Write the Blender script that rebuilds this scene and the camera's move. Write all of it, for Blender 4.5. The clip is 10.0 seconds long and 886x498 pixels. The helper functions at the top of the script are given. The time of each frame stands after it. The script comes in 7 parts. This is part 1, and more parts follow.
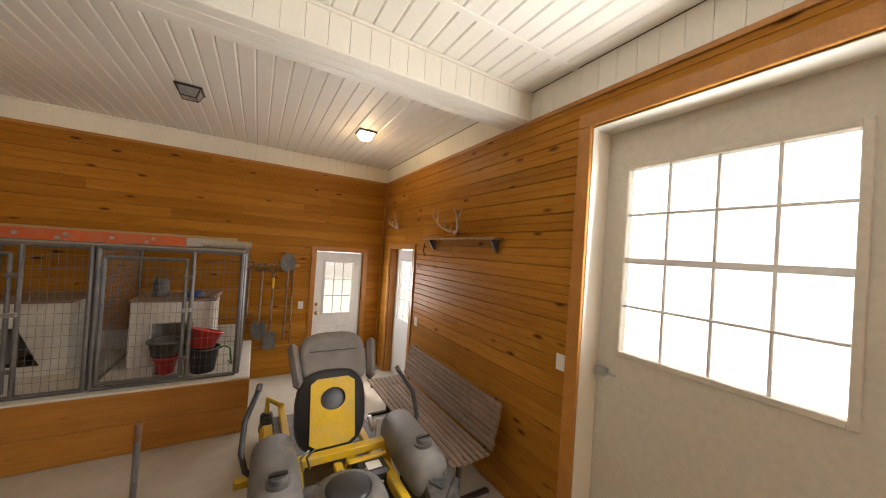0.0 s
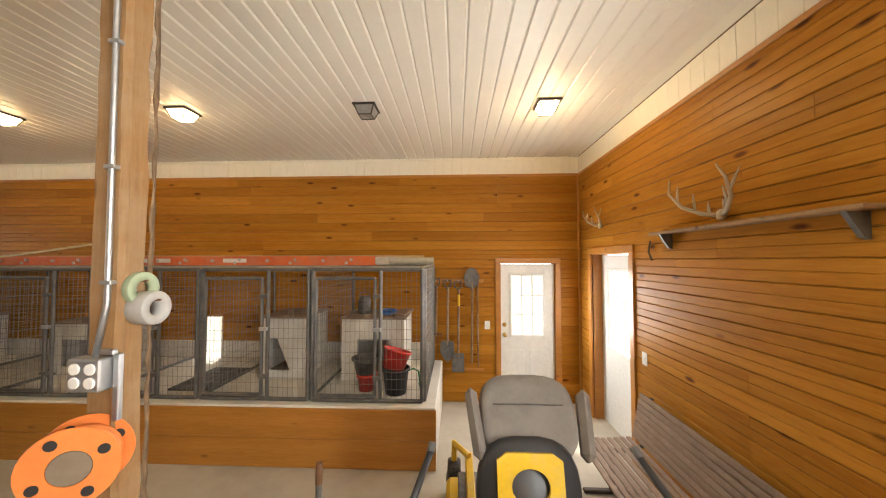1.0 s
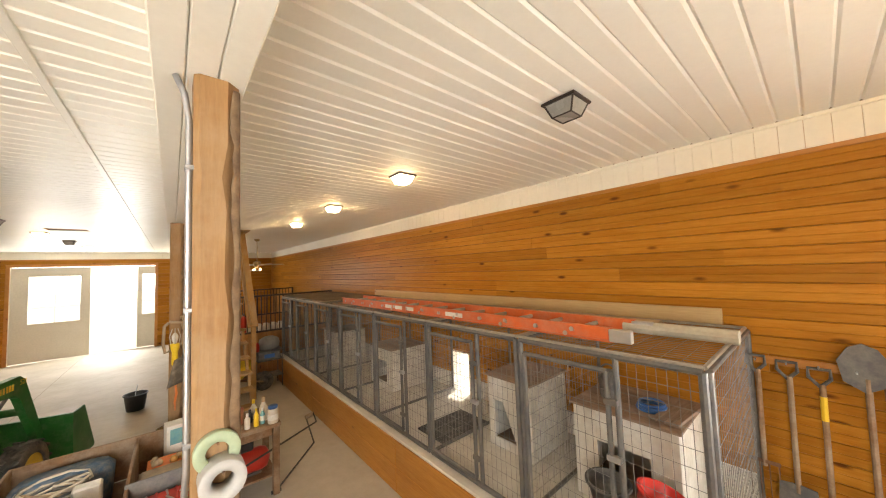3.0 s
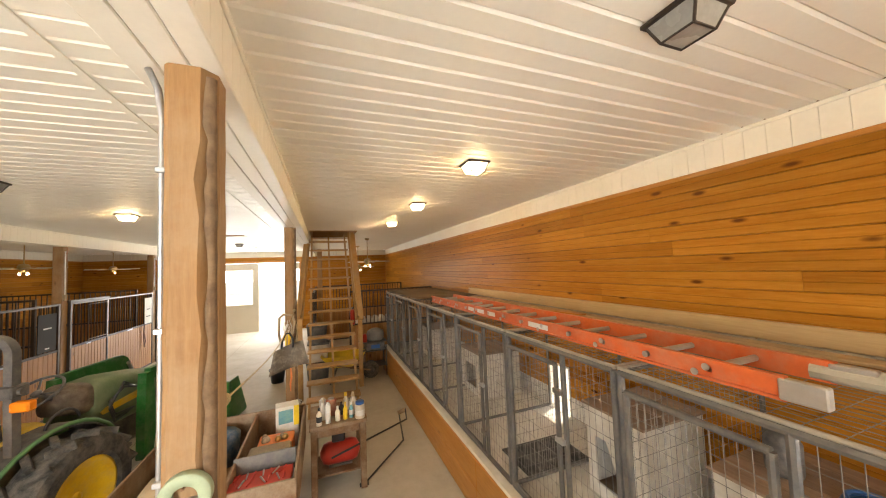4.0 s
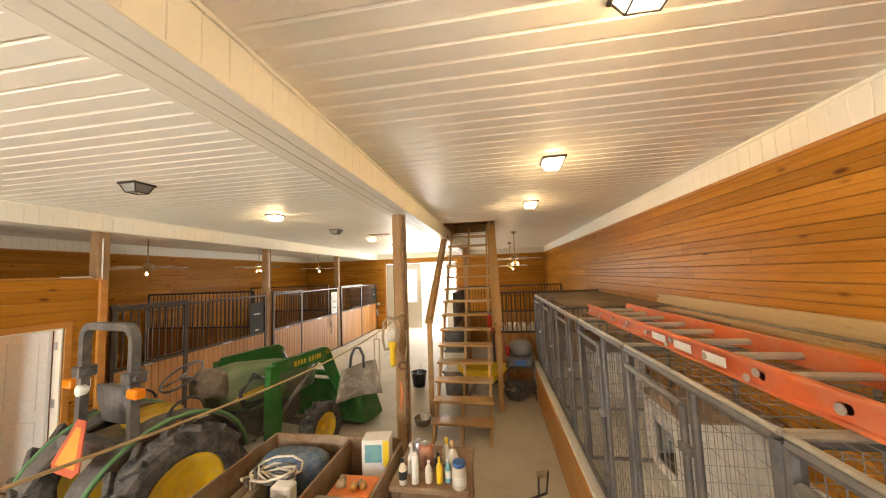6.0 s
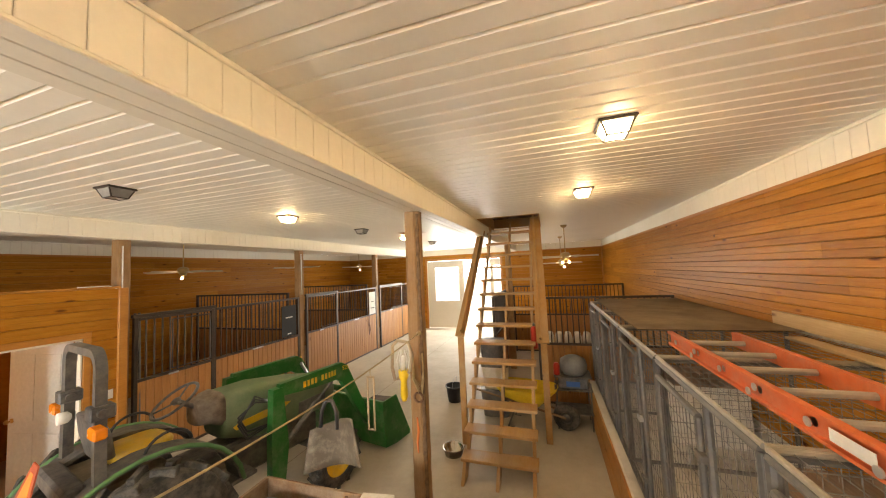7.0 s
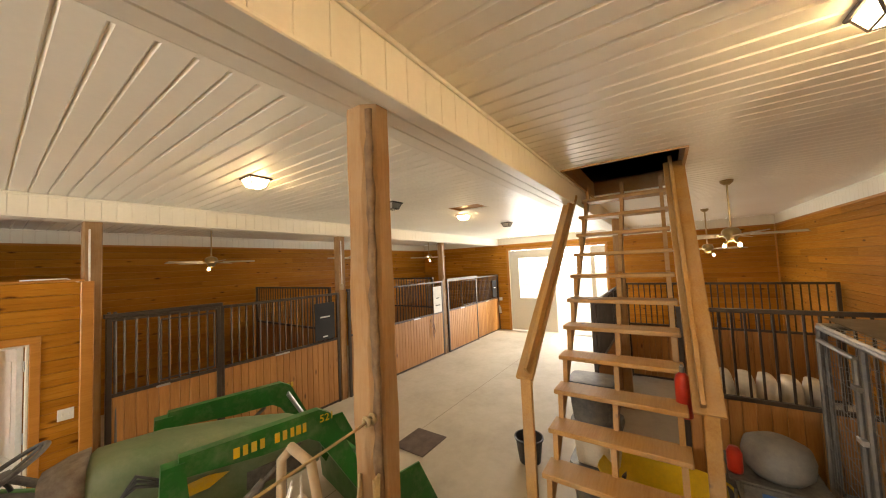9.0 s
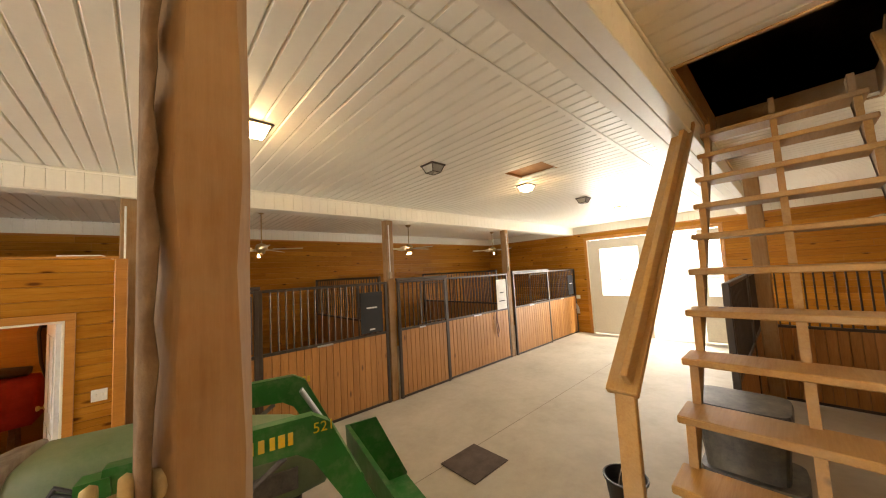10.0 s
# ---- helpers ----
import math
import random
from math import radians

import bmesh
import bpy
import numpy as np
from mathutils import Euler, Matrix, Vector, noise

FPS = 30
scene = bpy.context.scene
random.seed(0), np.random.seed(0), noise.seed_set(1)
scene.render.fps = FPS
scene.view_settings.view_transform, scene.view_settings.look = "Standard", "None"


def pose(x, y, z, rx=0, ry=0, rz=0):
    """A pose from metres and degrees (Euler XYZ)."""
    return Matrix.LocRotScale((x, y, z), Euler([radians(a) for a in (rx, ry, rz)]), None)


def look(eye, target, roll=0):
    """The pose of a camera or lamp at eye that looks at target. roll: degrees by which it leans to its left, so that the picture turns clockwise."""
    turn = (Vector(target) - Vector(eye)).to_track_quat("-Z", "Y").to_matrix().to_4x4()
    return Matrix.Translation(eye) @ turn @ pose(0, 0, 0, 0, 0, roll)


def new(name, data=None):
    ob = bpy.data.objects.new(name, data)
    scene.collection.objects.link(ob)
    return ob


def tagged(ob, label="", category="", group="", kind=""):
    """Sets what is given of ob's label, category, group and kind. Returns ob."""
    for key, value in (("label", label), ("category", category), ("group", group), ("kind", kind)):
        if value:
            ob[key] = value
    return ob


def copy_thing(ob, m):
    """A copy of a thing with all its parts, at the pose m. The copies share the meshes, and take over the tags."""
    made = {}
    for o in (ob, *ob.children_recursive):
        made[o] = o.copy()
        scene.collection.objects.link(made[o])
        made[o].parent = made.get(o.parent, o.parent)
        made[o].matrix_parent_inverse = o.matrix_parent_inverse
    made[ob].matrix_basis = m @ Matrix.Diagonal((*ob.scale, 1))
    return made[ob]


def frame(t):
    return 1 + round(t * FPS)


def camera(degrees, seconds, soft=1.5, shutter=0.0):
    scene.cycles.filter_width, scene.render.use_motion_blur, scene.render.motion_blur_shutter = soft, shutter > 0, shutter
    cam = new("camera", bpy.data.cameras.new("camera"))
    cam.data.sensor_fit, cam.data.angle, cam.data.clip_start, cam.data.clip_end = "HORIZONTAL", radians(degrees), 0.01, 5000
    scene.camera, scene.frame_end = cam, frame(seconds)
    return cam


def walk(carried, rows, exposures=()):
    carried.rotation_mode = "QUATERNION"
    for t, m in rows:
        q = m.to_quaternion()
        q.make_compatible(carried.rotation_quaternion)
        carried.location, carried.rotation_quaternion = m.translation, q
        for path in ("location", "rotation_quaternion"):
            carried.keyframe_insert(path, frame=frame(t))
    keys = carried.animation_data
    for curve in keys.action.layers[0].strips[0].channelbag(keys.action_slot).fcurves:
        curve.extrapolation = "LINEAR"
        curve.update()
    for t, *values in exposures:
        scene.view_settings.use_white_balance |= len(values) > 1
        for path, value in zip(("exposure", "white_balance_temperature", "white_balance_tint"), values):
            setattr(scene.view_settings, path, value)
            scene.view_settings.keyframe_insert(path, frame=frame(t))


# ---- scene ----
cam = camera(108.5, 10.0, 1.1)
EXPOSURE = 0.75
PATH = [
    (0, (0.703, 0.941, 2.045), (1.710, 2.669, 2.065), 3.73),
    (0.5, (0.814, 1.404, 1.973), (1.296, 3.345, 2.015), 1.93),
    (1, (0.918, 1.846, 1.987), (0.834, 3.843, 2.054), -0.04),
    (1.5, (0.874, 2.228, 2.075), (0.358, 4.158, 2.173), -1.75),
    (2, (0.929, 2.535, 2.248), (0.030, 4.317, 2.364), -2.50),
    (2.5, (0.989, 2.790, 2.386), (-0.267, 4.342, 2.515), -2.11),
    (3, (0.998, 2.983, 2.463), (-0.523, 4.276, 2.581), -2.19),
    (3.2, (0.986, 3.071, 2.483), (-0.623, 4.253, 2.597), -2.26),
    (3.5, (0.949, 3.220, 2.505), (-0.775, 4.228, 2.614), -2.31),
    (4, (0.817, 3.495, 2.515), (-1.051, 4.201, 2.623), -2.25),
    (4.3, (0.685, 3.658, 2.501), (-1.242, 4.184, 2.614), -2.12),
    (4.5, (0.570, 3.760, 2.484), (-1.384, 4.169, 2.601), -1.99),
    (5, (0.203, 3.973, 2.423), (-1.788, 4.108, 2.557), -1.67),
    (5.5, (-0.202, 4.116, 2.391), (-2.193, 4.002, 2.545), -1.79),
    (5.7, (-0.360, 4.159, 2.394), (-2.343, 3.960, 2.551), -1.93),
    (6, (-0.591, 4.214, 2.413), (-2.561, 3.903, 2.570), -2.17),
    (6.5, (-0.989, 4.285, 2.479), (-2.927, 3.815, 2.624), -2.51),
    (6.8, (-1.248, 4.320, 2.533), (-3.164, 3.765, 2.669), -2.60),
    (7, (-1.435, 4.342, 2.573), (-3.335, 3.731, 2.702), -2.58),
    (7.5, (-1.958, 4.373, 2.673), (-3.810, 3.628, 2.793), -2.34),
    (8, (-2.534, 4.310, 2.724), (-4.334, 3.447, 2.844), -2.29),
    (8.5, (-3.094, 4.191, 2.660), (-4.829, 3.202, 2.771), -2.32),
    (9, (-3.589, 4.037, 2.520), (-5.232, 2.903, 2.623), -2.53),
    (9.5, (-4.088, 3.814, 2.356), (-5.600, 2.510, 2.473), -2.74),
    (10, (-4.462, 3.634, 2.187), (-5.861, 2.124, 2.339), -3.12),
]
walk(cam, [(t, look(eye, target, roll)) for t, eye, target, roll in PATH], [
    (0.0, EXPOSURE - 1.27, 6900, 14), (0.5, EXPOSURE - 1.0, 6800, 13), (1.0, EXPOSURE - 0.5, 7100, 11), (1.6, EXPOSURE - 0.28, 7150, 11), (2.5, EXPOSURE - 0.2, 7150, 11),
    (4.5, EXPOSURE, 7250, 11), (6.0, EXPOSURE + 0.18, 7300, 11), (8.0, EXPOSURE + 0.14, 7550, 11), (10.0, EXPOSURE + 0.15, 7650, 12)])

# ---------------------------------------------------------------- plan (metres)
XE, XW = 2.64, -14.9          # east and west walls
YN, YS = 6.38, -4.8           # north and south walls
ZW, ZC = 3.19, 3.44           # top of the wood lining, ceiling
BN0, BN1 = 2.93, 3.19          # north beam
BS0, BS1 = -1.46, -1.19       # south beam
POSTS = (-0.92, -4.30, -7.68, -11.24)

# ---------------------------------------------------------------- world and light
world = bpy.data.worlds.new("world")
world.use_nodes = True
scene.world = world
wn = world.node_tree.nodes
sky = wn.new("ShaderNodeTexSky")
sky.sky_type, sky.sun_disc = "NISHITA", False
sky.sun_elevation, sky.sun_rotation = radians(48), radians(-20)
sky.air_density, sky.dust_density = 1.0, 2.0
world.node_tree.links.new(sky.outputs[0], wn["Background"].inputs[0])
wn["Background"].inputs[1].default_value = 0.15

sun_data = bpy.data.lights.new("sun", "SUN")
sun_data.energy, sun_data.angle, sun_data.color = 5.0, radians(0.5), (1.0, 0.95, 0.86)
sun = new("sun", sun_data)
sun.matrix_world = look((0, 0, 0), (math.sin(radians(20)) * math.cos(radians(48)), -math.cos(radians(20)) * math.cos(radians(48)), -math.sin(radians(48))))


def window_light(name, at, target, w, h, watts):
    d = bpy.data.lights.new(name, "AREA")
    d.shape, d.size, d.size_y, d.energy, d.color = "RECTANGLE", w, h, watts, (0.93, 0.97, 1.0)
    o = new(name, d)
    o.matrix_world = look(at, target)
    return o


window_light("daylight_garage_window", (2.72, 1.7, 2.05), (-4, 1.4, 2.4), 0.95, 1.2, 90)
# lamp added at the unseen south leaf's window to lift the aisle ceiling
window_light("daylight_garage_window_south", (2.72, -0.6, 2.05), (-4, -0.4, 2.4), 0.95, 1.2, 100)
window_light("daylight_west_door", (-14.95, 1.53, 1.45), (-6, 1.3, 2.2), 0.9, 2.8, 105)
window_light("daylight_west_window", (-14.86, 0.06, 1.95), (-6, 0.1, 3.2), 1.1, 1.3, 45)
window_light("daylight_side_door", (1.915, 6.36, 1.35), (1.9, 0, 0.9), 0.44, 0.83, 32)
window_light("daylight_end_door", (2.7, 5.55, 1.4), (-1, 5.0, 1.0), 0.5, 0.9, 12)

# ---------------------------------------------------------------- materials


def nodes_of(name, rough, metal):
    m = bpy.data.materials.new(name)
    m.use_nodes = True
    nt = m.node_tree
    p = nt.nodes["Principled BSDF"]
    p.inputs["Roughness"].default_value, p.inputs["Metallic"].default_value = rough, metal
    return m, nt, p


def mixer(nt, mode="MIX", fac=0.5):
    n = nt.nodes.new("ShaderNodeMix")
    n.data_type, n.blend_type = "RGBA", mode
    n.inputs[0].default_value = fac
    return n


def coords(nt, stretch, spread):
    """Object coordinates, stretched, and moved apart from piece to piece."""
    tc, mp = nt.nodes.new("ShaderNodeTexCoord"), nt.nodes.new("ShaderNodeMapping")
    mp.inputs["Scale"].default_value = stretch
    nt.links.new(tc.outputs["Object"], mp.inputs["Vector"])
    if not spread:
        return mp.outputs[0]
    oi, mul, add = nt.nodes.new("ShaderNodeObjectInfo"), nt.nodes.new("ShaderNodeMath"), nt.nodes.new("ShaderNodeVectorMath")
    mul.operation = "MULTIPLY"
    mul.inputs[1].default_value = 37.0
    nt.links.new(oi.outputs["Random"], mul.inputs[0])
    nt.links.new(mp.outputs[0], add.inputs[0])
    nt.links.new(mul.outputs[0], add.inputs[1])
    return add.outputs[0]


def ramp(nt, lo, hi, a=(0, 0, 0, 1), b=(1, 1, 1, 1)):
    r = nt.nodes.new("ShaderNodeValToRGB")
    r.color_ramp.elements[0].position, r.color_ramp.elements[1].position = lo, hi
    r.color_ramp.elements[0].color, r.color_ramp.elements[1].color = a, b
    return r


def noise_tex(nt, vec, scale, detail=4.0, rough=0.6):
    n = nt.nodes.new("ShaderNodeTexNoise")
    n.inputs["Scale"].default_value, n.inputs["Detail"].default_value, n.inputs["Roughness"].default_value = scale, detail, rough
    nt.links.new(vec, n.inputs["Vector"])
    return n


def rgba(c):
    return (c[0], c[1], c[2], 1)


def surface(name, c1, c2, rough=0.5, metal=0.0, big=1.5, fine=40.0, bump=0.15, stretch=(1, 1, 1), dust=None, dust_amount=0.5, coat=0.0, spread=False, speckle=0.32):
    """A plain surface with large stains, fine grain and, if wanted, a coat of dust with ragged edges."""
    m, nt, p = nodes_of(name, rough, metal)
    vec = coords(nt, stretch, spread)
    a, b = noise_tex(nt, vec, big), noise_tex(nt, vec, fine, 5.0)
    mx = mixer(nt)
    mx.inputs[6].default_value, mx.inputs[7].default_value = rgba(c1), rgba(c2)
    r = ramp(nt, 0.35, 0.65)
    nt.links.new(a.outputs["Fac"], r.inputs[0])
    nt.links.new(r.outputs[0], mx.inputs[0])
    out = mx.outputs[2]
    sp = mixer(nt, "MULTIPLY", speckle)
    rf = ramp(nt, 0.3, 0.7, (0.62, 0.62, 0.62, 1), (1, 1, 1, 1))
    nt.links.new(b.outputs["Fac"], rf.inputs[0])
    nt.links.new(out, sp.inputs[6])
    nt.links.new(rf.outputs[0], sp.inputs[7])
    out = sp.outputs[2]
    if dust:
        d = noise_tex(nt, vec, big * 2.7, 6.0, 0.7)
        rd = ramp(nt, 0.5 - 0.3 * dust_amount, 0.98 - 0.3 * dust_amount, (0, 0, 0, 1), (0.75, 0.75, 0.75, 1))
        nt.links.new(d.outputs["Fac"], rd.inputs[0])
        md = mixer(nt)
        md.inputs[7].default_value = rgba(dust)
        nt.links.new(rd.outputs[0], md.inputs[0])
        nt.links.new(out, md.inputs[6])
        out = md.outputs[2]
    nt.links.new(out, p.inputs["Base Color"])
    rr = nt.nodes.new("ShaderNodeMapRange")
    rr.inputs[3].default_value, rr.inputs[4].default_value = max(0.03, rough - 0.12), min(1, rough + 0.12)
    nt.links.new(a.outputs["Fac"], rr.inputs[0])
    nt.links.new(rr.outputs[0], p.inputs["Roughness"])
    p.inputs["Coat Weight"].default_value = coat
    if bump:
        bp = nt.nodes.new("ShaderNodeBump")
        bp.inputs["Strength"].default_value, bp.inputs["Distance"].default_value = bump, 0.004
        nt.links.new(b.outputs["Fac"], bp.inputs["Height"])
        nt.links.new(bp.outputs[0], p.inputs["Normal"])
    return m


def timber(name, light, dark, knot, rough=0.35, coat=0.0, knots=0.5, along=0, spread=True, vary=0.5, dust=None):
    """Sawn wood: grain along one axis of the piece, darker streaks, scattered knots."""
    m, nt, p = nodes_of(name, rough, 0.0)
    s = [9.0, 9.0, 9.0]
    s[along] = 0.7
    vec = coords(nt, s, spread)
    g1, g2 = noise_tex(nt, vec, 1.0, 3.0), noise_tex(nt, vec, 9.0, 6.0, 0.7)
    mx = mixer(nt)
    mx.inputs[6].default_value, mx.inputs[7].default_value = rgba(light), rgba(dark)
    add = nt.nodes.new("ShaderNodeMath")
    add.operation = "MULTIPLY_ADD"
    add.inputs[1].default_value = 0.55
    nt.links.new(g2.outputs["Fac"], add.inputs[0])
    sc = nt.nodes.new("ShaderNodeMath")
    sc.operation = "MULTIPLY"
    sc.inputs[1].default_value = 0.5
    nt.links.new(g1.outputs["Fac"], sc.inputs[0])
    nt.links.new(sc.outputs[0], add.inputs[2])
    r = ramp(nt, 0.36, 0.7)
    nt.links.new(add.outputs[0], r.inputs[0])
    nt.links.new(r.outputs[0], mx.inputs[0])
    out = mx.outputs[2]
    if spread:
        oi = nt.nodes.new("ShaderNodeObjectInfo")
        ro = ramp(nt, 0.0, 1.0, (1 - 0.45 * vary, 1 - 0.5 * vary, 1 - 0.55 * vary, 1), (1, 1, 1, 1))
        nt.links.new(oi.outputs["Random"], ro.inputs[0])
        mv = mixer(nt, "MULTIPLY", 1.0)
        nt.links.new(out, mv.inputs[6])
        nt.links.new(ro.outputs[0], mv.inputs[7])
        out = mv.outputs[2]
    if knots:
        ks = [7.5, 7.5, 7.5]
        ks[along] = 2.6
        kv = coords(nt, ks, spread)
        v = nt.nodes.new("ShaderNodeTexVoronoi")
        v.inputs["Scale"].default_value = 1.0
        nt.links.new(kv, v.inputs["Vector"])
        rk = ramp(nt, 0.07, 0.17, (1, 1, 1, 1), (0, 0, 0, 1))
        nt.links.new(v.outputs["Distance"], rk.inputs[0])
        sep = nt.nodes.new("ShaderNodeSeparateColor")
        nt.links.new(v.outputs["Color"], sep.inputs[0])
        th = nt.nodes.new("ShaderNodeMath")
        th.operation = "LESS_THAN"
        th.inputs[1].default_value = knots
        nt.links.new(sep.outputs[0], th.inputs[0])
        km = nt.nodes.new("ShaderNodeMath")
        km.operation = "MULTIPLY"
        nt.links.new(rk.outputs[0], km.inputs[0])
        nt.links.new(th.outputs[0], km.inputs[1])
        mk = mixer(nt)
        mk.inputs[7].default_value = rgba(knot)
        nt.links.new(km.outputs[0], mk.inputs[0])
        nt.links.new(out, mk.inputs[6])
        out = mk.outputs[2]
    if dust:
        dn = noise_tex(nt, coords(nt, (1, 1, 1), spread), 2.2, 6.0, 0.7)
        rd = ramp(nt, 0.42, 0.72, (0, 0, 0, 1), (0.7, 0.7, 0.7, 1))
        nt.links.new(dn.outputs["Fac"], rd.inputs[0])
        md = mixer(nt)
        md.inputs[7].default_value = rgba(dust)
        nt.links.new(rd.outputs[0], md.inputs[0])
        nt.links.new(out, md.inputs[6])
        out = md.outputs[2]
    nt.links.new(out, p.inputs["Base Color"])
    rr = nt.nodes.new("ShaderNodeMapRange")
    rr.inputs[3].default_value, rr.inputs[4].default_value = max(0.05, rough - 0.1), min(1, rough + 0.15)
    nt.links.new(g2.outputs["Fac"], rr.inputs[0])
    nt.links.new(rr.outputs[0], p.inputs["Roughness"])
    p.inputs["Coat Weight"].default_value, p.inputs["Coat Roughness"].default_value = coat, 0.18
    bp = nt.nodes.new("ShaderNodeBump")
    bp.inputs["Strength"].default_value, bp.inputs["Distance"].default_value = 0.12, 0.003
    nt.links.new(g2.outputs["Fac"], bp.inputs["Height"])
    nt.links.new(bp.outputs[0], p.inputs["Normal"])
    return m


def glow(name, color, strength):
    m, nt, p = nodes_of(name, 0.4, 0.0)
    p.inputs["Base Color"].default_value = rgba(color)
    p.inputs["Emission Color"].default_value = rgba(color)
    p.inputs["Emission Strength"].default_value = strength
    return m


def glass_like(name, tint, rough=0.02, alpha=0.12):
    m, nt, p = nodes_of(name, rough, 0.0)
    p.inputs["Base Color"].default_value = rgba(tint)
    p.inputs["Alpha"].default_value = alpha
    p.inputs["Specular IOR Level"].default_value = 0.5
    return m


DUST = (0.42, 0.36, 0.27)
pine = timber("varnished_pine", (0.49, 0.225, 0.034), (0.34, 0.13, 0.014), (0.10, 0.03, 0.006), 0.36, coat=0.0, knots=0.66, vary=0.62)
pine.node_tree.nodes["Principled BSDF"].inputs["Specular IOR Level"].default_value = 0.08
pine_trim = timber("varnished_pine_trim", (0.51, 0.225, 0.04), (0.36, 0.135, 0.016), (0.12, 0.04, 0.008), 0.42, coat=0.15, knots=0.15, vary=0.25)
stall_pine = timber("stall_board_pine", (0.44, 0.21, 0.06), (0.30, 0.12, 0.028), (0.12, 0.045, 0.012), 0.5, knots=0.2, vary=0.35)
rough_post = timber("rough_sawn_post", (0.33, 0.18, 0.067), (0.21, 0.105, 0.037), (0.09, 0.035, 0.012), 0.7, knots=0.25, along=2, vary=0.2, dust=(0.34, 0.24, 0.14))
stair_wood = timber("stair_fir", (0.485, 0.278, 0.085), (0.339, 0.166, 0.043), (0.1, 0.04, 0.012), 0.55, knots=0.15, vary=0.3, dust=(0.36, 0.27, 0.17))
old_wood = timber("weathered_bench_wood", (0.30, 0.21, 0.15), (0.19, 0.125, 0.085), (0.08, 0.05, 0.03), 0.7, knots=0.1, vary=0.35)
dark_wood = timber("old_table_wood", (0.24, 0.13, 0.06), (0.14, 0.07, 0.03), (0.05, 0.02, 0.01), 0.7, knots=0.1, vary=0.2, dust=DUST)
white_board = surface("painted_ceiling_board", (0.87, 0.84, 0.75), (0.83, 0.795, 0.70), 0.42, big=0.6, fine=30, bump=0.03, speckle=0.08)
white_trim = surface("white_painted_board", (0.82, 0.79, 0.70), (0.77, 0.73, 0.62), 0.5, big=0.8, fine=30, bump=0.04, speckle=0.12)
cream_door = surface("cream_painted_door", (0.66, 0.62, 0.53), (0.60, 0.56, 0.47), 0.45, big=0.7, fine=25, bump=0.06)
white_door = surface("white_painted_door", (0.78, 0.79, 0.78), (0.70, 0.71, 0.70), 0.4, big=0.8, fine=25, bump=0.05)
concrete = surface("dusty_concrete", (0.45, 0.40, 0.32), (0.37, 0.325, 0.255), 0.75, big=0.55, fine=9, bump=0.12, dust=(0.52, 0.47, 0.39), dust_amount=0.6)
dark_metal = surface("dark_grey_steel_tube", (0.12, 0.125, 0.13), (0.08, 0.085, 0.09), 0.5, 0.4, big=3, fine=60, bump=0.05, dust=(0.25, 0.21, 0.16), dust_amount=0.55)
brown_metal = surface("bronze_brown_steel", (0.075, 0.055, 0.042), (0.05, 0.038, 0.03), 0.45, 0.5, big=3, fine=60, bump=0.05)
galv = surface("galvanised_steel", (0.55, 0.56, 0.57), (0.42, 0.43, 0.45), 0.38, 0.85, big=6, fine=50, bump=0.05)
wire_metal = surface("grey_wire", (0.24, 0.23, 0.21), (0.17, 0.165, 0.155), 0.55, 0.3, big=8, fine=50, bump=0.0)
roof_tube = surface("dusty_pale_tube", (0.40, 0.36, 0.30), (0.28, 0.25, 0.20), 0.45, 0.4, big=4, fine=40, bump=0.04)
brass = surface("brass", (0.62, 0.42, 0.16), (0.5, 0.33, 0.12), 0.3, 1.0, bump=0.0)
lamp_glass_on = glow("lit_lamp_glass", (1.0, 0.83, 0.55), 9.0)
lamp_glass_off = surface("frosted_lamp_glass", (0.42, 0.40, 0.36), (0.35, 0.33, 0.29), 0.25, big=4, fine=40, bump=0.05)
pane_glass = glass_like("window_glass", (0.95, 0.97, 1.0))
ground_mat = surface("dry_grass_ground", (0.56, 0.52, 0.42), (0.46, 0.43, 0.33), 0.9, big=0.2, fine=6, bump=0.3)
black_rubber = surface("dusty_black_rubber", (0.035, 0.034, 0.033), (0.02, 0.02, 0.02), 0.8, big=4, fine=40, bump=0.2, dust=(0.24, 0.21, 0.17), dust_amount=0.35)
white_plastic = surface("white_plastic", (0.78, 0.77, 0.74), (0.72, 0.71, 0.67), 0.4, big=3, fine=30, bump=0.03)

# ---------------------------------------------------------------- mesh tools


def link(name, bm, material, smooth=False):
    me = bpy.data.meshes.new(name)
    if smooth:
        for fc in bm.faces:
            fc.smooth = True
    bm.normal_update()
    bm.to_mesh(me)
    bm.free()
    me.materials.append(material)
    return new(name, me)


def part(name, bm, material, parent, label="", smooth=False):
    """One mesh object under a thing or a part, in the thing's own coordinates."""
    o = link(name, bm, material, smooth)
    o.parent = parent
    if label:
        o["label"] = label
    return o


def thing(name, at, label, category, group="", rz=0.0, kind=""):
    e = new(name)
    e.empty_display_size = 0.1
    e.matrix_world = pose(at[0], at[1], at[2], 0, 0, rz)
    return tagged(e, label, category, group, kind)


def B():
    return bmesh.new()


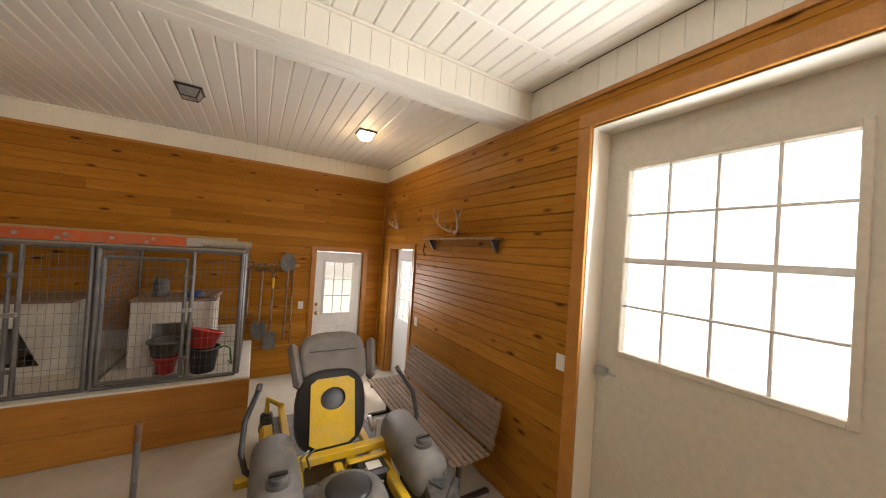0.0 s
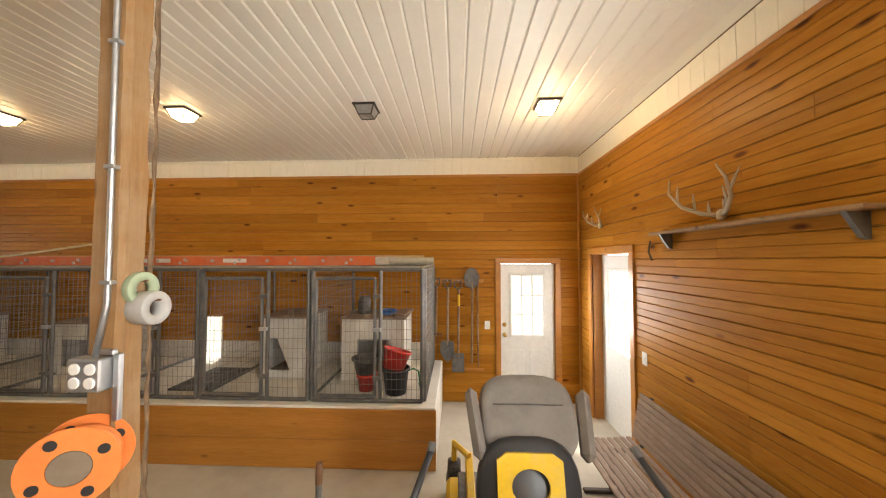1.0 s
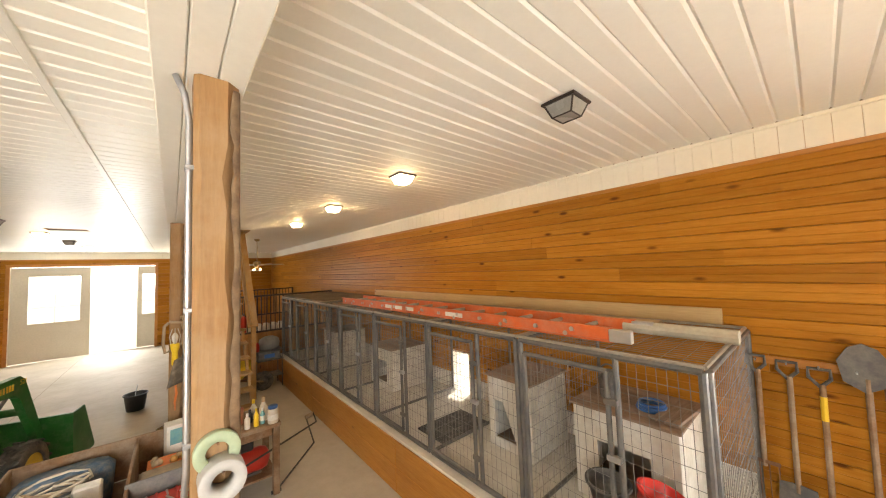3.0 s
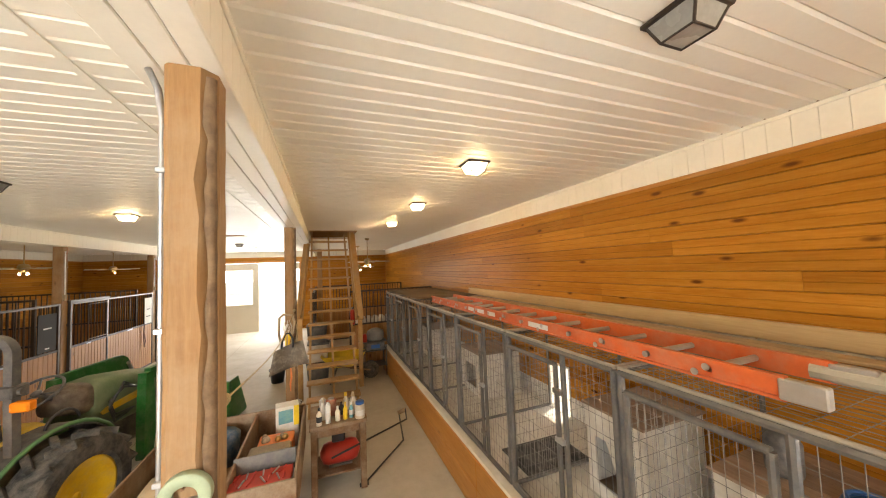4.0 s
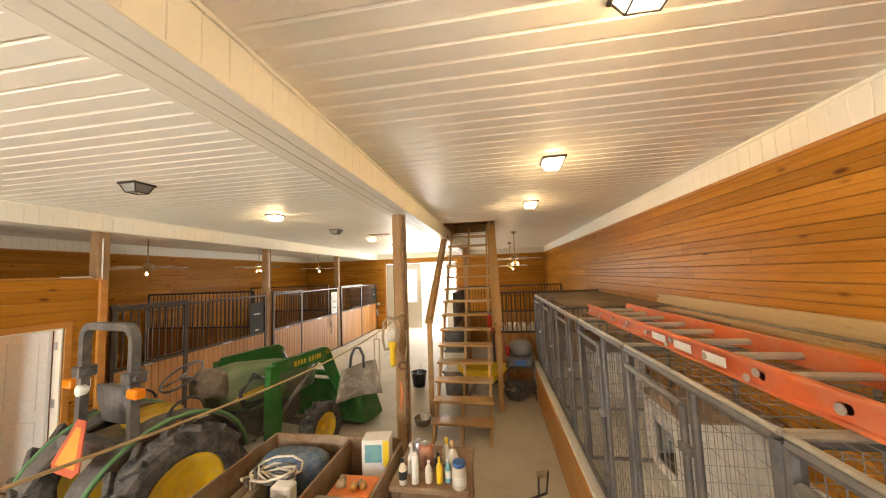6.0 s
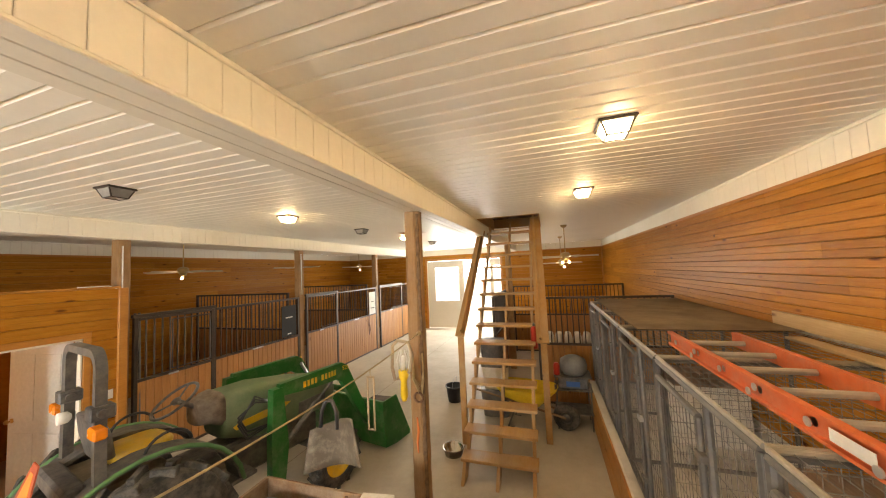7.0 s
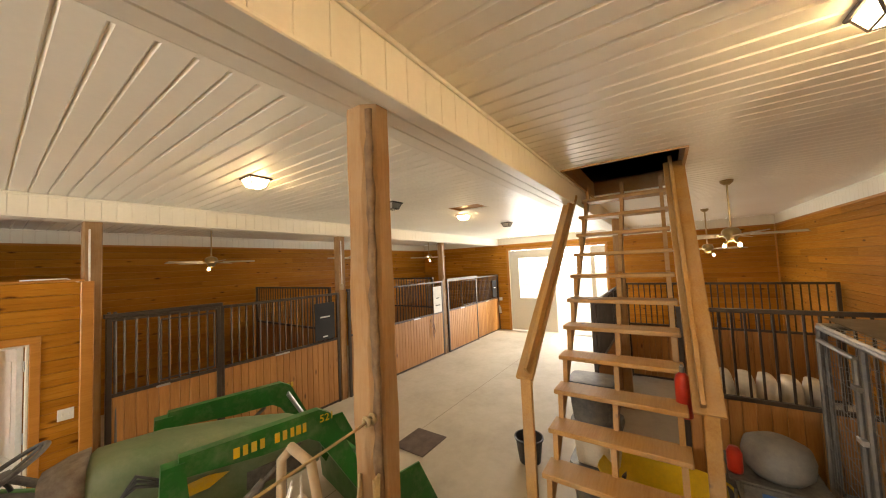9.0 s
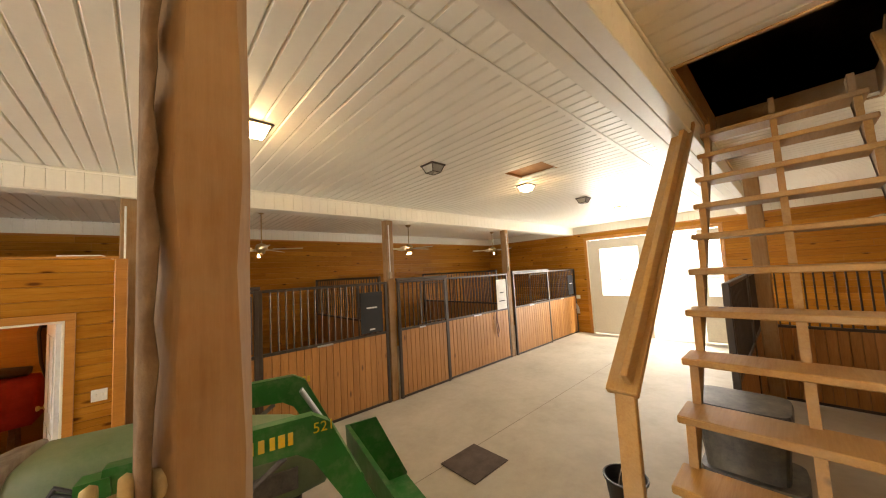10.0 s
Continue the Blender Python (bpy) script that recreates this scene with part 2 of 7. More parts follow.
def box(bm, x0, x1, y0, y1, z0, z1, bevel=0.0, m=None):
    """A box between the given faces; its edges chamfered where bevel is given."""
    lo = Vector((min(x0, x1), min(y0, y1), min(z0, z1)))
    hi = Vector((max(x0, x1), max(y0, y1), max(z0, z1)))
    c, s = (lo + hi) / 2, hi - lo
    b = min(bevel, 0.45 * min(s))
    if b <= 0:
        vs = bmesh.ops.create_cube(bm, size=1, matrix=Matrix.Translation(c) @ Matrix.Diagonal((*s, 1)))["verts"]
    else:
        vs = []
        pts = {}
        h = s / 2
        for sx in (-1, 1):
            for sy in (-1, 1):
                for sz in (-1, 1):
                    for k in range(3):
                        q = Vector((sx * h.x, sy * h.y, sz * h.z))
                        for j in range(3):
                            if j != k:
                                q[j] -= (sx, sy, sz)[j] * b
                        v = bm.verts.new(c + q)
                        pts[(sx, sy, sz, k)] = v
                        vs.append(v)
        for k in range(3):
            i, j = [a for a in range(3) if a != k]
            for sk in (-1, 1):
                loop = []
                for si, sj in ((-1, -1), (1, -1), (1, 1), (-1, 1)):
                    key = [0, 0, 0]
                    key[k], key[i], key[j] = sk, si, sj
                    loop.append(pts[(*key, k)])
                bm.faces.new(loop)
        for k in range(3):          # edge chamfers run along axis k
            i, j = [a for a in range(3) if a != k]
            for si in (-1, 1):
                for sj in (-1, 1):
                    def key(sk, face):
                        q = [0, 0, 0]
                        q[k], q[i], q[j] = sk, si, sj
                        return pts[(*q, face)]
                    bm.faces.new((key(-1, i), key(1, i), key(1, j), key(-1, j)))
        for sx in (-1, 1):
            for sy in (-1, 1):
                for sz in (-1, 1):
                    bm.faces.new([pts[(sx, sy, sz, k)] for k in range(3)])
        bmesh.ops.recalc_face_normals(bm, faces=list({fc for v in vs for fc in v.link_faces}))
    if m is not None:
        bmesh.ops.transform(bm, matrix=m, verts=vs)
    return vs


def cyl(bm, p0, p1, r0, r1=None, seg=12, caps=True):
    p0, p1 = Vector(p0), Vector(p1)
    d = p1 - p0
    rot = d.to_track_quat("Z", "Y").to_matrix().to_4x4()
    return bmesh.ops.create_cone(bm, cap_ends=caps, segments=seg, radius1=r0, radius2=r0 if r1 is None else r1, depth=d.length,
                                 matrix=Matrix.Translation((p0 + p1) / 2) @ rot)["verts"]


def tube(bm, pts, r, seg=8):
    """A round bar along the points."""
    pts = [Vector(p) for p in pts]
    rings = []
    up = None
    for i, p in enumerate(pts):
        d = (pts[min(i + 1, len(pts) - 1)] - pts[max(i - 1, 0)]).normalized()
        if up is None:
            up = d.orthogonal().normalized()
        up = (up - d * up.dot(d)).normalized()
        side = d.cross(up)
        rr = r[i] if isinstance(r, (list, tuple)) else r
        rings.append([bm.verts.new(p + rr * (math.cos(2 * math.pi * k / seg) * up + math.sin(2 * math.pi * k / seg) * side)) for k in range(seg)])
    for a, b in zip(rings, rings[1:]):
        for k in range(seg):
            bm.faces.new((a[k], a[(k + 1) % seg], b[(k + 1) % seg], b[k]))
    bm.faces.new(rings[0][::-1])
    bm.faces.new(rings[-1])


def arc(c, r, a0, a1, n, plane="xz"):
    """Points on an arc, angles in degrees, in a plane through c."""
    out = []
    for k in range(n + 1):
        a = radians(a0 + (a1 - a0) * k / n)
        u, v = r * math.cos(a), r * math.sin(a)
        out.append(Vector(c) + (Vector((u, 0, v)) if plane == "xz" else Vector((0, u, v)) if plane == "yz" else Vector((u, v, 0))))
    return out


def lathe(bm, profile, seg=20, m=None):
    """A body of revolution about z from (radius, height) pairs."""
    rings = []
    for r, z in profile:
        rings.append([bm.verts.new((max(r, 0.0005) * math.cos(2 * math.pi * k / seg), max(r, 0.0005) * math.sin(2 * math.pi * k / seg), z)) for k in range(seg)])
    for a, b in zip(rings, rings[1:]):
        for k in range(seg):
            bm.faces.new((a[k], a[(k + 1) % seg], b[(k + 1) % seg], b[k]))
    bm.faces.new(rings[0][::-1])
    bm.faces.new(rings[-1])
    vs = [v for ring in rings for v in ring]
    bmesh.ops.recalc_face_normals(bm, faces=list({fc for v in vs for fc in v.link_faces}))
    if m is not None:
        bmesh.ops.transform(bm, matrix=m, verts=vs)
    return vs


def prism(bm, outline, y0, y1, m=None):
    """An outline of (x, z) pairs pushed from y0 to y1."""
    a = [bm.verts.new((x, y0, z)) for x, z in outline]
    b = [bm.verts.new((x, y1, z)) for x, z in outline]
    n = len(outline)
    bm.faces.new(a)
    bm.faces.new(b[::-1])
    for k in range(n):
        bm.faces.new((a[k], b[k], b[(k + 1) % n], a[(k + 1) % n]))
    vs = a + b
    bmesh.ops.recalc_face_normals(bm, faces=list({fc for v in vs for fc in v.link_faces}))
    if m is not None:
        bmesh.ops.transform(bm, matrix=m, verts=vs)
    return vs


def ring_bar(bm, c, r, t, seg=24, plane="yz", tseg=8):
    """A torus."""
    pts = arc(c, r, 0, 360, seg, plane)[:-1]
    rings = []
    for i, p in enumerate(pts):
        out = (p - Vector(c)).normalized()
        ax = Vector((1, 0, 0)) if plane == "yz" else Vector((0, 1, 0)) if plane == "xz" else Vector((0, 0, 1))
        rings.append([bm.verts.new(p + t * (math.cos(2 * math.pi * k / tseg) * out + math.sin(2 * math.pi * k / tseg) * ax)) for k in range(tseg)])
    vs = [v for ring in rings for v in ring]
    for i in range(len(rings)):
        a, b = rings[i], rings[(i + 1) % len(rings)]
        for k in range(tseg):
            bm.faces.new((a[k], b[k], b[(k + 1) % tseg], a[(k + 1) % tseg]))
    bmesh.ops.recalc_face_normals(bm, faces=list({fc for v in vs for fc in v.link_faces}))
    return vs

# ---------------------------------------------------------------- structure
rng = random.Random(7)


def structure(name, bm, material, label, category):
    return tagged(link(name, bm, material), label, category, "", "structure")


def span(name, axis, pos, depth, a0, a1, z0, z1, holes):
    """A wall slab with openings. axis: the way it runs; pos and depth: its two faces."""
    bm = B()
    cuts = sorted({a0, a1, *[min(max(h[k], a0), a1) for h in holes for k in (0, 1)]})
    for u0, u1 in zip(cuts, cuts[1:]):
        zs = [z0]
        for h in sorted(holes, key=lambda q: q[2]):
            if h[0] <= u0 + 1e-6 and h[1] >= u1 - 1e-6:
                zs += [h[2], h[3]]
        zs.append(z1)
        for v0, v1 in zip(zs[::2], zs[1::2]):
            if v1 - v0 > 1e-4:
                if axis == "x":
                    box(bm, u0, u1, pos, depth, v0, v1)
                else:
                    box(bm, pos, depth, u0, u1, v0, v1)
    return bm


board_meshes = {}


def board_mesh(length, height, thick, material, bead=True):
    """A tongue-and-groove board: length along x, face towards -y, long edges chamfered, a bead line along its middle."""
    key = (round(length, 2), round(height, 3), round(thick, 3), material.name, bead)
    if key not in board_meshes:
        bm = B()
        l, h, t, c = length / 2, height / 2, thick, min(0.007, height * 0.08)
        prof = [(0, -h), (-t + c, -h + 0.0012), (-t, -h + c)]
        if bead:
            prof += [(-t, -0.004), (-t + 0.0045, 0.0), (-t, 0.004)]
        prof += [(-t, h - c), (-t + c, h - 0.0012), (0, h)]
        a = [bm.verts.new((-l + 0.0008, y, z)) for y, z in prof]
        b = [bm.verts.new((l - 0.0008, y, z)) for y, z in prof]
        for k in range(len(prof) - 1):
            bm.faces.new((a[k], b[k], b[k + 1], a[k + 1]))
        bm.faces.new(a[::-1])
        bm.faces.new(b)
        bmesh.ops.recalc_face_normals(bm, faces=bm.faces[:])
        me = bpy.data.meshes.new("board")
        bm.to_mesh(me)
        bm.free()
        me.materials.append(material)
        board_meshes[key] = me
    return board_meshes[key]


def lay_boards(parent, axis, pos, face, a0, a1, z0, z1, holes, pitch=0.133, thick=0.018, material=None, longest=4.2, bead=True, name="board"):
    """Horizontal boards on a wall. face: +1 or -1, the side to which they look."""
    rows = round((z1 - z0) / pitch)
    h = (z1 - z0) / rows
    for r in range(rows):
        zc = z0 + (r + 0.5) * h
        runs = [(a0, a1)]
        for q in holes:
            if q[2] < zc < q[3]:
                runs = [p for u0, u1 in runs for p in ((u0, min(u1, q[0])), (max(u0, q[1]), u1)) if p[1] - p[0] > 0.03]
        for u0, u1 in runs:
            cur = u0
            while cur < u1 - 0.01:
                step = rng.choice((2.4, 3.0, 3.6, longest)) * (rng.uniform(0.4, 1) if cur == u0 else 1)
                step = round(step * 5) / 5
                if u1 - cur - step < 0.5:
                    step = u1 - cur
                o = new(name, board_mesh(step, h, thick, material or pine, bead))
                c = cur + step / 2
                if axis == "x":
                    o.matrix_world = pose(c, pos, zc, 0, 0, 0 if face < 0 else 180)
                else:
                    o.matrix_world = pose(pos, c, zc, 0, 0, 90 if face > 0 else -90)
                o.parent = parent
                cur += step


# ground and floor
gb = B()
box(gb, -600, 600, -600, 600, -0.4, -0.06)
structure("ground", gb, ground_mat, "dry grass and gravel round the barn", "ground")
# overexposed sky beyond the doors and windows
hazy_sky = glow("hazy_bright_sky", (1.0, 1.0, 1.0), 3.5)
for k, (bx0, bx1, by0, by1) in enumerate(((8, 8.3, -14, 20), (-110.5, -110, -90, 90), (-110, 90, 90, 90.5))):
    sb = B()
    box(sb, bx0, bx1, by0, by1, -0.06, 45)
    structure("backdrop_%d" % (k + 1), sb, hazy_sky, "bright hazy sky beyond the barn", "sky")
fb = B()
box(fb, XW - 0.2, XE + 0.2, YS - 0.2, YN + 0.2, -0.3, 0.0)
structure("floor", fb, concrete, "dusty pale concrete floor", "floor")
# a saw-cut joint along the aisle, filled with dirt
joint_mat = surface("dirty_joint", (0.28, 0.24, 0.19), (0.22, 0.19, 0.15), 0.9, bump=0.1)
for k, (jx0, jx1, jy0, jy1) in enumerate(((XW, XE, 0.765, 0.775),)):
    jb = B()
    box(jb, jx0, jx1, jy0, jy1, 0.0006, 0.0016)
    structure("trim_joint_%d" % (k + 1), jb, joint_mat, "dirt-filled saw cut in the concrete", "floor joint")

# openings: (from, to, bottom, top)
N_HOLES = [(1.54, 2.295, 0.0, 1.935), (-2.86, -2.48, 0.58, 1.16)]
E_HOLES = [(5.10, 5.98, 0.0, 2.05), (-1.25, 2.33, 0.0, 2.96)]
W_HOLES = [(-0.78, 2.5, 0.0, 2.97)]
wall_n = structure("wall_north", span("w", "x", YN + 0.018, YN + 0.2, XW - 0.2, XE + 0.2, 0, ZC, N_HOLES), pine_trim, "knotty pine lined wall, varnished orange", "wall")
wall_s = structure("wall_south", span("w", "x", YS - 0.018, YS - 0.2, XW - 0.2, XE + 0.2, 0, ZC, []), pine_trim, "knotty pine lined wall behind the stalls", "wall")
wall_e = structure("wall_east", span("w", "y", XE + 0.018, XE + 0.2, YS - 0.018, YN + 0.018, 0, ZC, E_HOLES), pine_trim, "knotty pine lined end wall", "wall")
wall_w = structure("wall_west", span("w", "y", XW - 0.018, XW - 0.2, YS - 0.018, YN + 0.018, 0, ZC, W_HOLES), pine_trim, "knotty pine lined end wall with the barn doors", "wall")

# ceiling: painted boards across the barn, with a gap for the stair and for the loft hatch
STAIR_HOLE = (-8.85, -6.96, 3.22, 4.27)
LOFT_HOLE = (-8.31, -7.86, 1.2, 1.74)
SEAM_Y = 2.5
cb = B()
pitch = 0.127


def ceiling_board(x0, x1, y0, y1):
    c, d = 0.012, 0.011
    prof = [(x0, ZC + 0.02), (x0, ZC + d), (x0 + c, ZC), (x1 - c, ZC), (x1, ZC + d), (x1, ZC + 0.02)]
    a = [cb.verts.new((x, y0, z)) for x, z in prof]
    b = [cb.verts.new((x, y1, z)) for x, z in prof]
    for k in range(5):
        cb.faces.new((a[k], a[k + 1], b[k + 1], b[k]))
    cb.faces.new(a[::-1])
    cb.faces.new(b)


x = XE
while x > XW:
    x0, x1 = max(x - pitch, XW), x
    runs = [(YS, BS0 + 0.1), (BS1 - 0.1, SEAM_Y), (SEAM_Y, BN0 + 0.1), (BN1 - 0.1, YN)]
    for hx0, hx1, hy0, hy1 in (STAIR_HOLE, LOFT_HOLE):
        if x0 < hx1 - 0.1 and x1 > hx0 + 0.1:
            runs = [p for u0, u1 in runs for p in ((u0, min(u1, hy0)), (max(u0, hy1), u1)) if p[1] - p[0] > 0.01]
    for u0, u1 in runs:
        ceiling_board(x0, x1, u0, u1)
    x -= pitch
structure("ceiling", cb, white_board, "white painted tongue-and-groove board ceiling", "ceiling")
# slab over the boards, open at the two hatches
sb = B()
for h0, h1 in ((XW - 0.2, STAIR_HOLE[0]), (STAIR_HOLE[1], XE + 0.2)):
    box(sb, h0, h1, YS - 0.2, YN + 0.2, ZC + 0.02, ZC + 0.2)
box(sb, STAIR_HOLE[0], STAIR_HOLE[1], YS - 0.2, LOFT_HOLE[2], ZC + 0.02, ZC + 0.2)
box(sb, STAIR_HOLE[0], STAIR_HOLE[1], LOFT_HOLE[3], STAIR_HOLE[2], ZC + 0.02, ZC + 0.2)
box(sb, STAIR_HOLE[0], STAIR_HOLE[1], STAIR_HOLE[3], YN + 0.2, ZC + 0.02, ZC + 0.2)
box(sb, STAIR_HOLE[0], LOFT_HOLE[0], LOFT_HOLE[2], LOFT_HOLE[3], ZC + 0.02, ZC + 0.2)
box(sb, LOFT_HOLE[1], STAIR_HOLE[1], LOFT_HOLE[2], LOFT_HOLE[3], ZC + 0.02, ZC + 0.2)
structure("ceiling_slab", sb, dark_wood, "loft floor over the ceiling boards", "ceiling")
# loft above, closed and dark
lb = B()
box(lb, XW, XE, YS, YN, ZC + 1.6, ZC + 1.7)
structure("ceiling_loft", lb, dark_wood, "dark loft roof boards", "ceiling")
lw = B()
box(lw, XW - 0.2, XW, YS, YN, ZC + 0.2, ZC + 1.7)
box(lw, XE, XE + 0.2, YS, YN, ZC + 0.2, ZC + 1.7)
box(lw, XW - 0.2, XE + 0.2, YS - 0.2, YS, ZC + 0.2, ZC + 1.7)
box(lw, XW - 0.2, XE + 0.2, YN, YN + 0.2, ZC + 0.2, ZC + 1.7)
structure("wall_loft", lw, dark_wood, "dark loft walls", "wall")
# hatch linings
hb = B()
sx0, sx1, sy0, sy1 = STAIR_HOLE
box(hb, sx1 - 0.02, sx1 + 0.004, sy0, sy1, ZC - 0.012, ZC + 0.22)
box(hb, sx0 - 0.004, sx0 + 0.02, sy0, sy1, ZC - 0.012, ZC + 0.22)
box(hb, sx0 + 0.02, sx1 - 0.02, sy0 - 0.004, sy0 + 0.02, ZC - 0.012, ZC + 0.22)
box(hb, sx0 + 0.02, sx1 - 0.02, sy1 - 0.02, sy1 + 0.004, ZC - 0.012, ZC + 0.22)
structure("trim_stair_hatch", hb, stair_wood, "bare wood lining of the stair hatch", "trim")
hb = B()
lx0, lx1, ly0, ly1 = LOFT_HOLE
box(hb, lx0, lx1, ly0, ly1, ZC + 0.03, ZC + 0.05)
for q in ((lx1 - 0.015, lx1, ly0, ly1), (lx0, lx0 + 0.015, ly0, ly1), (lx0 + 0.015, lx1 - 0.015, ly0, ly0 + 0.015), (lx0 + 0.015, lx1 - 0.015, ly1 - 0.015, ly1)):
    box(hb, q[0], q[1], q[2], q[3], ZC + 0.001, ZC + 0.03)
structure("trim_loft_hatch", hb, pine_trim, "brown wooden loft hatch in the ceiling", "hatch")
bt = B()
box(bt, XW, XE, SEAM_Y - 0.02, SEAM_Y + 0.02, ZC - 0.008, ZC + 0.004, 0.003)
structure("trim_ceiling_seam", bt, white_board, "white batten over a ceiling joint", "trim")


# white boarded band between the wood lining and the ceiling, and the boarded beams
def upright_band(bm, axis, pos, depth, a0, a1, z0, z1, pitch=0.127, bev=0.0025):
    """Upright boards side by side, each with chamfered edges."""
    n = max(1, round((a1 - a0) / pitch))
    w = (a1 - a0) / n
    for k in range(n):
        u0, u1 = a0 + k * w + 0.0008, a0 + (k + 1) * w - 0.0008
        if axis == "x":
            box(bm, u0, u1, pos, depth, z0, z1, bev)
        else:
            box(bm, pos, depth, u0, u1, z0, z1, bev)


for nm, ax, pos, dep, a0, a1 in (("north", "x", YN, YN + 0.016, XW, XE), ("south", "x", YS, YS - 0.016, XW, XE), ("east", "y", XE, XE + 0.016, YS, YN), ("west", "y", XW, XW - 0.016, YS, YN)):
    bm = B()
    upright_band(bm, ax, pos, dep, a0, a1, ZW, ZC, 0.127, 0.002)
    if ax == "x":
        s = -1 if nm == "north" else 1
        box(bm, a0, a1, pos, pos + s * 0.014, ZC - 0.03, ZC - 0.001, 0.004)
    structure("trim_band_" + nm, bm, white_trim, "white painted upright boards under the ceiling", "trim")
    wb = B()
    s = {"north": (0, -1), "south": (0, 1), "east": (-1, 0), "west": (1, 0)}[nm]
    if ax == "x":
        box(wb, a0, a1, pos, pos + s[1] * 0.014, ZW - 0.025, ZW + 0.012, 0.004)
    else:
        box(wb, pos, pos + s[0] * 0.014, a0 + 0.02, a1 - 0.02, ZW - 0.025, ZW + 0.012, 0.004)
    structure("trim_cap_" + nm, wb, pine_trim, "varnished pine strip along the top of the lining", "trim")
for nm, y0, y1 in (("north", BN0, BN1), ("south", BS0, BS1)):
    bm = B()
    box(bm, XW, XE, y0 + 0.016, y1 - 0.016, ZW + 0.016, ZC)
    upright_band(bm, "x", y0, y0 + 0.016, XW, XE, ZW + 0.02, ZC - 0.001)
    upright_band(bm, "x", y1 - 0.016, y1, XW, XE, ZW + 0.02, ZC - 0.001)
    for k in range(3):
        w = (y1 - y0 + 0.02) / 3
        box(bm, XW, XE, y0 - 0.01 + k * w, y0 - 0.01 + (k + 1) * w - 0.002, ZW, ZW + 0.02, 0.005)
    structure("trim_beam_" + nm, bm, white_trim, "white boarded beam across the posts", "beam")
    bm = B()
    for yy in (y0 - 0.016, y1):
        box(bm, XW, XE, yy, yy + 0.016, ZC - 0.026, ZC - 0.002, 0.004)
    structure("trim_beam_moulding_" + nm, bm, white_trim, "white moulding where beam meets ceiling", "trim")


bark_mat = surface("grey_brown_bark", (0.20, 0.125, 0.065), (0.11, 0.065, 0.035), 0.9, big=14, fine=60, bump=0.5)


# posts
def post_bm(w, h, seed, waney=True):
    r = random.Random(seed)
    bm = B()
    n = 26
    rings = []
    for k in range(n + 1):
        z = h * k / n
        c = 0.012 + (0.012 * r.random() if waney else 0)
        a = w / 2
        ring = []
        for sx, sy in ((1, 1), (-1, 1), (-1, -1), (1, -1)):
            cc = c + (0.02 + 0.016 * r.random() if waney and (sx, sy) == (1, 1) else 0)
            first, second = ((sx * a, sy * (a - cc)), (sx * (a - cc), sy * a))
            if sx * sy < 0:
                first, second = second, first
            ring += [bm.verts.new((p[0] + r.uniform(-0.001, 0.001), p[1] + r.uniform(-0.001, 0.001), z)) for p in (first, second)]
        rings.append(ring)
    for a, b in zip(rings, rings[1:]):
        for k in range(8):
            bm.faces.new((a[k], a[(k + 1) % 8], b[(k + 1) % 8], b[k]))
    bm.faces.new(rings[0][::-1])
    bm.faces.new(rings[-1])
    return bm


for k, px in enumerate(POSTS):
    if k > 1:
        continue
    o = link("wooden_post", post_bm((0.14, 0.138)[k], ZW - 0.001, 20 + k), rough_post)
    o.matrix_world = pose((-0.455, -4.512)[k], (3.105, 3.035)[k], 0.0) @ Matrix.Diagonal(((1.0, 0.87)[k], (1.0, 1.13)[k], 1.0, 1.0))
    tagged(o, "rough sawn brown timber post under the white beam", "post", "barn posts", "structure")
    # strip of bark left on the aisle-side corner
    r_, h_ = random.Random(60 + k), (0.07, 0.069)[k]
    bk_, last = B(), None
    for j in range(60):
        z_, c1, c2 = 0.02 + (ZW - 0.05) * j / 59, r_.uniform(0.016, 0.034), r_.uniform(0.012, 0.024)
        row = [bk_.verts.new(p) for p in ((h_ - 0.002, h_ - c1 - 0.002, z_), (h_ + 0.002, h_ - c1, z_), (h_ - 0.003 + r_.uniform(-0.003, 0.003), h_ - 0.004 + r_.uniform(-0.003, 0.003), z_), (h_ - c2, h_ + 0.002, z_), (h_ - c2 - 0.002, h_ - 0.002, z_))]
        if last:
            for i in range(4):
                bk_.faces.new((last[i], last[i + 1], row[i + 1], row[i]))
        last = row
    part("bark_edge", bk_, bark_mat, o, "rough grey bark left on the corner", True)
for k, px in enumerate(POSTS):
    o = link("wooden_post", post_bm(0.15, ZW - 0.001, 40 + k, False), rough_post)
    o.matrix_world = pose(px, -1.325, 0.0)
    tagged(o, "brown timber post between the horse stalls", "post", "barn posts", "structure")
# ---------------------------------------------------------------- ceiling lights


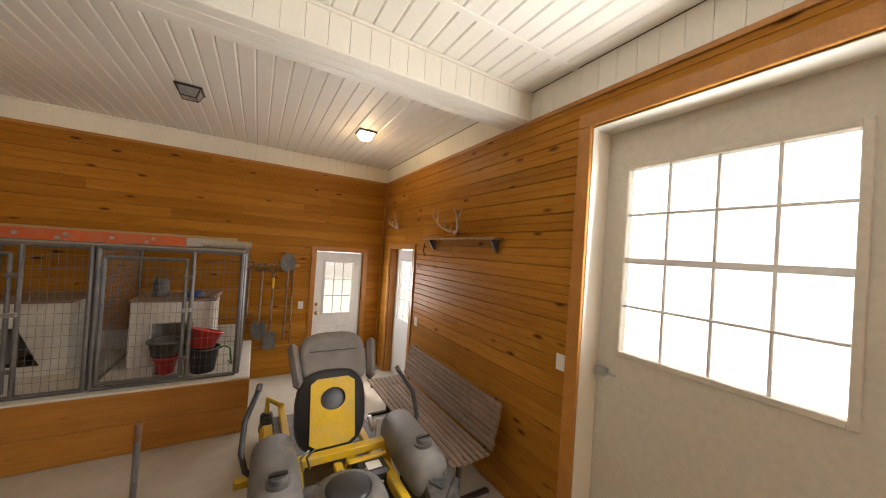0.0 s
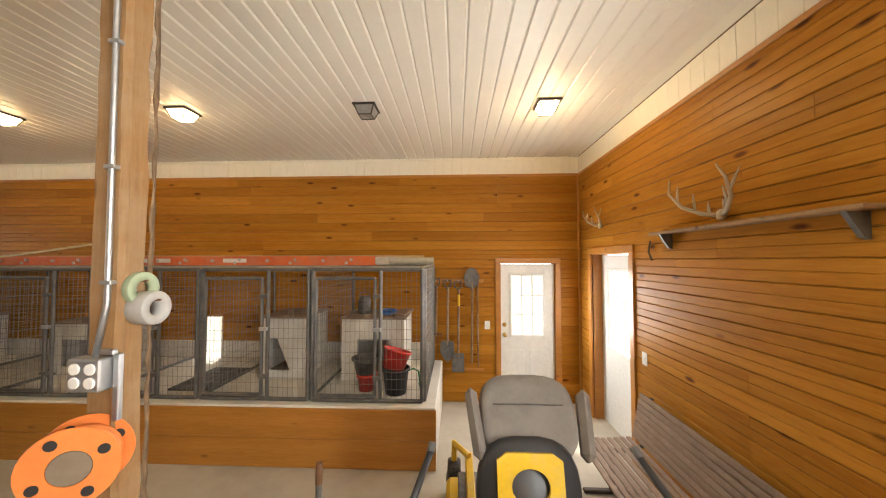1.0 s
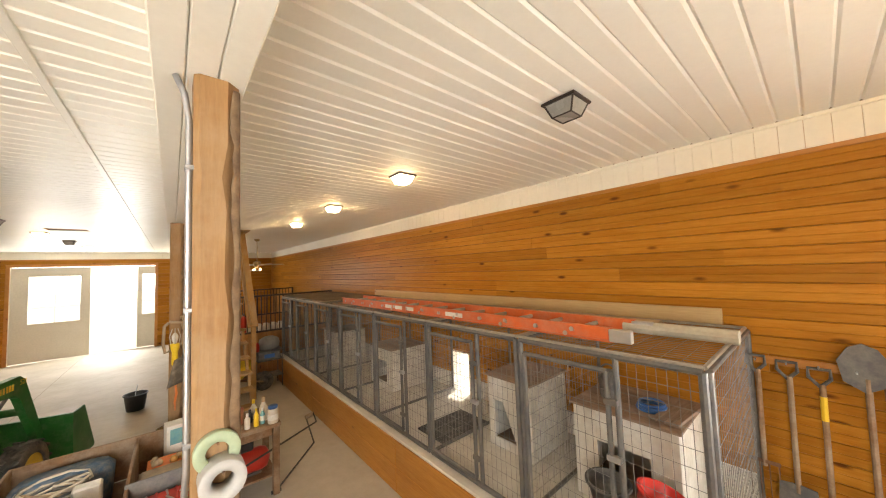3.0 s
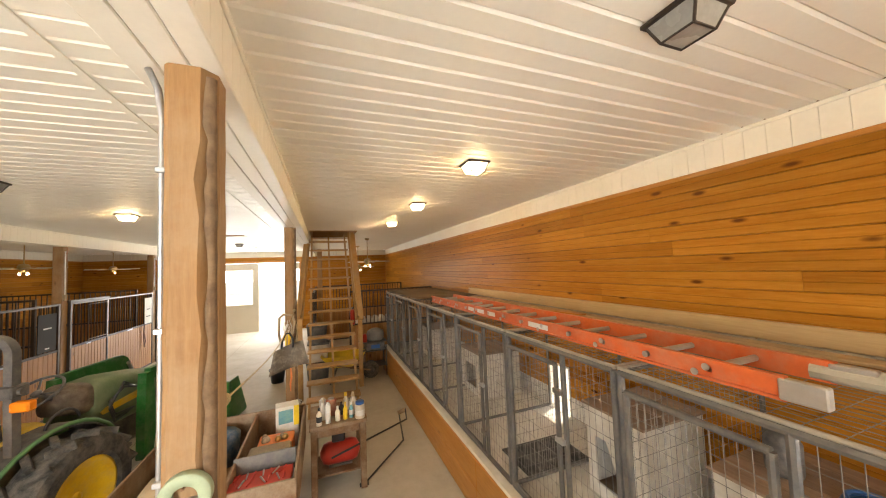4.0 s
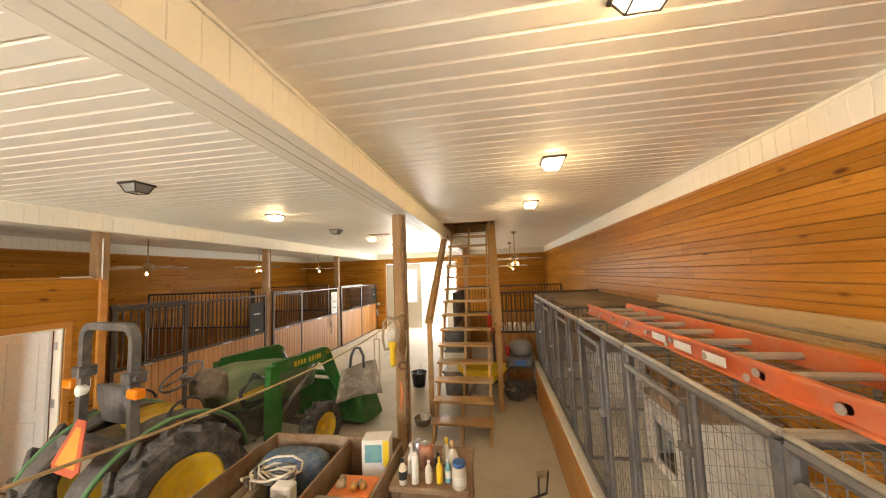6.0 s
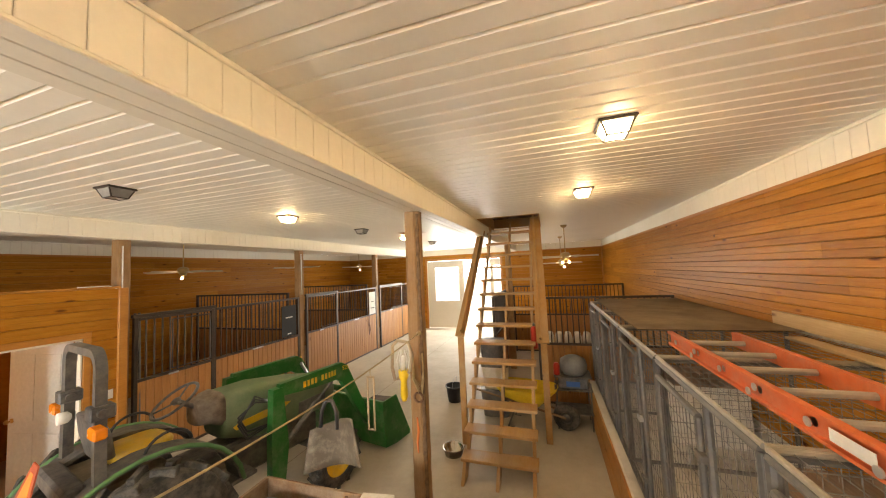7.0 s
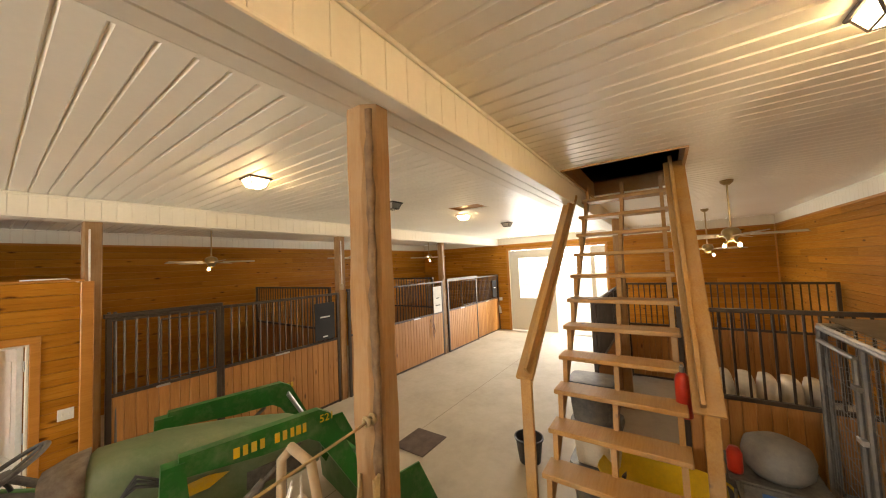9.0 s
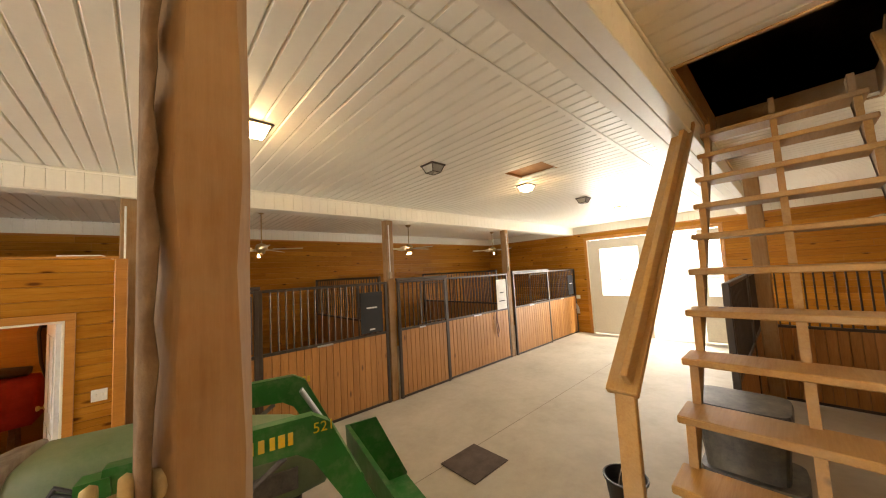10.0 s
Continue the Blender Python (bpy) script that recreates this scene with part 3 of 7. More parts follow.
def ceiling_light(x, y, lit):
    t = thing("ceiling_light", (x, y, ZC), "square bronze ceiling lantern, " + ("lit, warm white" if lit else "not lit, frosted panes"), "ceiling light", "ceiling lanterns")
    bm = B()
    box(bm, -0.108, 0.108, -0.108, 0.108, -0.02, -0.001, 0.006)
    part("plate", bm, brown_metal, t)
    top, low, zt, zb = 0.09, 0.06, -0.02, -0.094
    for sx in (-1, 1):
        for sy in (-1, 1):
            bm = B()
            cyl(bm, (sx * top, sy * top, zt), (sx * low, sy * low, zb), 0.006, seg=6)
            part("corner_rib", bm, brown_metal, t)
    for s in (-1, 1):
        bm = B()
        cyl(bm, (s * low, -low, zb), (s * low, low, zb), 0.005, seg=6)
        part("rim_bar", bm, brown_metal, t)
        bm = B()
        cyl(bm, (-low, s * low, zb), (low, s * low, zb), 0.005, seg=6)
        part("rim_bar", bm, brown_metal, t)
    g = lamp_glass_on if lit else lamp_glass_off
    for k in range(4):
        bm = B()
        vs = [bm.verts.new(p) for p in ((-top + 0.006, -top, zt), (top - 0.006, -top, zt), (low - 0.006, -low, zb), (-low + 0.006, -low, zb))]
        bm.faces.new(vs)
        bmesh.ops.solidify(bm, geom=bm.faces[:], thickness=0.003)
        bmesh.ops.rotate(bm, verts=bm.verts[:], matrix=Matrix.Rotation(k * math.pi / 2, 3, "Z"))
        part("pane", bm, g, t).visible_shadow = False
    bm = B()
    box(bm, -low + 0.005, low - 0.005, -low + 0.005, low - 0.005, zb + 0.001, zb + 0.004)
    part("bottom_pane", bm, g, t).visible_shadow = False
    if lit:
        d = bpy.data.lights.new("bulb", "POINT")
        d.energy, d.color, d.shadow_soft_size = LAMP_WATTS, (1.0, 0.72, 0.40), 0.05
        o = new("bulb_light", d)
        o.location = (x, y, ZC - 0.06)
    return t


LAMP_WATTS = 18.0
for lx, lit in ((1.765, True), (0.066, False), (-1.742, True), (-3.613, True), (-5.454, True)):
    ceiling_light(lx, 4.80, lit)
for lx, ly, lit in ((-3.233, 0.69, False), (-5.08, 0.85, True), (-6.88, 0.93, False), (-8.655, 1.03, True), (-10.44, 1.12, False), (-12.23, 1.17, True)):
    ceiling_light(lx, ly, lit)
# ---------------------------------------------------------------- door and window makers


def frame_bars(bm, axis, pos, depth, a0, a1, z0, z1, w, bevel=0.004, sill=True):
    """Four bars round an opening, butted. axis: the way the wall runs."""
    def put(u0, u1, v0, v1):
        if axis == "x":
            box(bm, u0, u1, pos, depth, v0, v1, bevel)
        else:
            box(bm, pos, depth, u0, u1, v0, v1, bevel)
    put(a0 - w, a0, z0, z1)
    put(a1, a1 + w, z0, z1)
    put(a0 - w, a1 + w, z1, z1 + w)
    if sill:
        put(a0, a1, z0, z0 + w)


def leaf(name, axis, pos, depth, a0, a1, z0, z1, win, cols, rows, material, label, sash=False, knob=None):
    """A door leaf with a glazed light. win: (from, to, bottom, top)."""
    lo, hi = min(pos, depth), max(pos, depth)
    mid = (lo + hi) / 2
    bm = span("leaf", axis, pos, depth, a0, a1, z0, z1, [win])
    d = tagged(link(name, bm, material), label, "door", "", "structure")

    def slab(b, p0, p1, u0, u1, v0, v1, bev=0.004):
        if axis == "x":
            box(b, u0, u1, p0, p1, v0, v1, bev)
        else:
            box(b, p0, p1, u0, u1, v0, v1, bev)
    fb = B()
    w = 0.035
    for p0, p1 in ((lo - 0.012, lo), (hi, hi + 0.012)):
        slab(fb, p0, p1, win[0] - w, win[0], win[2] - w, win[3] + w)
        slab(fb, p0, p1, win[1], win[1] + w, win[2] - w, win[3] + w)
        slab(fb, p0, p1, win[0], win[1], win[3], win[3] + w)
        slab(fb, p0, p1, win[0], win[1], win[2] - w, win[2])
    part("window_frame", fb, material, d)
    for c in range(1, cols):
        u = win[0] + (win[1] - win[0]) * c / cols
        mb = B()
        slab(mb, mid - 0.009, mid + 0.009, u - 0.008, u + 0.008, win[2], win[3], 0.003)
        part("glazing_bar", mb, white_door, d)
    for r in range(1, rows):
        v = win[2] + (win[3] - win[2]) * r / rows
        mb = B()
        thick = 0.02 if sash and r * 2 == rows else 0.008
        slab(mb, mid - 0.012, mid + 0.012, win[0], win[1], v - thick, v + thick, 0.003)
        part("glazing_bar" if thick < 0.01 else "meeting_rail", mb, white_door, d)
    gb_ = B()
    slab(gb_, mid - 0.002, mid + 0.002, win[0], win[1], win[2], win[3], 0)
    g = part("pane", gb_, pane_glass, d)
    g.visible_shadow = False
    return d


# white lining added so the north wall's dog hatch reads as all daylight
bm = B()
for q in ((-2.866, -2.86, 0.574, 1.166), (-2.48, -2.474, 0.574, 1.166), (-2.86, -2.48, 0.574, 0.58), (-2.86, -2.48, 1.16, 1.166)):
    box(bm, q[0], q[1], YN - 0.024, YN + 0.205, q[2], q[3])
structure("trim_dog_hatch", bm, white_trim, "white lining added to keep the dog hatch bright", "trim")

# north side door, with its casing, knob and bolt
dn = leaf("door_1", "x", YN + 0.04, YN + 0.085, 1.545, 2.29, 0.012, 1.925, (1.70, 2.135, 0.93, 1.76), 3, 3, white_door, "white panelled door with a nine-pane light, closed")
for x0 in (1.61, 1.94):
    pb = B()
    box(pb, x0, x0 + 0.26, YN + 0.036, YN + 0.044, 0.2, 0.72, 0.006)
    part("panel", pb, white_door, dn)
for z, rr in ((0.93, 0.027), (1.07, 0.02)):
    kb = B()
    lathe(kb, [(0.03, 0), (0.03, 0.008), (0.012, 0.012), (0.012, 0.03), (rr, 0.04), (rr, 0.055), (0.008, 0.062)], 14, Matrix.Translation((1.595, YN + 0.04, z)) @ Matrix.Rotation(math.pi / 2, 4, "X"))
    part("knob" if rr > 0.025 else "deadbolt", kb, brass, dn, "brass", True)
bm = B()
frame_bars(bm, "x", YN - 0.02, YN + 0.004, 1.538, 2.297, 0.0, 1.937, 0.075, sill=False)
structure("trim_door_1", bm, pine_trim, "varnished pine casing round the side door", "trim")
bm = B()
frame_bars(bm, "x", YN + 0.02, YN + 0.19, 1.542, 2.293, 0.0, 1.933, 0.004, 0, sill=False)
structure("trim_jamb_1", bm, pine_trim, "varnished pine door jamb", "trim")

# east side door
de = leaf("door_2", "y", XE + 0.12, XE + 0.165, 5.105, 5.975, 0.012, 2.04, (5.29, 5.81, 0.94, 1.85), 3, 3, white_door, "white panelled door with a glazed light, closed")
bm = B()
frame_bars(bm, "y", XE - 0.02, XE + 0.004, 5.09, 5.99, 0.0, 2.055, 0.08, sill=False)
structure("trim_door_2", bm, pine_trim, "varnished pine casing round the end door", "trim")
bm = B()
frame_bars(bm, "y", XE + 0.01, XE + 0.19, 5.10, 5.98, 0.0, 2.05, 0.006, 0, sill=False)
structure("trim_jamb_2", bm, pine_trim, "varnished pine door jamb", "trim")

# east barn door leaves, closed, each with a sash window; south one unseen, assumed
leaf("door_3", "y", XE + 0.20, XE + 0.25, 0.46, 2.37, 0.03, 3.0, (1.22, 2.18, 1.46, 2.68), 4, 4, cream_door, "cream painted barn door leaf with a sash window, closed", True)
leaf("door_4", "y", XE + 0.20, XE + 0.25, -1.28, 0.455, 0.03, 2.96, (-1.1, -0.12, 1.46, 2.68), 4, 4, cream_door, "cream painted barn door leaf with a sash window, closed", True)
bm = B()
frame_bars(bm, "y", XE - 0.022, XE + 0.004, -1.25, 2.33, 0.0, 2.97, 0.10, sill=False)
structure("trim_barn_door_east", bm, pine_trim, "varnished pine casing round the barn door", "trim")
bm = B()
frame_bars(bm, "y", XE + 0.005, XE + 0.195, -1.246, 2.326, 0.0, 2.958, 0.006, 0, sill=False)
structure("trim_barn_jamb_east", bm, white_trim, "white painted barn door jamb", "trim")
lt = thing("door_latch", (XE + 0.19, 2.31, 1.3), "small steel latch on the barn door jamb", "latch")
bm = B()
box(bm, -0.05, 0.0, -0.075, 0.0, -0.025, 0.025, 0.004)
part("plate", bm, galv, lt)
bm = B()
cyl(bm, (-0.03, -0.14, 0), (-0.03, 0.0, 0), 0.008, seg=8)
part("bolt", bm, galv, lt)

# west barn doors: one leaf standing in the opening, one slid aside, daylight between
leaf("door_5", "y", XW - 0.06, XW - 0.11, -0.77, 0.88, 0.03, 2.95, (-0.43, 0.66, 1.2, 2.66), 2, 3, cream_door, "cream painted sliding barn door with a window, closed half", True)
leaf("door_6", "y", XW - 0.21, XW - 0.26, 2.02, 3.55, 0.03, 2.95, (2.15, 3.1, 1.20, 2.66), 2, 3, cream_door, "cream painted sliding barn door, slid open", True)
bm = B()
frame_bars(bm, "y", XW + 0.02, XW - 0.004, -0.78, 2.5, 0.0, 2.97, 0.08, sill=False)
structure("trim_barn_door_west", bm, pine_trim, "pine casing round the sliding doors", "trim")
bm = B()
frame_bars(bm, "y", XW - 0.005, XW - 0.195, -0.776, 2.496, 0.0, 2.966, 0.006, 0, sill=False)
structure("trim_barn_jamb_west", bm, white_trim, "white painted door jamb", "trim")
# corner strips
for nm, cx, cy in (("ne", XE, YN), ("nw", XW, YN)):
    bm = B()
    s = -1 if cx > 0 else 1
    box(bm, cx + s * 0.03, cx, cy - 0.03, cy, 0, ZW - 0.026, 0.006)
    structure("trim_corner_" + nm, bm, pine_trim, "varnished pine corner strip", "trim")


def wall_plate(at, rz, label, kind="switch", w=0.075):
    t = thing(kind + "_plate", at, label, kind, "", rz)
    bm = B()
    box(bm, -w / 2, w / 2, -0.007, 0, -0.058, 0.058, 0.003)
    part("plate", bm, white_plastic, t)
    n = max(1, round(w / 0.06))
    for k in range(n):
        bm = B()
        u = (k - (n - 1) / 2) * 0.046
        box(bm, u - 0.006, u + 0.006, -0.013, -0.007, -0.014, 0.014, 0.002)
        part("toggle", bm, white_plastic, t)


wall_plate((1.35, YN, 1.07), 0, "white light switch beside the side door")
wall_plate((XE, 4.87, 1.08), -90, "white switch box beside the end door")
wall_plate((XE, 2.48, 1.31), -90, "white light switch on the pine wall")
wall_plate((XW, -1.2, 1.15), 90, "row of white switches beside the sliding door", "switch", 0.16)

# ---------------------------------------------------------------- kennels
KX0, KX1, KY, KZ0, KZ1 = 0.60, -7.45, 5.02, 0.59, 1.89
KW = (KX0 - KX1) / 7
bm = B()
box(bm, -7.5, 0.72, 4.915, YN - 0.001, 0.0, 0.575, 0.012)
tagged(link("kennel_platform", bm, surface("pale_concrete", (0.62, 0.59, 0.53), (0.50, 0.47, 0.41), 0.7, big=1.2, fine=14, bump=0.12, dust=(0.68, 0.65, 0.58), dust_amount=0.5)), "raised pale concrete kennel floor with a dusty edge", "kennel floor", "", "structure")
plank = thing("kennel_curb", (0, 4.915, 0), "varnished pine boarding along the front of the kennel platform", "curb boarding", "", 0, "structure")
for x0, x1 in ((0.725, -2.2), (-2.2, -5.0), (-5.0, -7.5)):
    bm = B()
    box(bm, x1 + 0.002, x0 - 0.002, -0.022, 0.0, 0.004, 0.275, 0.004)
    part("board", bm, pine_trim, plank)
    bm = B()
    box(bm, x1 + 0.002, x0 - 0.002, -0.022, 0.0, 0.278, 0.56, 0.004)
    part("board", bm, pine_trim, plank)


def mesh_sheet(bm, u0, u1, v0, v1, du, dv, put, r=0.0018):
    """Welded wire: two sets of thin rods. put turns (u, v) into a point."""
    n = max(1, round((u1 - u0) / du))
    for k in range(n + 1):
        u = u0 + (u1 - u0) * k / n
        cyl(bm, put(u, v0), put(u, v1), r, seg=4, caps=False)
    n = max(1, round((v1 - v0) / dv))
    for k in range(n + 1):
        v = v0 + (v1 - v0) * k / n
        cyl(bm, put(u0, v), put(u1, v), r, seg=4, caps=False)


def tube_frame(bm, u0, u1, v0, v1, put, s=0.016):
    """A square frame of tube with square ends."""
    for a, b in (((u0, v0), (u0, v1)), ((u1, v0), (u1, v1)), ((u0, v0), (u1, v0)), ((u0, v1), (u1, v1))):
        cyl(bm, put(*a), put(*b), s, seg=8)


def kennel_front():
    t = thing("kennel_fence", (KX0, KY, 0.575), "dark grey tube and wire kennel front with a narrow gate", "kennel panel", "kennel fronts")
    z0, z1 = 0.02, KZ1 - 0.575
    def put(u, v, y=0.0):
        return (-KW + u, y, v)
    g0, g1 = 0.03, 0.66
    bm = B()
    tube_frame(bm, 0.022, KW - 0.022, z0, z1, put, 0.021)
    part("panel_frame", bm, dark_metal, t)
    bm = B()
    cyl(bm, put(g1 + 0.05, z0), put(g1 + 0.05, z1), 0.019, seg=8)
    part("gate_post", bm, dark_metal, t)
    gate = B()
    tube_frame(gate, g0 + 0.035, g1, z0 + 0.05, z1 - 0.09, lambda u, v: put(u, v, -0.02), 0.017)
    gt = part("gate", gate, dark_metal, t)
    bm = B()
    mesh_sheet(bm, g0 + 0.045, g1 - 0.01, z0 + 0.06, z1 - 0.1, 0.05, 0.10, lambda u, v: put(u, v, -0.02))
    o = part("gate_mesh", bm, wire_metal, gt)
    o["kind"] = "stuff"
    bm = B()
    mesh_sheet(bm, g1 + 0.06, KW - 0.03, z0 + 0.01, z1 - 0.01, 0.05, 0.10, lambda u, v: put(u, v, 0.004))
    part("wire_mesh", bm, wire_metal, t)["kind"] = "stuff"
    for v in (0.25, 0.72, 1.05):
        bm = B()
        box(bm, -KW + g1 - 0.02, -KW + g1 + 0.06, -0.045, -0.012, v - 0.018, v + 0.018, 0.004)
        part("latch" if v == 0.72 else "hinge", bm, galv if v == 0.72 else dark_metal, t)
    return t


kf = kennel_front()
for k in range(1, 7):
    copy_thing(kf, pose(KX0 - KW * k, KY, 0.575))


def kennel_side():
    t = thing("kennel_divider", (KX0, KY, 0.575), "wire kennel divider in a dark tube frame", "kennel panel", "kennel dividers")
    def put(u, v):
        return (0.0, u, v)
    bm = B()
    tube_frame(bm, 0.03, 1.33, 0.02, KZ1 - 0.575, put, 0.017)
    part("panel_frame", bm, dark_metal, t)
    bm = B()
    mesh_sheet(bm, 0.04, 1.32, 0.03, KZ1 - 0.585, 0.05, 0.10, put)
    part("wire_mesh", bm, wire_metal, t)["kind"] = "stuff"
    return t


ks = kennel_side()
for k in range(1, 8):
    copy_thing(ks, pose(KX0 - KW * k + (0.012 if k == 7 else 0), KY, 0.575))


def kennel_roof():
    t = thing("kennel_roof", (KX0, KY, KZ1 + 0.022), "welded wire kennel roof panel with a pale edge tube", "kennel panel", "kennel roofs")
    def put(u, v):
        return (-u, v, 0.0)
    bm = B()
    tube_frame(bm, 0.012, KW - 0.012, 0.0, 1.33, put, 0.012)
    part("panel_frame", bm, roof_tube, t)
    bm = B()
    mesh_sheet(bm, 0.02, KW - 0.02, 0.01, 1.32, 0.1, 0.05, put, 0.0018)
    part("wire_mesh", bm, wire_metal, t)["kind"] = "stuff"
    return t


kr = kennel_roof()
for k in range(1, 7):
    copy_thing(kr, pose(KX0 - KW * k, KY, KZ1 + 0.022))
# dusty hardboard sheets lying on the far roofs
sheet_mat = surface("dusty_hardboard", (0.17, 0.12, 0.065), (0.11, 0.075, 0.04), 0.85, big=1.4, fine=20, bump=0.15, dust=(0.26, 0.21, 0.14), dust_amount=0.3)
for x0, x1 in ((-4.9, -6.2), (-6.22, -7.68)):
    bm = B()
    box(bm, x1, x0, 5.12, 6.34, KZ1 + 0.036, KZ1 + 0.042)
    tagged(link("hardboard_sheet", bm, sheet_mat), "dusty brown hardboard sheet lying on the kennel roof", "sheet", "hardboard sheets")

# wooden plinth lining at the back of the kennels
white_wood = surface("worn_white_paint_on_wood", (0.74, 0.72, 0.66), (0.60, 0.57, 0.50), 0.6, big=2.2, fine=25, bump=0.2, dust=(0.42, 0.36, 0.28), dust_amount=0.3)
bm = B()
box(bm, KX1 + 0.05, -2.88, YN - 0.02, YN - 0.001, 0.58, 0.82, 0.004)
box(bm, -2.46, KX0, YN - 0.02, YN - 0.001, 0.58, 0.82, 0.004)
structure("baseboard_kennel", bm, white_wood, "worn white board along the kennel back wall", "baseboard")


def dog_house(x0, x1, y0, y1, z1, arch):
    t = thing("dog_house", ((x0 + x1) / 2, y0, 0.576), "white painted wooden dog house, " + ("doorway cut like a trapezium" if arch else "square dark doorway, boarded top"), "dog house", "dog houses")
    w, d, h = (x1 - x0) / 2, y1 - y0, z1 - 0.576
    dw, dh, d0 = w * 0.5, h * 0.66, 0.1
    bm = B()
    off = -0.05 if arch else 0.0
    box(bm, -w, off - dw, 0, 0.02, 0, h, 0.003)
    box(bm, off + dw, w, 0, 0.02, 0, h, 0.003)
    box(bm, off - dw, off + dw, 0, 0.02, 0, d0, 0.003)
    box(bm, off - dw, off + dw, 0, 0.02, d0 + dh * 0.8, h, 0.003)
    part("front", bm, white_wood, t)
    if arch:
        bm = B()
        prism(bm, [(off + dw, d0), (off + dw, d0 + dh * 0.8), (off + dw - 0.16, d0 + dh * 0.8)], 0.0, 0.02)
        part("doorway_corner", bm, white_wood, t)
    n = round(d / 0.13)
    for sx in (-1, 1):
        for k in range(n):
            bm = B()
            box(bm, sx * w, sx * (w - 0.018), 0.021 + k * (d - 0.04) / n, 0.019 + (k + 1) * (d - 0.04) / n, 0, h, 0.003)
            part("side_board", bm, white_wood, t)
    bm = B()
    box(bm, -w, w, d - 0.018, d, 0, h, 0.003)
    part("back", bm, white_wood, t)
    bm = B()
    box(bm, -w + 0.02, w - 0.02, 0.022, d - 0.02, 0.03, 0.05)
    part("floor_board", bm, dark_wood, t)
    n = 5
    for k in range(n):
        bm = B()
        box(bm, -w - 0.02, w + 0.02, -0.03 + k * (d + 0.04) / n + 0.003, -0.03 + (k + 1) * (d + 0.04) / n - 0.003, h + 0.001, h + 0.02, 0.003)
        part("roof_board", bm, old_wood, t)
    return h


dog_house(-0.43, 0.31, 5.57, 6.2, 1.29, False)
dog_house(-1.42, -0.88, 5.6, 6.25, 1.29, True)
dog_house(-4.1, -3.4, 5.6, 6.25, 1.2, False)
dog_house(-6.3, -5.6, 5.6, 6.25, 1.2, True)
bm = B()
box(bm, -2.2, -1.2 - 0.5, 5.2, 5.9, 0.578, 0.60, 0.008)
tagged(link("rubber_mat", bm, black_rubber), "dark rubber mat on the kennel floor", "mat")

# ---------------------------------------------------------------- stair
ST = thing("loft_stair", (-5.27, 0, 0), "steep open wooden stair up to the loft hatch, worn brown treads", "stair")
SL = 1.13
Y0, Y1 = 3.2, 4.09
RISE = ZC / 14.6
for k in range(1, 15):
    z = RISE * k
    xx = -z / SL
    bm = B()
    box(bm, xx - 0.13, xx + 0.11, Y0 - 0.02, Y1 + 0.02, z - 0.038, z, 0.006)
    part("tread", bm, stair_wood, ST)
for yy in (Y0 + 0.03, (Y0 + Y1) / 2, Y1 - 0.03):
    out_lo, out_hi = [], []
    bm = B()
    pts = [(0.04, 0.0), (-0.16, 0.0)]
    pts.append((-ZC / SL - 0.16 * 0.6, ZC + 0.05))
    pts.append((-ZC / SL + 0.06, ZC + 0.05))
    for k in range(14, 0, -1):
        z = RISE * k - 0.038
        xx = -(z + 0.038) / SL
        pts.append((xx - 0.10, z))
        pts.append((xx + 0.09, z))
    prism(bm, pts[::-1], yy - 0.019, yy + 0.019)
    part("carriage", bm, stair_wood, ST)
for xa, za, xb, ya, yb in ((-0.84, 1.57, -2.48, 3.04, 3.14), (-1.12, 1.43, -2.42, 4.22, 4.18)):
    a, b = Vector((xa, ya, za)), Vector((xb, yb, ZC - (0.14 if ya < 3.5 else -0.05)))
    d = (b - a).normalized()
    side = Vector((0, 1, 0))
    m = Matrix.Translation((a + b) / 2) @ Matrix((d, side, d.cross(side))).transposed().to_4x4()
    h = (b - a).length / 2
    bm = B()
    box(bm, -h, h, -0.07 if ya < 3.5 else -0.09, 0.07 if ya < 3.5 else 0.09, -0.019, 0.019, 0.005, m)
    part("handrail", bm, stair_wood, ST)
    s = 1 if ya < 3.5 else -1
    bm = B()
    box(bm, -h + 0.04, h, -0.016 + s * 0.03, 0.016 + s * 0.03, -0.11, -0.021, 0.004, m)
    part("rail_stiffener", bm, stair_wood, ST)
    bm = B()
    box(bm, xa - 0.04, xa - 0.002, ya - 0.035, ya + 0.055, 0.0, za + 0.01, 0.005)
    part("newel", bm, stair_wood, ST)

ext = thing("fire_extinguisher", (-6.62, 4.09, 1.30), "small red fire extinguisher on the stair rail", "fire extinguisher")
red_paint = surface("red_enamel", (0.55, 0.035, 0.02), (0.45, 0.03, 0.018), 0.35, big=4, fine=30, bump=0.03)
bm = B()
lathe(bm, [(0.04, 0), (0.052, 0.01), (0.052, 0.27), (0.042, 0.31), (0.018, 0.335)], 18)
part("cylinder", bm, red_paint, ext, "", True)
bm = B()
lathe(bm, [(0.018, 0.335), (0.018, 0.37), (0.012, 0.38)], 10)
box(bm, -0.015, 0.06, -0.01, 0.01, 0.37, 0.39, 0.003)
part("valve", bm, dark_metal, ext)

# ---------------------------------------------------------------- horse stalls


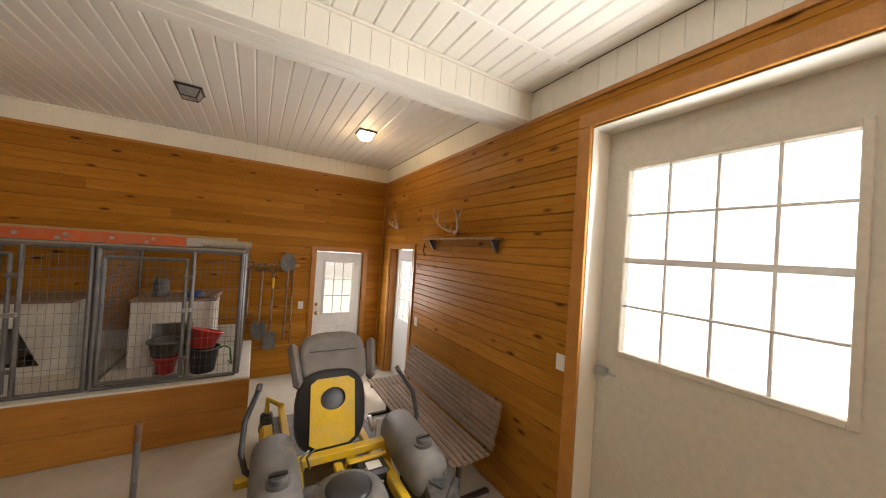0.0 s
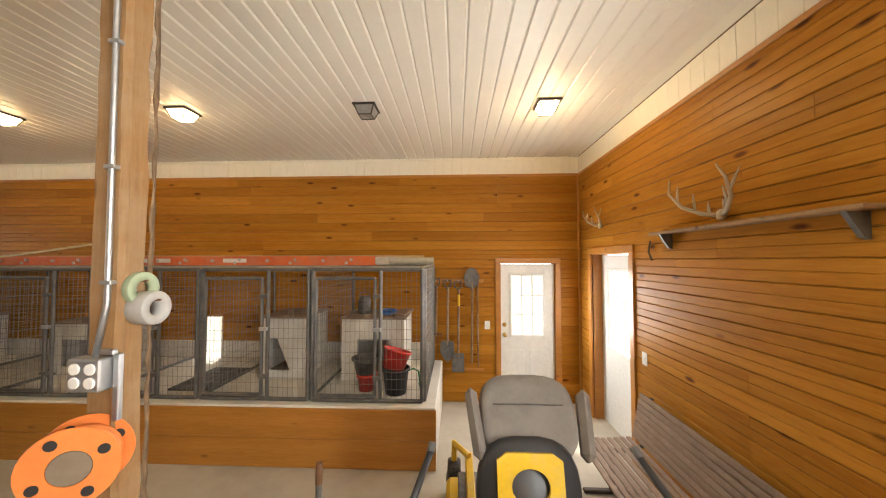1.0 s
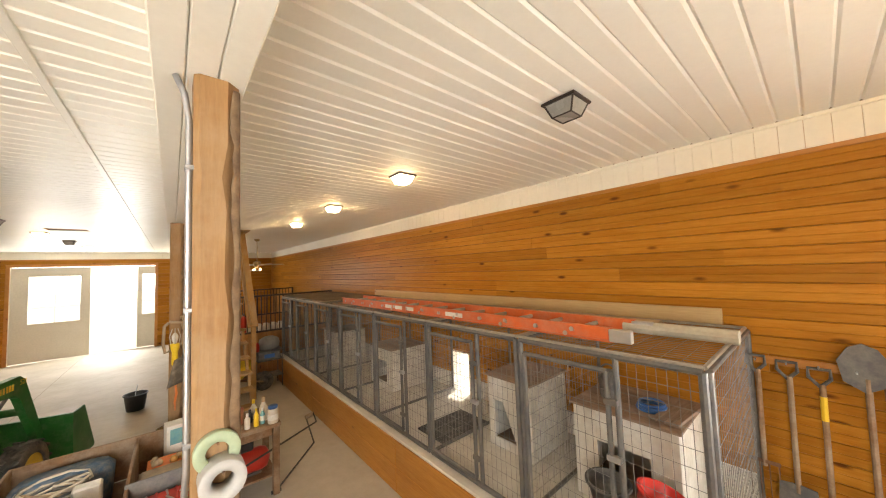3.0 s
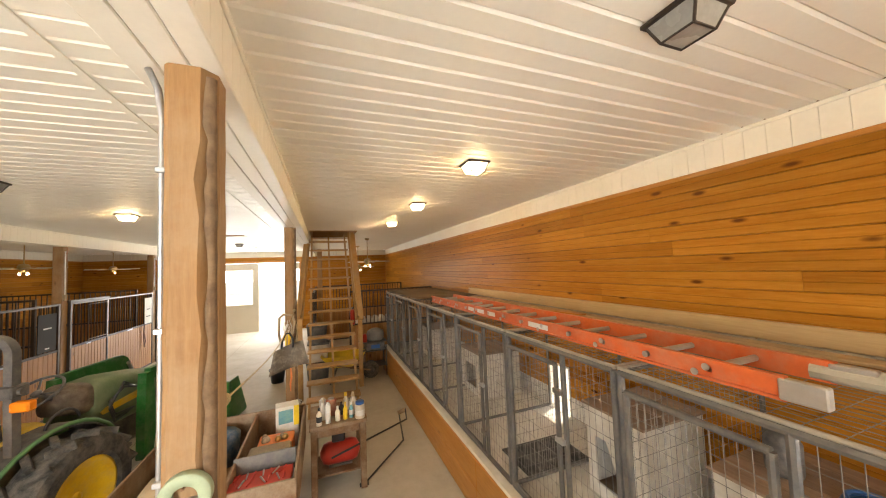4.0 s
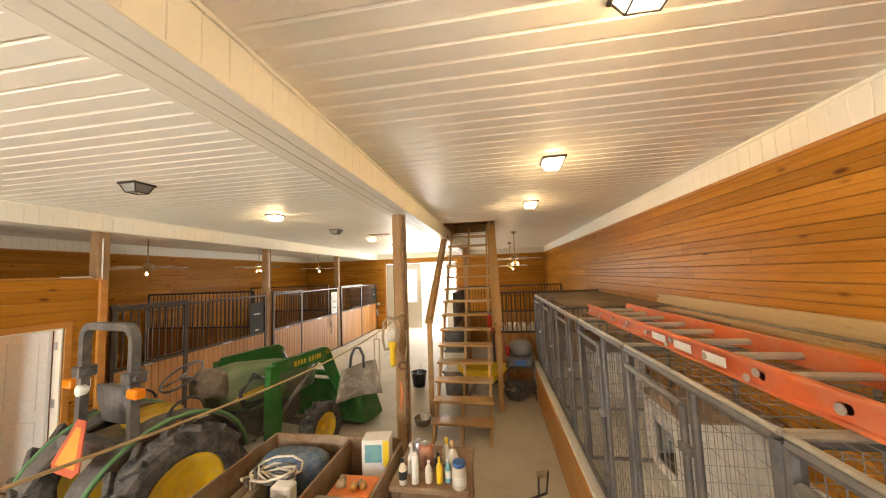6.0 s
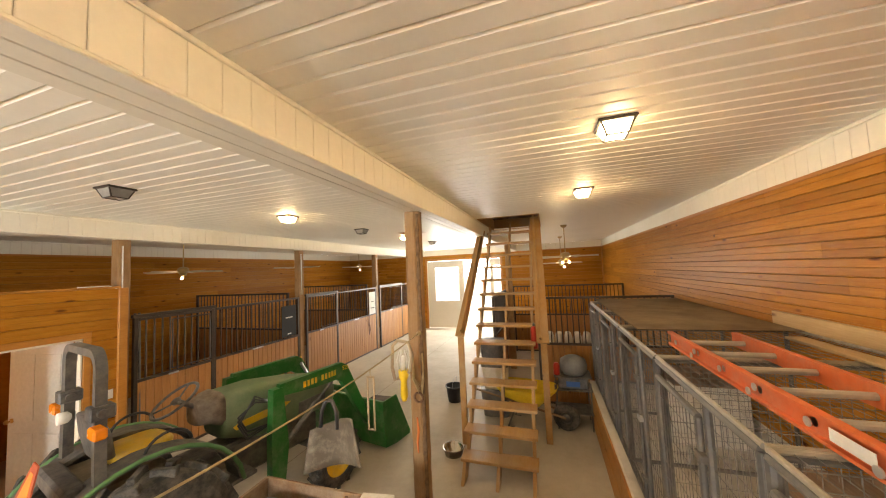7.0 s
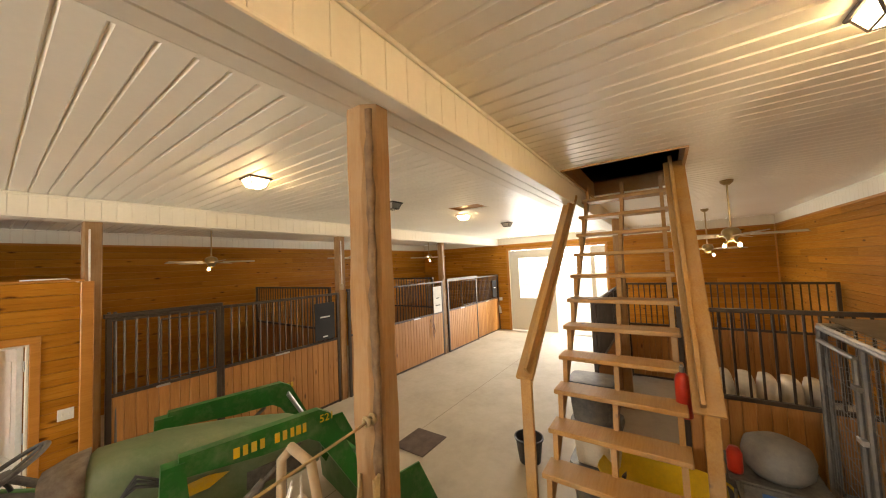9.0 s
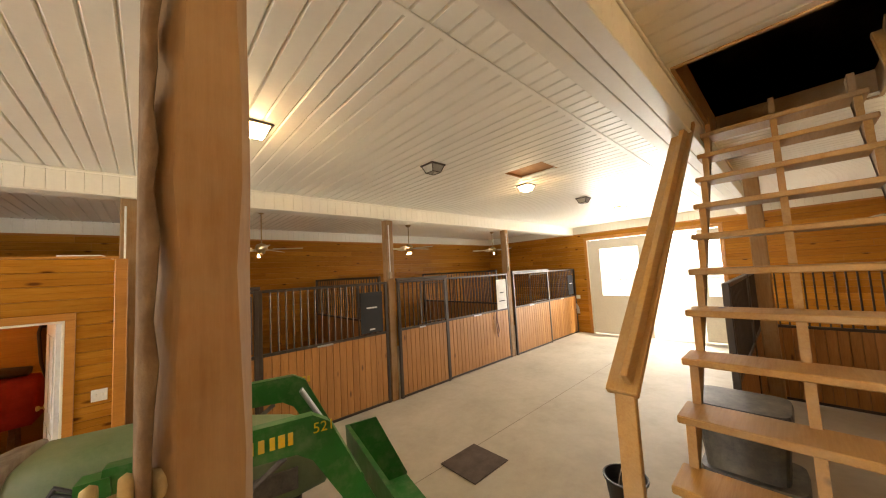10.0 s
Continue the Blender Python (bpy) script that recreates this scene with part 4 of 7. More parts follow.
def stall_panel(name, length, z_low, z_top, label, grille_box=None, slats=True, bar_gap=0.1):
    """A stall front along x from 0 to length: boards below, upright bars above, in a dark steel frame."""
    t = thing(name, (0, 0, 0), label, "stall panel", "stall panels")
    bm = B()
    box(bm, 0, 0.05, -0.025, 0.025, 0.0, z_top, 0.004)
    part("frame_post", bm, brown_metal, t)
    bm = B()
    box(bm, length - 0.05, length, -0.025, 0.025, 0.0, z_top, 0.004)
    part("frame_post", bm, brown_metal, t)
    for z in (0.03, z_low, z_top - 0.02):
        bm = B()
        box(bm, 0.05, length - 0.05, -0.022, 0.022, z - 0.02, z + 0.02, 0.004)
        part("frame_rail", bm, brown_metal, t)
    n = max(1, round((length - 0.1) / 0.105))
    w = (length - 0.1) / n
    for k in range(n):
        o = new("board", board_mesh(z_low - 0.07, w, 0.03, stall_pine, False))
        o.parent = t
        o.matrix_basis = pose(0.05 + (k + 0.5) * w, 0.015, 0.05 + (z_low - 0.07) / 2, 0, 90, 0)
    n = max(2, round((length - 0.1) / bar_gap))
    for k in range(1, n):
        u = 0.05 + (length - 0.1) * k / n
        if grille_box and grille_box[0] < u < grille_box[1]:
            continue
        bm = B()
        cyl(bm, (u, 0, z_low + 0.02), (u, 0, z_top - 0.04), 0.0115, seg=6, caps=False)
        part("bar", bm, brown_metal, t)
    return t


def board_sign(parent_at, w, h, material, label, marks):
    t = thing("stall_sign", parent_at, label, "sign", "stall signs")
    bm = B()
    box(bm, -w / 2, w / 2, -0.006, 0.006, 0, h, 0.002)
    part("plate", bm, material, t)
    for z, ww, col in marks:
        bm = B()
        box(bm, -ww / 2, ww / 2, 0.0065, 0.008, z - 0.012, z + 0.012)
        part("lettering", bm, col, t)


SY = -1.265
LOWZ, TOPZ = 1.2, 2.08
black_paint = surface("black_sheet", (0.014, 0.014, 0.015), (0.01, 0.01, 0.011), 0.8, big=2, fine=30, bump=0.03)
sections = []
for a, b in ((POSTS[1], POSTS[2]), (POSTS[2], POSTS[3]), (POSTS[3], XW)):
    u0, u1 = a - 0.1, b + 0.1 if b != XW else b + 0.03
    split = u0 - 0.36 * (u0 - u1) if b != XW else (u0 + u1) / 2
    sections += [(u0, split), (split, u1)]
for k, (u0, u1) in enumerate(sections):
    L_ = abs(u0 - u1)
    door = k % 2 == 0
    t = stall_panel("stall_gate" if door else "stall_partition", L_ - 0.004, LOWZ, TOPZ,
                    "brown stall " + ("sliding gate" if door else "front") + ", pine boards below and upright steel bars above")
    t.matrix_world = pose(u0 - 0.002, SY + (0.03 if door else 0), 0, 0, 0, 180)
    if door:
        bm = B()
        box(bm, -0.02, L_ + 0.02, -0.035, 0.02, TOPZ + 0.002, TOPZ + 0.05, 0.006)
        part("sliding_track", bm, brown_metal, t)
        bm = B()
        tube_frame(bm, L_ * 0.42, L_ - 0.09, LOWZ + 0.06, TOPZ - 0.08, lambda u, v: (u, -0.03, v), 0.01)
        part("feed_door_frame", bm, brown_metal, t)
    bm = B()
    box(bm, L_ * 0.38, L_ * 0.5, -0.034, -0.024, LOWZ - 0.03, LOWZ - 0.005, 0.003)
    part("name_plate", bm, galv, t)
board_sign((-7.25, SY + 0.03, LOWZ + 0.04), 0.42, 0.68, black_paint, "black board hung on the stall bars with pale marks", ((0.42, 0.2, white_plastic), (0.06, 0.1, white_plastic)))
board_sign((-10.85, SY + 0.03, LOWZ + 0.02), 0.38, 0.72, surface("faded_notice", (0.62, 0.62, 0.58), (0.5, 0.5, 0.47), 0.6, big=5, fine=30), "faded pale notice hung on the stall bars", ((0.2, 0.22, black_paint), (0.4, 0.15, black_paint)))
board_sign((-14.5, SY + 0.03, LOWZ + 0.06), 0.36, 0.62, black_paint, "black board hung on the end stall", ((0.35, 0.16, white_plastic),))
# partitions between the stalls
for px in POSTS[2:]:
    t = stall_panel("stall_partition", 3.1, LOWZ + 0.1, TOPZ + 0.1, "stall partition of pine boards with steel bars above", bar_gap=0.11)
    t.matrix_world = pose(px, YS + 0.05, 0, 0, 0, 90)
# end of the stall row beside the tack room: boarded partition
bm = B()
box(bm, POSTS[1] - 0.06, POSTS[1] + 0.06, YS, -1.44, 0, 2.5)
structure("wall_tack_side", bm, pine_trim, "pine partition between tack room and stall", "wall")
# sliding rails leaning beside the post
for dx in (0.0, 0.05):
    bm = B()
    cyl(bm, (POSTS[1] - 0.14 - dx, -1.22, 0), (POSTS[1] - 0.13 - dx, -1.25, 2.15), 0.016, seg=8)
    tagged(link("gate_rod", bm, dark_metal), "dark steel rod standing beside the stall post", "rod", "gate rods")

# north-west stall: two barred rows across the north bay
for px, z_low, y0 in ((-7.82, 1.10, 4.10), (-11.55, 1.1, 3.3)):
    t = stall_panel("stall_cross_front", YN - y0 - 0.02, z_low, 1.97, "stall wall of varnished boards with upright steel bars above", bar_gap=0.1)
    t.matrix_world = pose(px, y0, 0, 0, 0, 90)
for u0, u1 in ((-8.0, -9.8), (-9.8, -11.5)):
    t = stall_panel("stall_partition", abs(u0 - u1) - 0.004, 1.15, 1.97, "brown stall front, pine boards below and upright steel bars above")
    t.matrix_world = pose(u0, 3.25, 0, 0, 0, 180)
o = link("wooden_post", post_bm(0.14, ZW - 0.001, 77, False), rough_post)
o.matrix_world = pose(-9.84, 3.4, 0.0)
tagged(o, "brown timber post behind the stair", "post", "barn posts", "structure")

# ---------------------------------------------------------------- tack room front
TX0, TX1 = POSTS[1] + 0.07, -0.55
T_HOLE = [(-3.87, -2.98, 0.0, 1.92)]
TY = -1.18
wall_t = structure("wall_tack", span("w", "x", TY - 0.018, TY - 0.12, TX0, XE, 0, 2.52, T_HOLE), pine_trim, "low pine partition in front of the tack room", "wall")
bm = B()
box(bm, TX0, XE, TY - 0.125, TY + 0.012, 2.521, 2.545, 0.006)
structure("trim_tack_cap", bm, pine_trim, "pine cap on the partition", "trim")
bm = B()
frame_bars(bm, "x", TY + 0.018, TY - 0.002, T_HOLE[0][0], T_HOLE[0][1], 0, 1.92, 0.07, sill=False)
structure("trim_tack_door", bm, pine_trim, "pine casing round the tack room door", "trim")
bm = B()
frame_bars(bm, "x", TY - 0.004, TY - 0.12, T_HOLE[0][0] + 0.022, T_HOLE[0][1] - 0.022, 0, 1.898, 0.021, 0.003, sill=False)
structure("trim_tack_jamb", bm, white_trim, "white painted door jamb", "trim")
bm = B()
box(bm, POSTS[1], POSTS[1] + 0.1, TY - 0.01, TY + 0.035, 0.0, 2.52, 0.006)
structure("trim_tack_edge", bm, pine_trim, "pine corner board", "trim")
dt = thing("door_7", (T_HOLE[0][0] + 0.05, TY - 0.12, 0), "white panelled tack room door, standing open", "door", "", -78, "structure")
bm = B()
box(bm, 0, 0.84, -0.022, 0.022, 0.012, 1.89, 0.003)
part("leaf", bm, white_door, dt)
for z0, z1 in ((0.2, 0.8), (0.95, 1.75)):
    for x0 in (0.1, 0.47):
        bm = B()
        box(bm, x0, x0 + 0.28, 0.0225, 0.03, z0, z1, 0.006)
        part("panel", bm, white_door, dt)
bm = B()
lathe(bm, [(0.028, 0), (0.028, 0.01), (0.01, 0.014), (0.01, 0.03), (0.026, 0.04), (0.026, 0.06), (0.01, 0.066)], 14, Matrix.Translation((0.78, 0.022, 0.95)) @ Matrix.Rotation(-math.pi / 2, 4, "X"))
part("knob", bm, brass, dt, "brass knob", True)
for z in (0.25, 1.0, 1.7):
    bm = B()
    box(bm, T_HOLE[0][0] + 0.0215, T_HOLE[0][0] + 0.03, TY - 0.1, TY - 0.05, z - 0.05, z + 0.05, 0.002)
    bmesh.ops.transform(bm, matrix=dt.matrix_world.inverted(), verts=bm.verts[:])
    part("hinge", bm, galv, dt, "steel hinge plate")
bm = B()
box(bm, TX0 + 0.05, XE, -3.72, -3.6, 0, 2.5)
structure("wall_tack_back", bm, pine_trim, "varnished pine back wall of the tack room", "wall")
bm = B()
box(bm, POSTS[1] + 0.061, XE, -3.6, TY - 0.125, 2.42, 2.5)
structure("ceiling_tack", bm, pine_trim, "boarded tack room ceiling", "ceiling")
# lamp added out of view, assumed from the room's warm light
TL = thing("tack_room_lamp", (-2.2, -2.5, 2.42), "warm round lamp assumed on the tack room ceiling, out of view", "ceiling lamp")
bm = B()
lathe(bm, [(0.09, -0.02), (0.095, 0.0)], 18)
part("base", bm, brown_metal, TL, "", True)
bm = B()
lathe(bm, [(0.085, -0.021), (0.075, -0.06), (0.04, -0.085), (0.01, -0.09)], 18)
part("globe", bm, lamp_glass_on, TL, "", True).visible_shadow = False
d = bpy.data.lights.new("tack_bulb", "POINT")
d.energy, d.color, d.shadow_soft_size = 22.0, (1.0, 0.62, 0.3), 0.05
o = new("tack_bulb_light", d)
o.location = (-2.2, -2.5, 2.3)
wall_plate((-4.11, TY, 1.15), 180, "white double outlet on the pine partition", "outlet", 0.115)

# ---------------------------------------------------------------- ceiling fans
fan_white = surface("fan_blade", (0.55, 0.48, 0.38), (0.45, 0.38, 0.29), 0.45, big=3, fine=30, bump=0.03)
fan_brass = surface("antique_brass", (0.45, 0.33, 0.16), (0.36, 0.26, 0.12), 0.35, 0.9, big=5, fine=30, bump=0.0)
bulb_mat = glow("lit_bulb", (1.0, 0.85, 0.6), 30.0)


def ceiling_fan(x, y, zhub, rot, bulbs=2):
    t = thing("ceiling_fan", (x, y, zhub), "brass ceiling fan with pale blades and lit bulbs, at rest", "ceiling fan", "ceiling fans", rot)
    top = ZC - zhub
    bm = B()
    lathe(bm, [(0.03, top - 0.06), (0.065, top - 0.03), (0.07, top - 0.001)], 16)
    part("canopy", bm, fan_brass, t, "", True)
    bm = B()
    cyl(bm, (0, 0, 0.09), (0, 0, top - 0.06), 0.011, seg=8)
    part("rod", bm, fan_brass, t)
    bm = B()
    lathe(bm, [(0.02, 0.1), (0.07, 0.085), (0.095, 0.05), (0.095, -0.01), (0.06, -0.035), (0.05, -0.07), (0.02, -0.085)], 20)
    part("motor", bm, fan_brass, t, "", True)
    for k in range(5):
        bm = B()
        m = Matrix.Rotation(2 * math.pi * k / 5, 4, "Z") @ Matrix.Rotation(radians(12), 4, "X")
        box(bm, 0.17, 0.66, -0.065, 0.065, -0.004, 0.004, 0.003, m)
        bl = part("blade", bm, fan_white, t)
        bm = B()
        box(bm, 0.08, 0.2, -0.018, 0.018, -0.01, -0.003, 0.002, m)
        part("blade_iron", bm, fan_brass, bl)
    for k in range(bulbs):
        a = 2 * math.pi * k / max(bulbs, 2) + 0.6
        c = Vector((0.085 * math.cos(a), 0.085 * math.sin(a), -0.1))
        bm = B()
        cyl(bm, (c.x * 0.4, c.y * 0.4, -0.07), c, 0.014, 0.022, seg=10)
        ar = part("socket", bm, fan_brass, t)
        bm = B()
        lathe(bm, [(0.01, 0.0), (0.015, -0.012), (0.021, -0.03), (0.019, -0.044), (0.006, -0.052)], 12, Matrix.Translation(c))
        part("bulb", bm, bulb_mat, ar, "lit bulb", True)
    d = bpy.data.lights.new("fan_bulb", "POINT")
    d.energy, d.color, d.shadow_soft_size = 4.0, (1.0, 0.74, 0.44), 0.05
    o = new("fan_bulb_light", d)
    o.location = (x, y, zhub - 0.24)


ceiling_fan(-5.9, -2.55, 2.76, 10, 1)
ceiling_fan(-9.3, -2.85, 2.84, 40, 2)
ceiling_fan(-12.8, -2.95, 2.84, 25, 1)
ceiling_fan(-8.95, 4.75, 2.74, 15, 2)
ceiling_fan(-12.0, 4.78, 2.62, 40, 1)
# ---------------------------------------------------------------- loose things: materials
machine_green = surface("dusty_green_paint", (0.010, 0.15, 0.022), (0.007, 0.11, 0.016), 0.4, big=2.5, fine=40, bump=0.04, dust=(0.22, 0.24, 0.16), dust_amount=0.1)
machine_green_top = surface("thick_dust_on_green", (0.07, 0.14, 0.055), (0.045, 0.11, 0.04), 0.55, big=1.2, fine=40, bump=0.04, dust=(0.23, 0.25, 0.16), dust_amount=0.9)
machine_yellow = surface("tractor_yellow", (0.72, 0.46, 0.015), (0.62, 0.38, 0.012), 0.4, big=3, fine=40, bump=0.04, dust=(0.40, 0.33, 0.2), dust_amount=0.2)
machine_black = surface("dusty_black_plastic", (0.06, 0.06, 0.062), (0.04, 0.04, 0.042), 0.55, big=3, fine=40, bump=0.05, dust=(0.26, 0.235, 0.2), dust_amount=0.5)
machine_grey = surface("dusty_grey_steel", (0.12, 0.12, 0.122), (0.08, 0.08, 0.083), 0.5, 0.3, big=3, fine=40, bump=0.05, dust=(0.3, 0.27, 0.22), dust_amount=0.4)
tank_grey = surface("dusty_grey_poly", (0.155, 0.15, 0.145), (0.11, 0.108, 0.105), 0.6, big=2.5, fine=30, bump=0.06, dust=(0.26, 0.235, 0.2), dust_amount=0.5)
seat_grey = surface("worn_grey_vinyl", (0.17, 0.15, 0.13), (0.12, 0.108, 0.095), 0.65, big=2.5, fine=50, bump=0.15, dust=(0.24, 0.21, 0.175), dust_amount=0.5)
amber = surface("amber_lens", (0.85, 0.27, 0.02), (0.75, 0.2, 0.015), 0.25, big=5, fine=30, bump=0.02)
smv_orange = surface("fluorescent_orange", (1.0, 0.30, 0.06), (0.95, 0.26, 0.05), 0.5, big=3, fine=20, bump=0.02)
orange_fibre = surface("orange_fibreglass", (0.70, 0.15, 0.04), (0.60, 0.115, 0.03), 0.45, big=2, fine=30, bump=0.05, dust=(0.45, 0.3, 0.2), dust_amount=0.2)
orange_plastic = surface("orange_plastic", (0.80, 0.24, 0.06), (0.70, 0.19, 0.045), 0.45, big=3, fine=30, bump=0.03)
alu = surface("dull_aluminium", (0.55, 0.53, 0.49), (0.45, 0.43, 0.39), 0.45, 0.6, big=4, fine=30, bump=0.05, dust=(0.45, 0.38, 0.28), dust_amount=0.3)
red_plastic = surface("red_plastic", (0.62, 0.04, 0.03), (0.52, 0.03, 0.022), 0.4, big=3, fine=30, bump=0.04)
blue_plastic = surface("blue_plastic", (0.03, 0.12, 0.35), (0.02, 0.09, 0.28), 0.45, big=3, fine=30, bump=0.03)
yellow_plastic = surface("yellow_plastic", (0.80, 0.56, 0.03), (0.72, 0.48, 0.025), 0.45, big=3, fine=30, bump=0.03)
black_plastic = surface("black_plastic", (0.03, 0.03, 0.032), (0.02, 0.02, 0.022), 0.45, big=3, fine=30, bump=0.03)
tan_dirt = surface("dusty_tan_cloth", (0.40, 0.31, 0.2), (0.3, 0.22, 0.14), 0.85, big=4, fine=40, bump=0.25)
rope_mat = surface("hemp_rope", (0.46, 0.36, 0.2), (0.36, 0.27, 0.14), 0.85, big=20, fine=90, bump=0.4)
bone = surface("antler_bone", (0.55, 0.45, 0.32), (0.4, 0.3, 0.19), 0.6, big=8, fine=40, bump=0.1)
rust = surface("rusty_steel", (0.24, 0.12, 0.06), (0.15, 0.08, 0.045), 0.75, 0.3, big=6, fine=40, bump=0.2)
label_white = surface("paper_label", (0.75, 0.73, 0.68), (0.68, 0.66, 0.6), 0.6, big=8, fine=40, bump=0.02)
label_teal = surface("printed_label", (0.12, 0.32, 0.38), (0.2, 0.4, 0.36), 0.5, big=14, fine=40, bump=0.02)
clear_pl = surface("cloudy_plastic", (0.66, 0.6, 0.5), (0.55, 0.48, 0.38), 0.3, big=4, fine=30, bump=0.03)


def loft(bm, sections, cap=True):
    """A skin over rings of equal count."""
    rings = [[bm.verts.new(p) for p in s] for s in sections]
    n = len(rings[0])
    for a, b in zip(rings, rings[1:]):
        for k in range(n):
            bm.faces.new((a[k], a[(k + 1) % n], b[(k + 1) % n], b[k]))
    if cap:
        bm.faces.new(rings[0][::-1])
        bm.faces.new(rings[-1])
    bmesh.ops.recalc_face_normals(bm, faces=bm.faces[:])


def squircle(c, w, h, e, n, plane):
    """A rounded rectangle of n points about c; e: 2 is an ellipse, larger is squarer."""
    out = []
    for k in range(n):
        a = 2 * math.pi * (k + 0.5) / n
        u = w / 2 * math.copysign(abs(math.cos(a)) ** (2 / e), math.cos(a))
        v = h / 2 * math.copysign(abs(math.sin(a)) ** (2 / e), math.sin(a))
        out.append(Vector(c) + (Vector((0, u, v)) if plane == "yz" else Vector((u, 0, v)) if plane == "xz" else Vector((u, v, 0))))
    return out


def wheel(parent, at, radius, width, rim_r, lugs, lug_h, name="wheel", rim_mat=None):
    """A wheel with its axle along y: dished rim with a tyre under it."""
    rim_mat = rim_mat or machine_yellow
    m = Matrix.Translation(at) @ Matrix.Rotation(math.pi / 2, 4, "X")
    bm = B()
    h = width / 2
    lathe(bm, [(0.04, -0.02), (0.06, -0.02), (rim_r * 0.55, -h * 0.3), (rim_r * 0.8, -h * 0.5), (rim_r * 0.92, -h * 0.8), (rim_r * 1.02, -h * 0.84),
               (rim_r * 1.02, h * 0.84), (rim_r * 0.92, h * 0.8), (rim_r * 0.8, h * 0.5), (rim_r * 0.55, h * 0.35), (0.06, 0.05), (0.04, 0.05)], 24, m)
    w = part(name, bm, rim_mat, parent, "", True)
    bm = B()
    r = radius - lug_h
    lathe(bm, [(rim_r * 0.98, -h * 0.86), (rim_r * 1.08, -h * 0.98), (r * 0.86, -h), (r * 0.97, -h * 0.86), (r, -h * 0.5), (r, h * 0.5), (r * 0.97, h * 0.86),
               (r * 0.86, h), (rim_r * 1.08, h * 0.98), (rim_r * 0.98, h * 0.86)], 36, m)
    for f in [f for f in bm.faces if len(f.verts) > 8]:
        bmesh.ops.delete(bm, geom=[f], context="FACES_ONLY")
    for k in range(lugs):
        for s in (-1, 1):
            a = 2 * math.pi * (k + (0.5 if s > 0 else 0)) / lugs
            mm = m @ Matrix.Rotation(a, 4, "Z") @ Matrix.Translation((r + lug_h * 0.3, 0, s * h * 0.48)) @ Matrix.Rotation(s * 0.75, 4, "X")
            lb = B()
            box(lb, -lug_h * 0.9, lug_h * 0.7, -0.016 - 0.02 * radius, 0.016 + 0.02 * radius, -h * 0.6, h * 0.6, 0.006, mm)
            part("tread_lug", lb, black_rubber, w)
    part("tyre", bm, black_rubber, w)
    bm = B()
    lathe(bm, [(0.02, -0.07), (0.05, -0.06), (0.055, 0.06), (0.02, 0.07)], 12, m)
    part("hub", bm, rim_mat, w, "", True)
    return w


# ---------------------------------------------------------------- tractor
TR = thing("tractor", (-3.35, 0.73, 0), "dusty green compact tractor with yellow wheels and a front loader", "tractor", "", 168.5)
for s in (-1, 1):
    wheel(TR, (-0.06, s * 0.63, 0.56), 0.57, 0.30, 0.34, 15, 0.04, "rear_wheel")
    wheel(TR, (1.70, s * 0.66, 0.345), 0.35, 0.21, 0.21, 14, 0.016, "front_wheel")
secs = []
for x_, w_, zb, zt in ((0.62, 0.50, 0.92, 1.33), (0.66, 0.55, 0.90, 1.37), (1.0, 0.56, 0.76, 1.37), (1.5, 0.54, 0.74, 1.28), (1.85, 0.50, 0.74, 1.19), (2.02, 0.44, 0.76, 1.10), (2.06, 0.36, 0.80, 1.02)):
    secs.append(squircle((x_, 0, (zb + zt) / 2), w_, zt - zb, 4.5, 28, "yz"))
bm = B()
loft(bm, secs)
hood = part("hood", bm, machine_green_top, TR, "green hood under a coat of pale dust", True)
for s in (-1, 1):
    bm = B()
    prism(bm, [(0.72, 0.98), (1.22, 0.99), (1.34, 1.05), (1.22, 1.08), (0.76, 1.05), (0.69, 1.02)], s * 0.283, s * 0.289)
    part("side_stripe", bm, machine_yellow, hood, "yellow stripe")
    bm = B()
    box(bm, 1.45, 1.85, s * 0.262, s * 0.272, 0.84, 0.98, 0.01)
    part("side_grille", bm, machine_black, hood)
bm = B()
box(bm, 2.03, 2.068, -0.17, 0.17, 0.82, 1.0, 0.01)
part("grille", bm, machine_black, hood)
bm = B()
box(bm, 0.1, 1.95, -0.17, 0.17, 0.42, 0.8, 0.03)
part("engine_block", bm, machine_black, TR)
bm = B()
cyl(bm, (1.82, -0.5, 0.35), (1.82, 0.5, 0.35), 0.05, seg=10)
part("front_axle", bm, machine_black, TR)
bm = B()
cyl(bm, (0, -0.55, 0.55), (0, 0.55, 0.55), 0.1, seg=12)
part("rear_axle", bm, machine_black, TR)
bm = B()
loft(bm, [squircle((0.42, 0, 1.19), 0.26, 0.22, 4, 20, "yz"), squircle((0.52, 0, 1.2), 0.38, 0.28, 4, 20, "yz"), squircle((0.6, 0, 1.18), 0.46, 0.34, 4, 20, "yz")])
part("dash", bm, surface("dusty_brown_dash", (0.14, 0.1, 0.07), (0.1, 0.07, 0.05), 0.7, big=4, fine=40, dust=(0.34, 0.29, 0.22), dust_amount=0.5), TR, "", True)
bm = B()
cyl(bm, (0.5, 0, 1.2), (0.3, 0, 1.36), 0.022, seg=10)
part("steering_column", bm, machine_black, TR)
m_st = Matrix.Translation((0.29, 0, 1.37)) @ Matrix.Rotation(radians(-35), 4, "Y")
bm = B()
vs = ring_bar(bm, (0, 0, 0), 0.19, 0.013, 28, "xy", 8)
for k in range(3):
    a = 2 * math.pi * k / 3 + 0.5
    cyl(bm, (0, 0, -0.02), (0.19 * math.cos(a), 0.19 * math.sin(a), 0), 0.009, seg=6)
lathe(bm, [(0.035, -0.03), (0.04, 0.0), (0.02, 0.01)], 12)
bmesh.ops.transform(bm, matrix=m_st, verts=bm.verts[:])
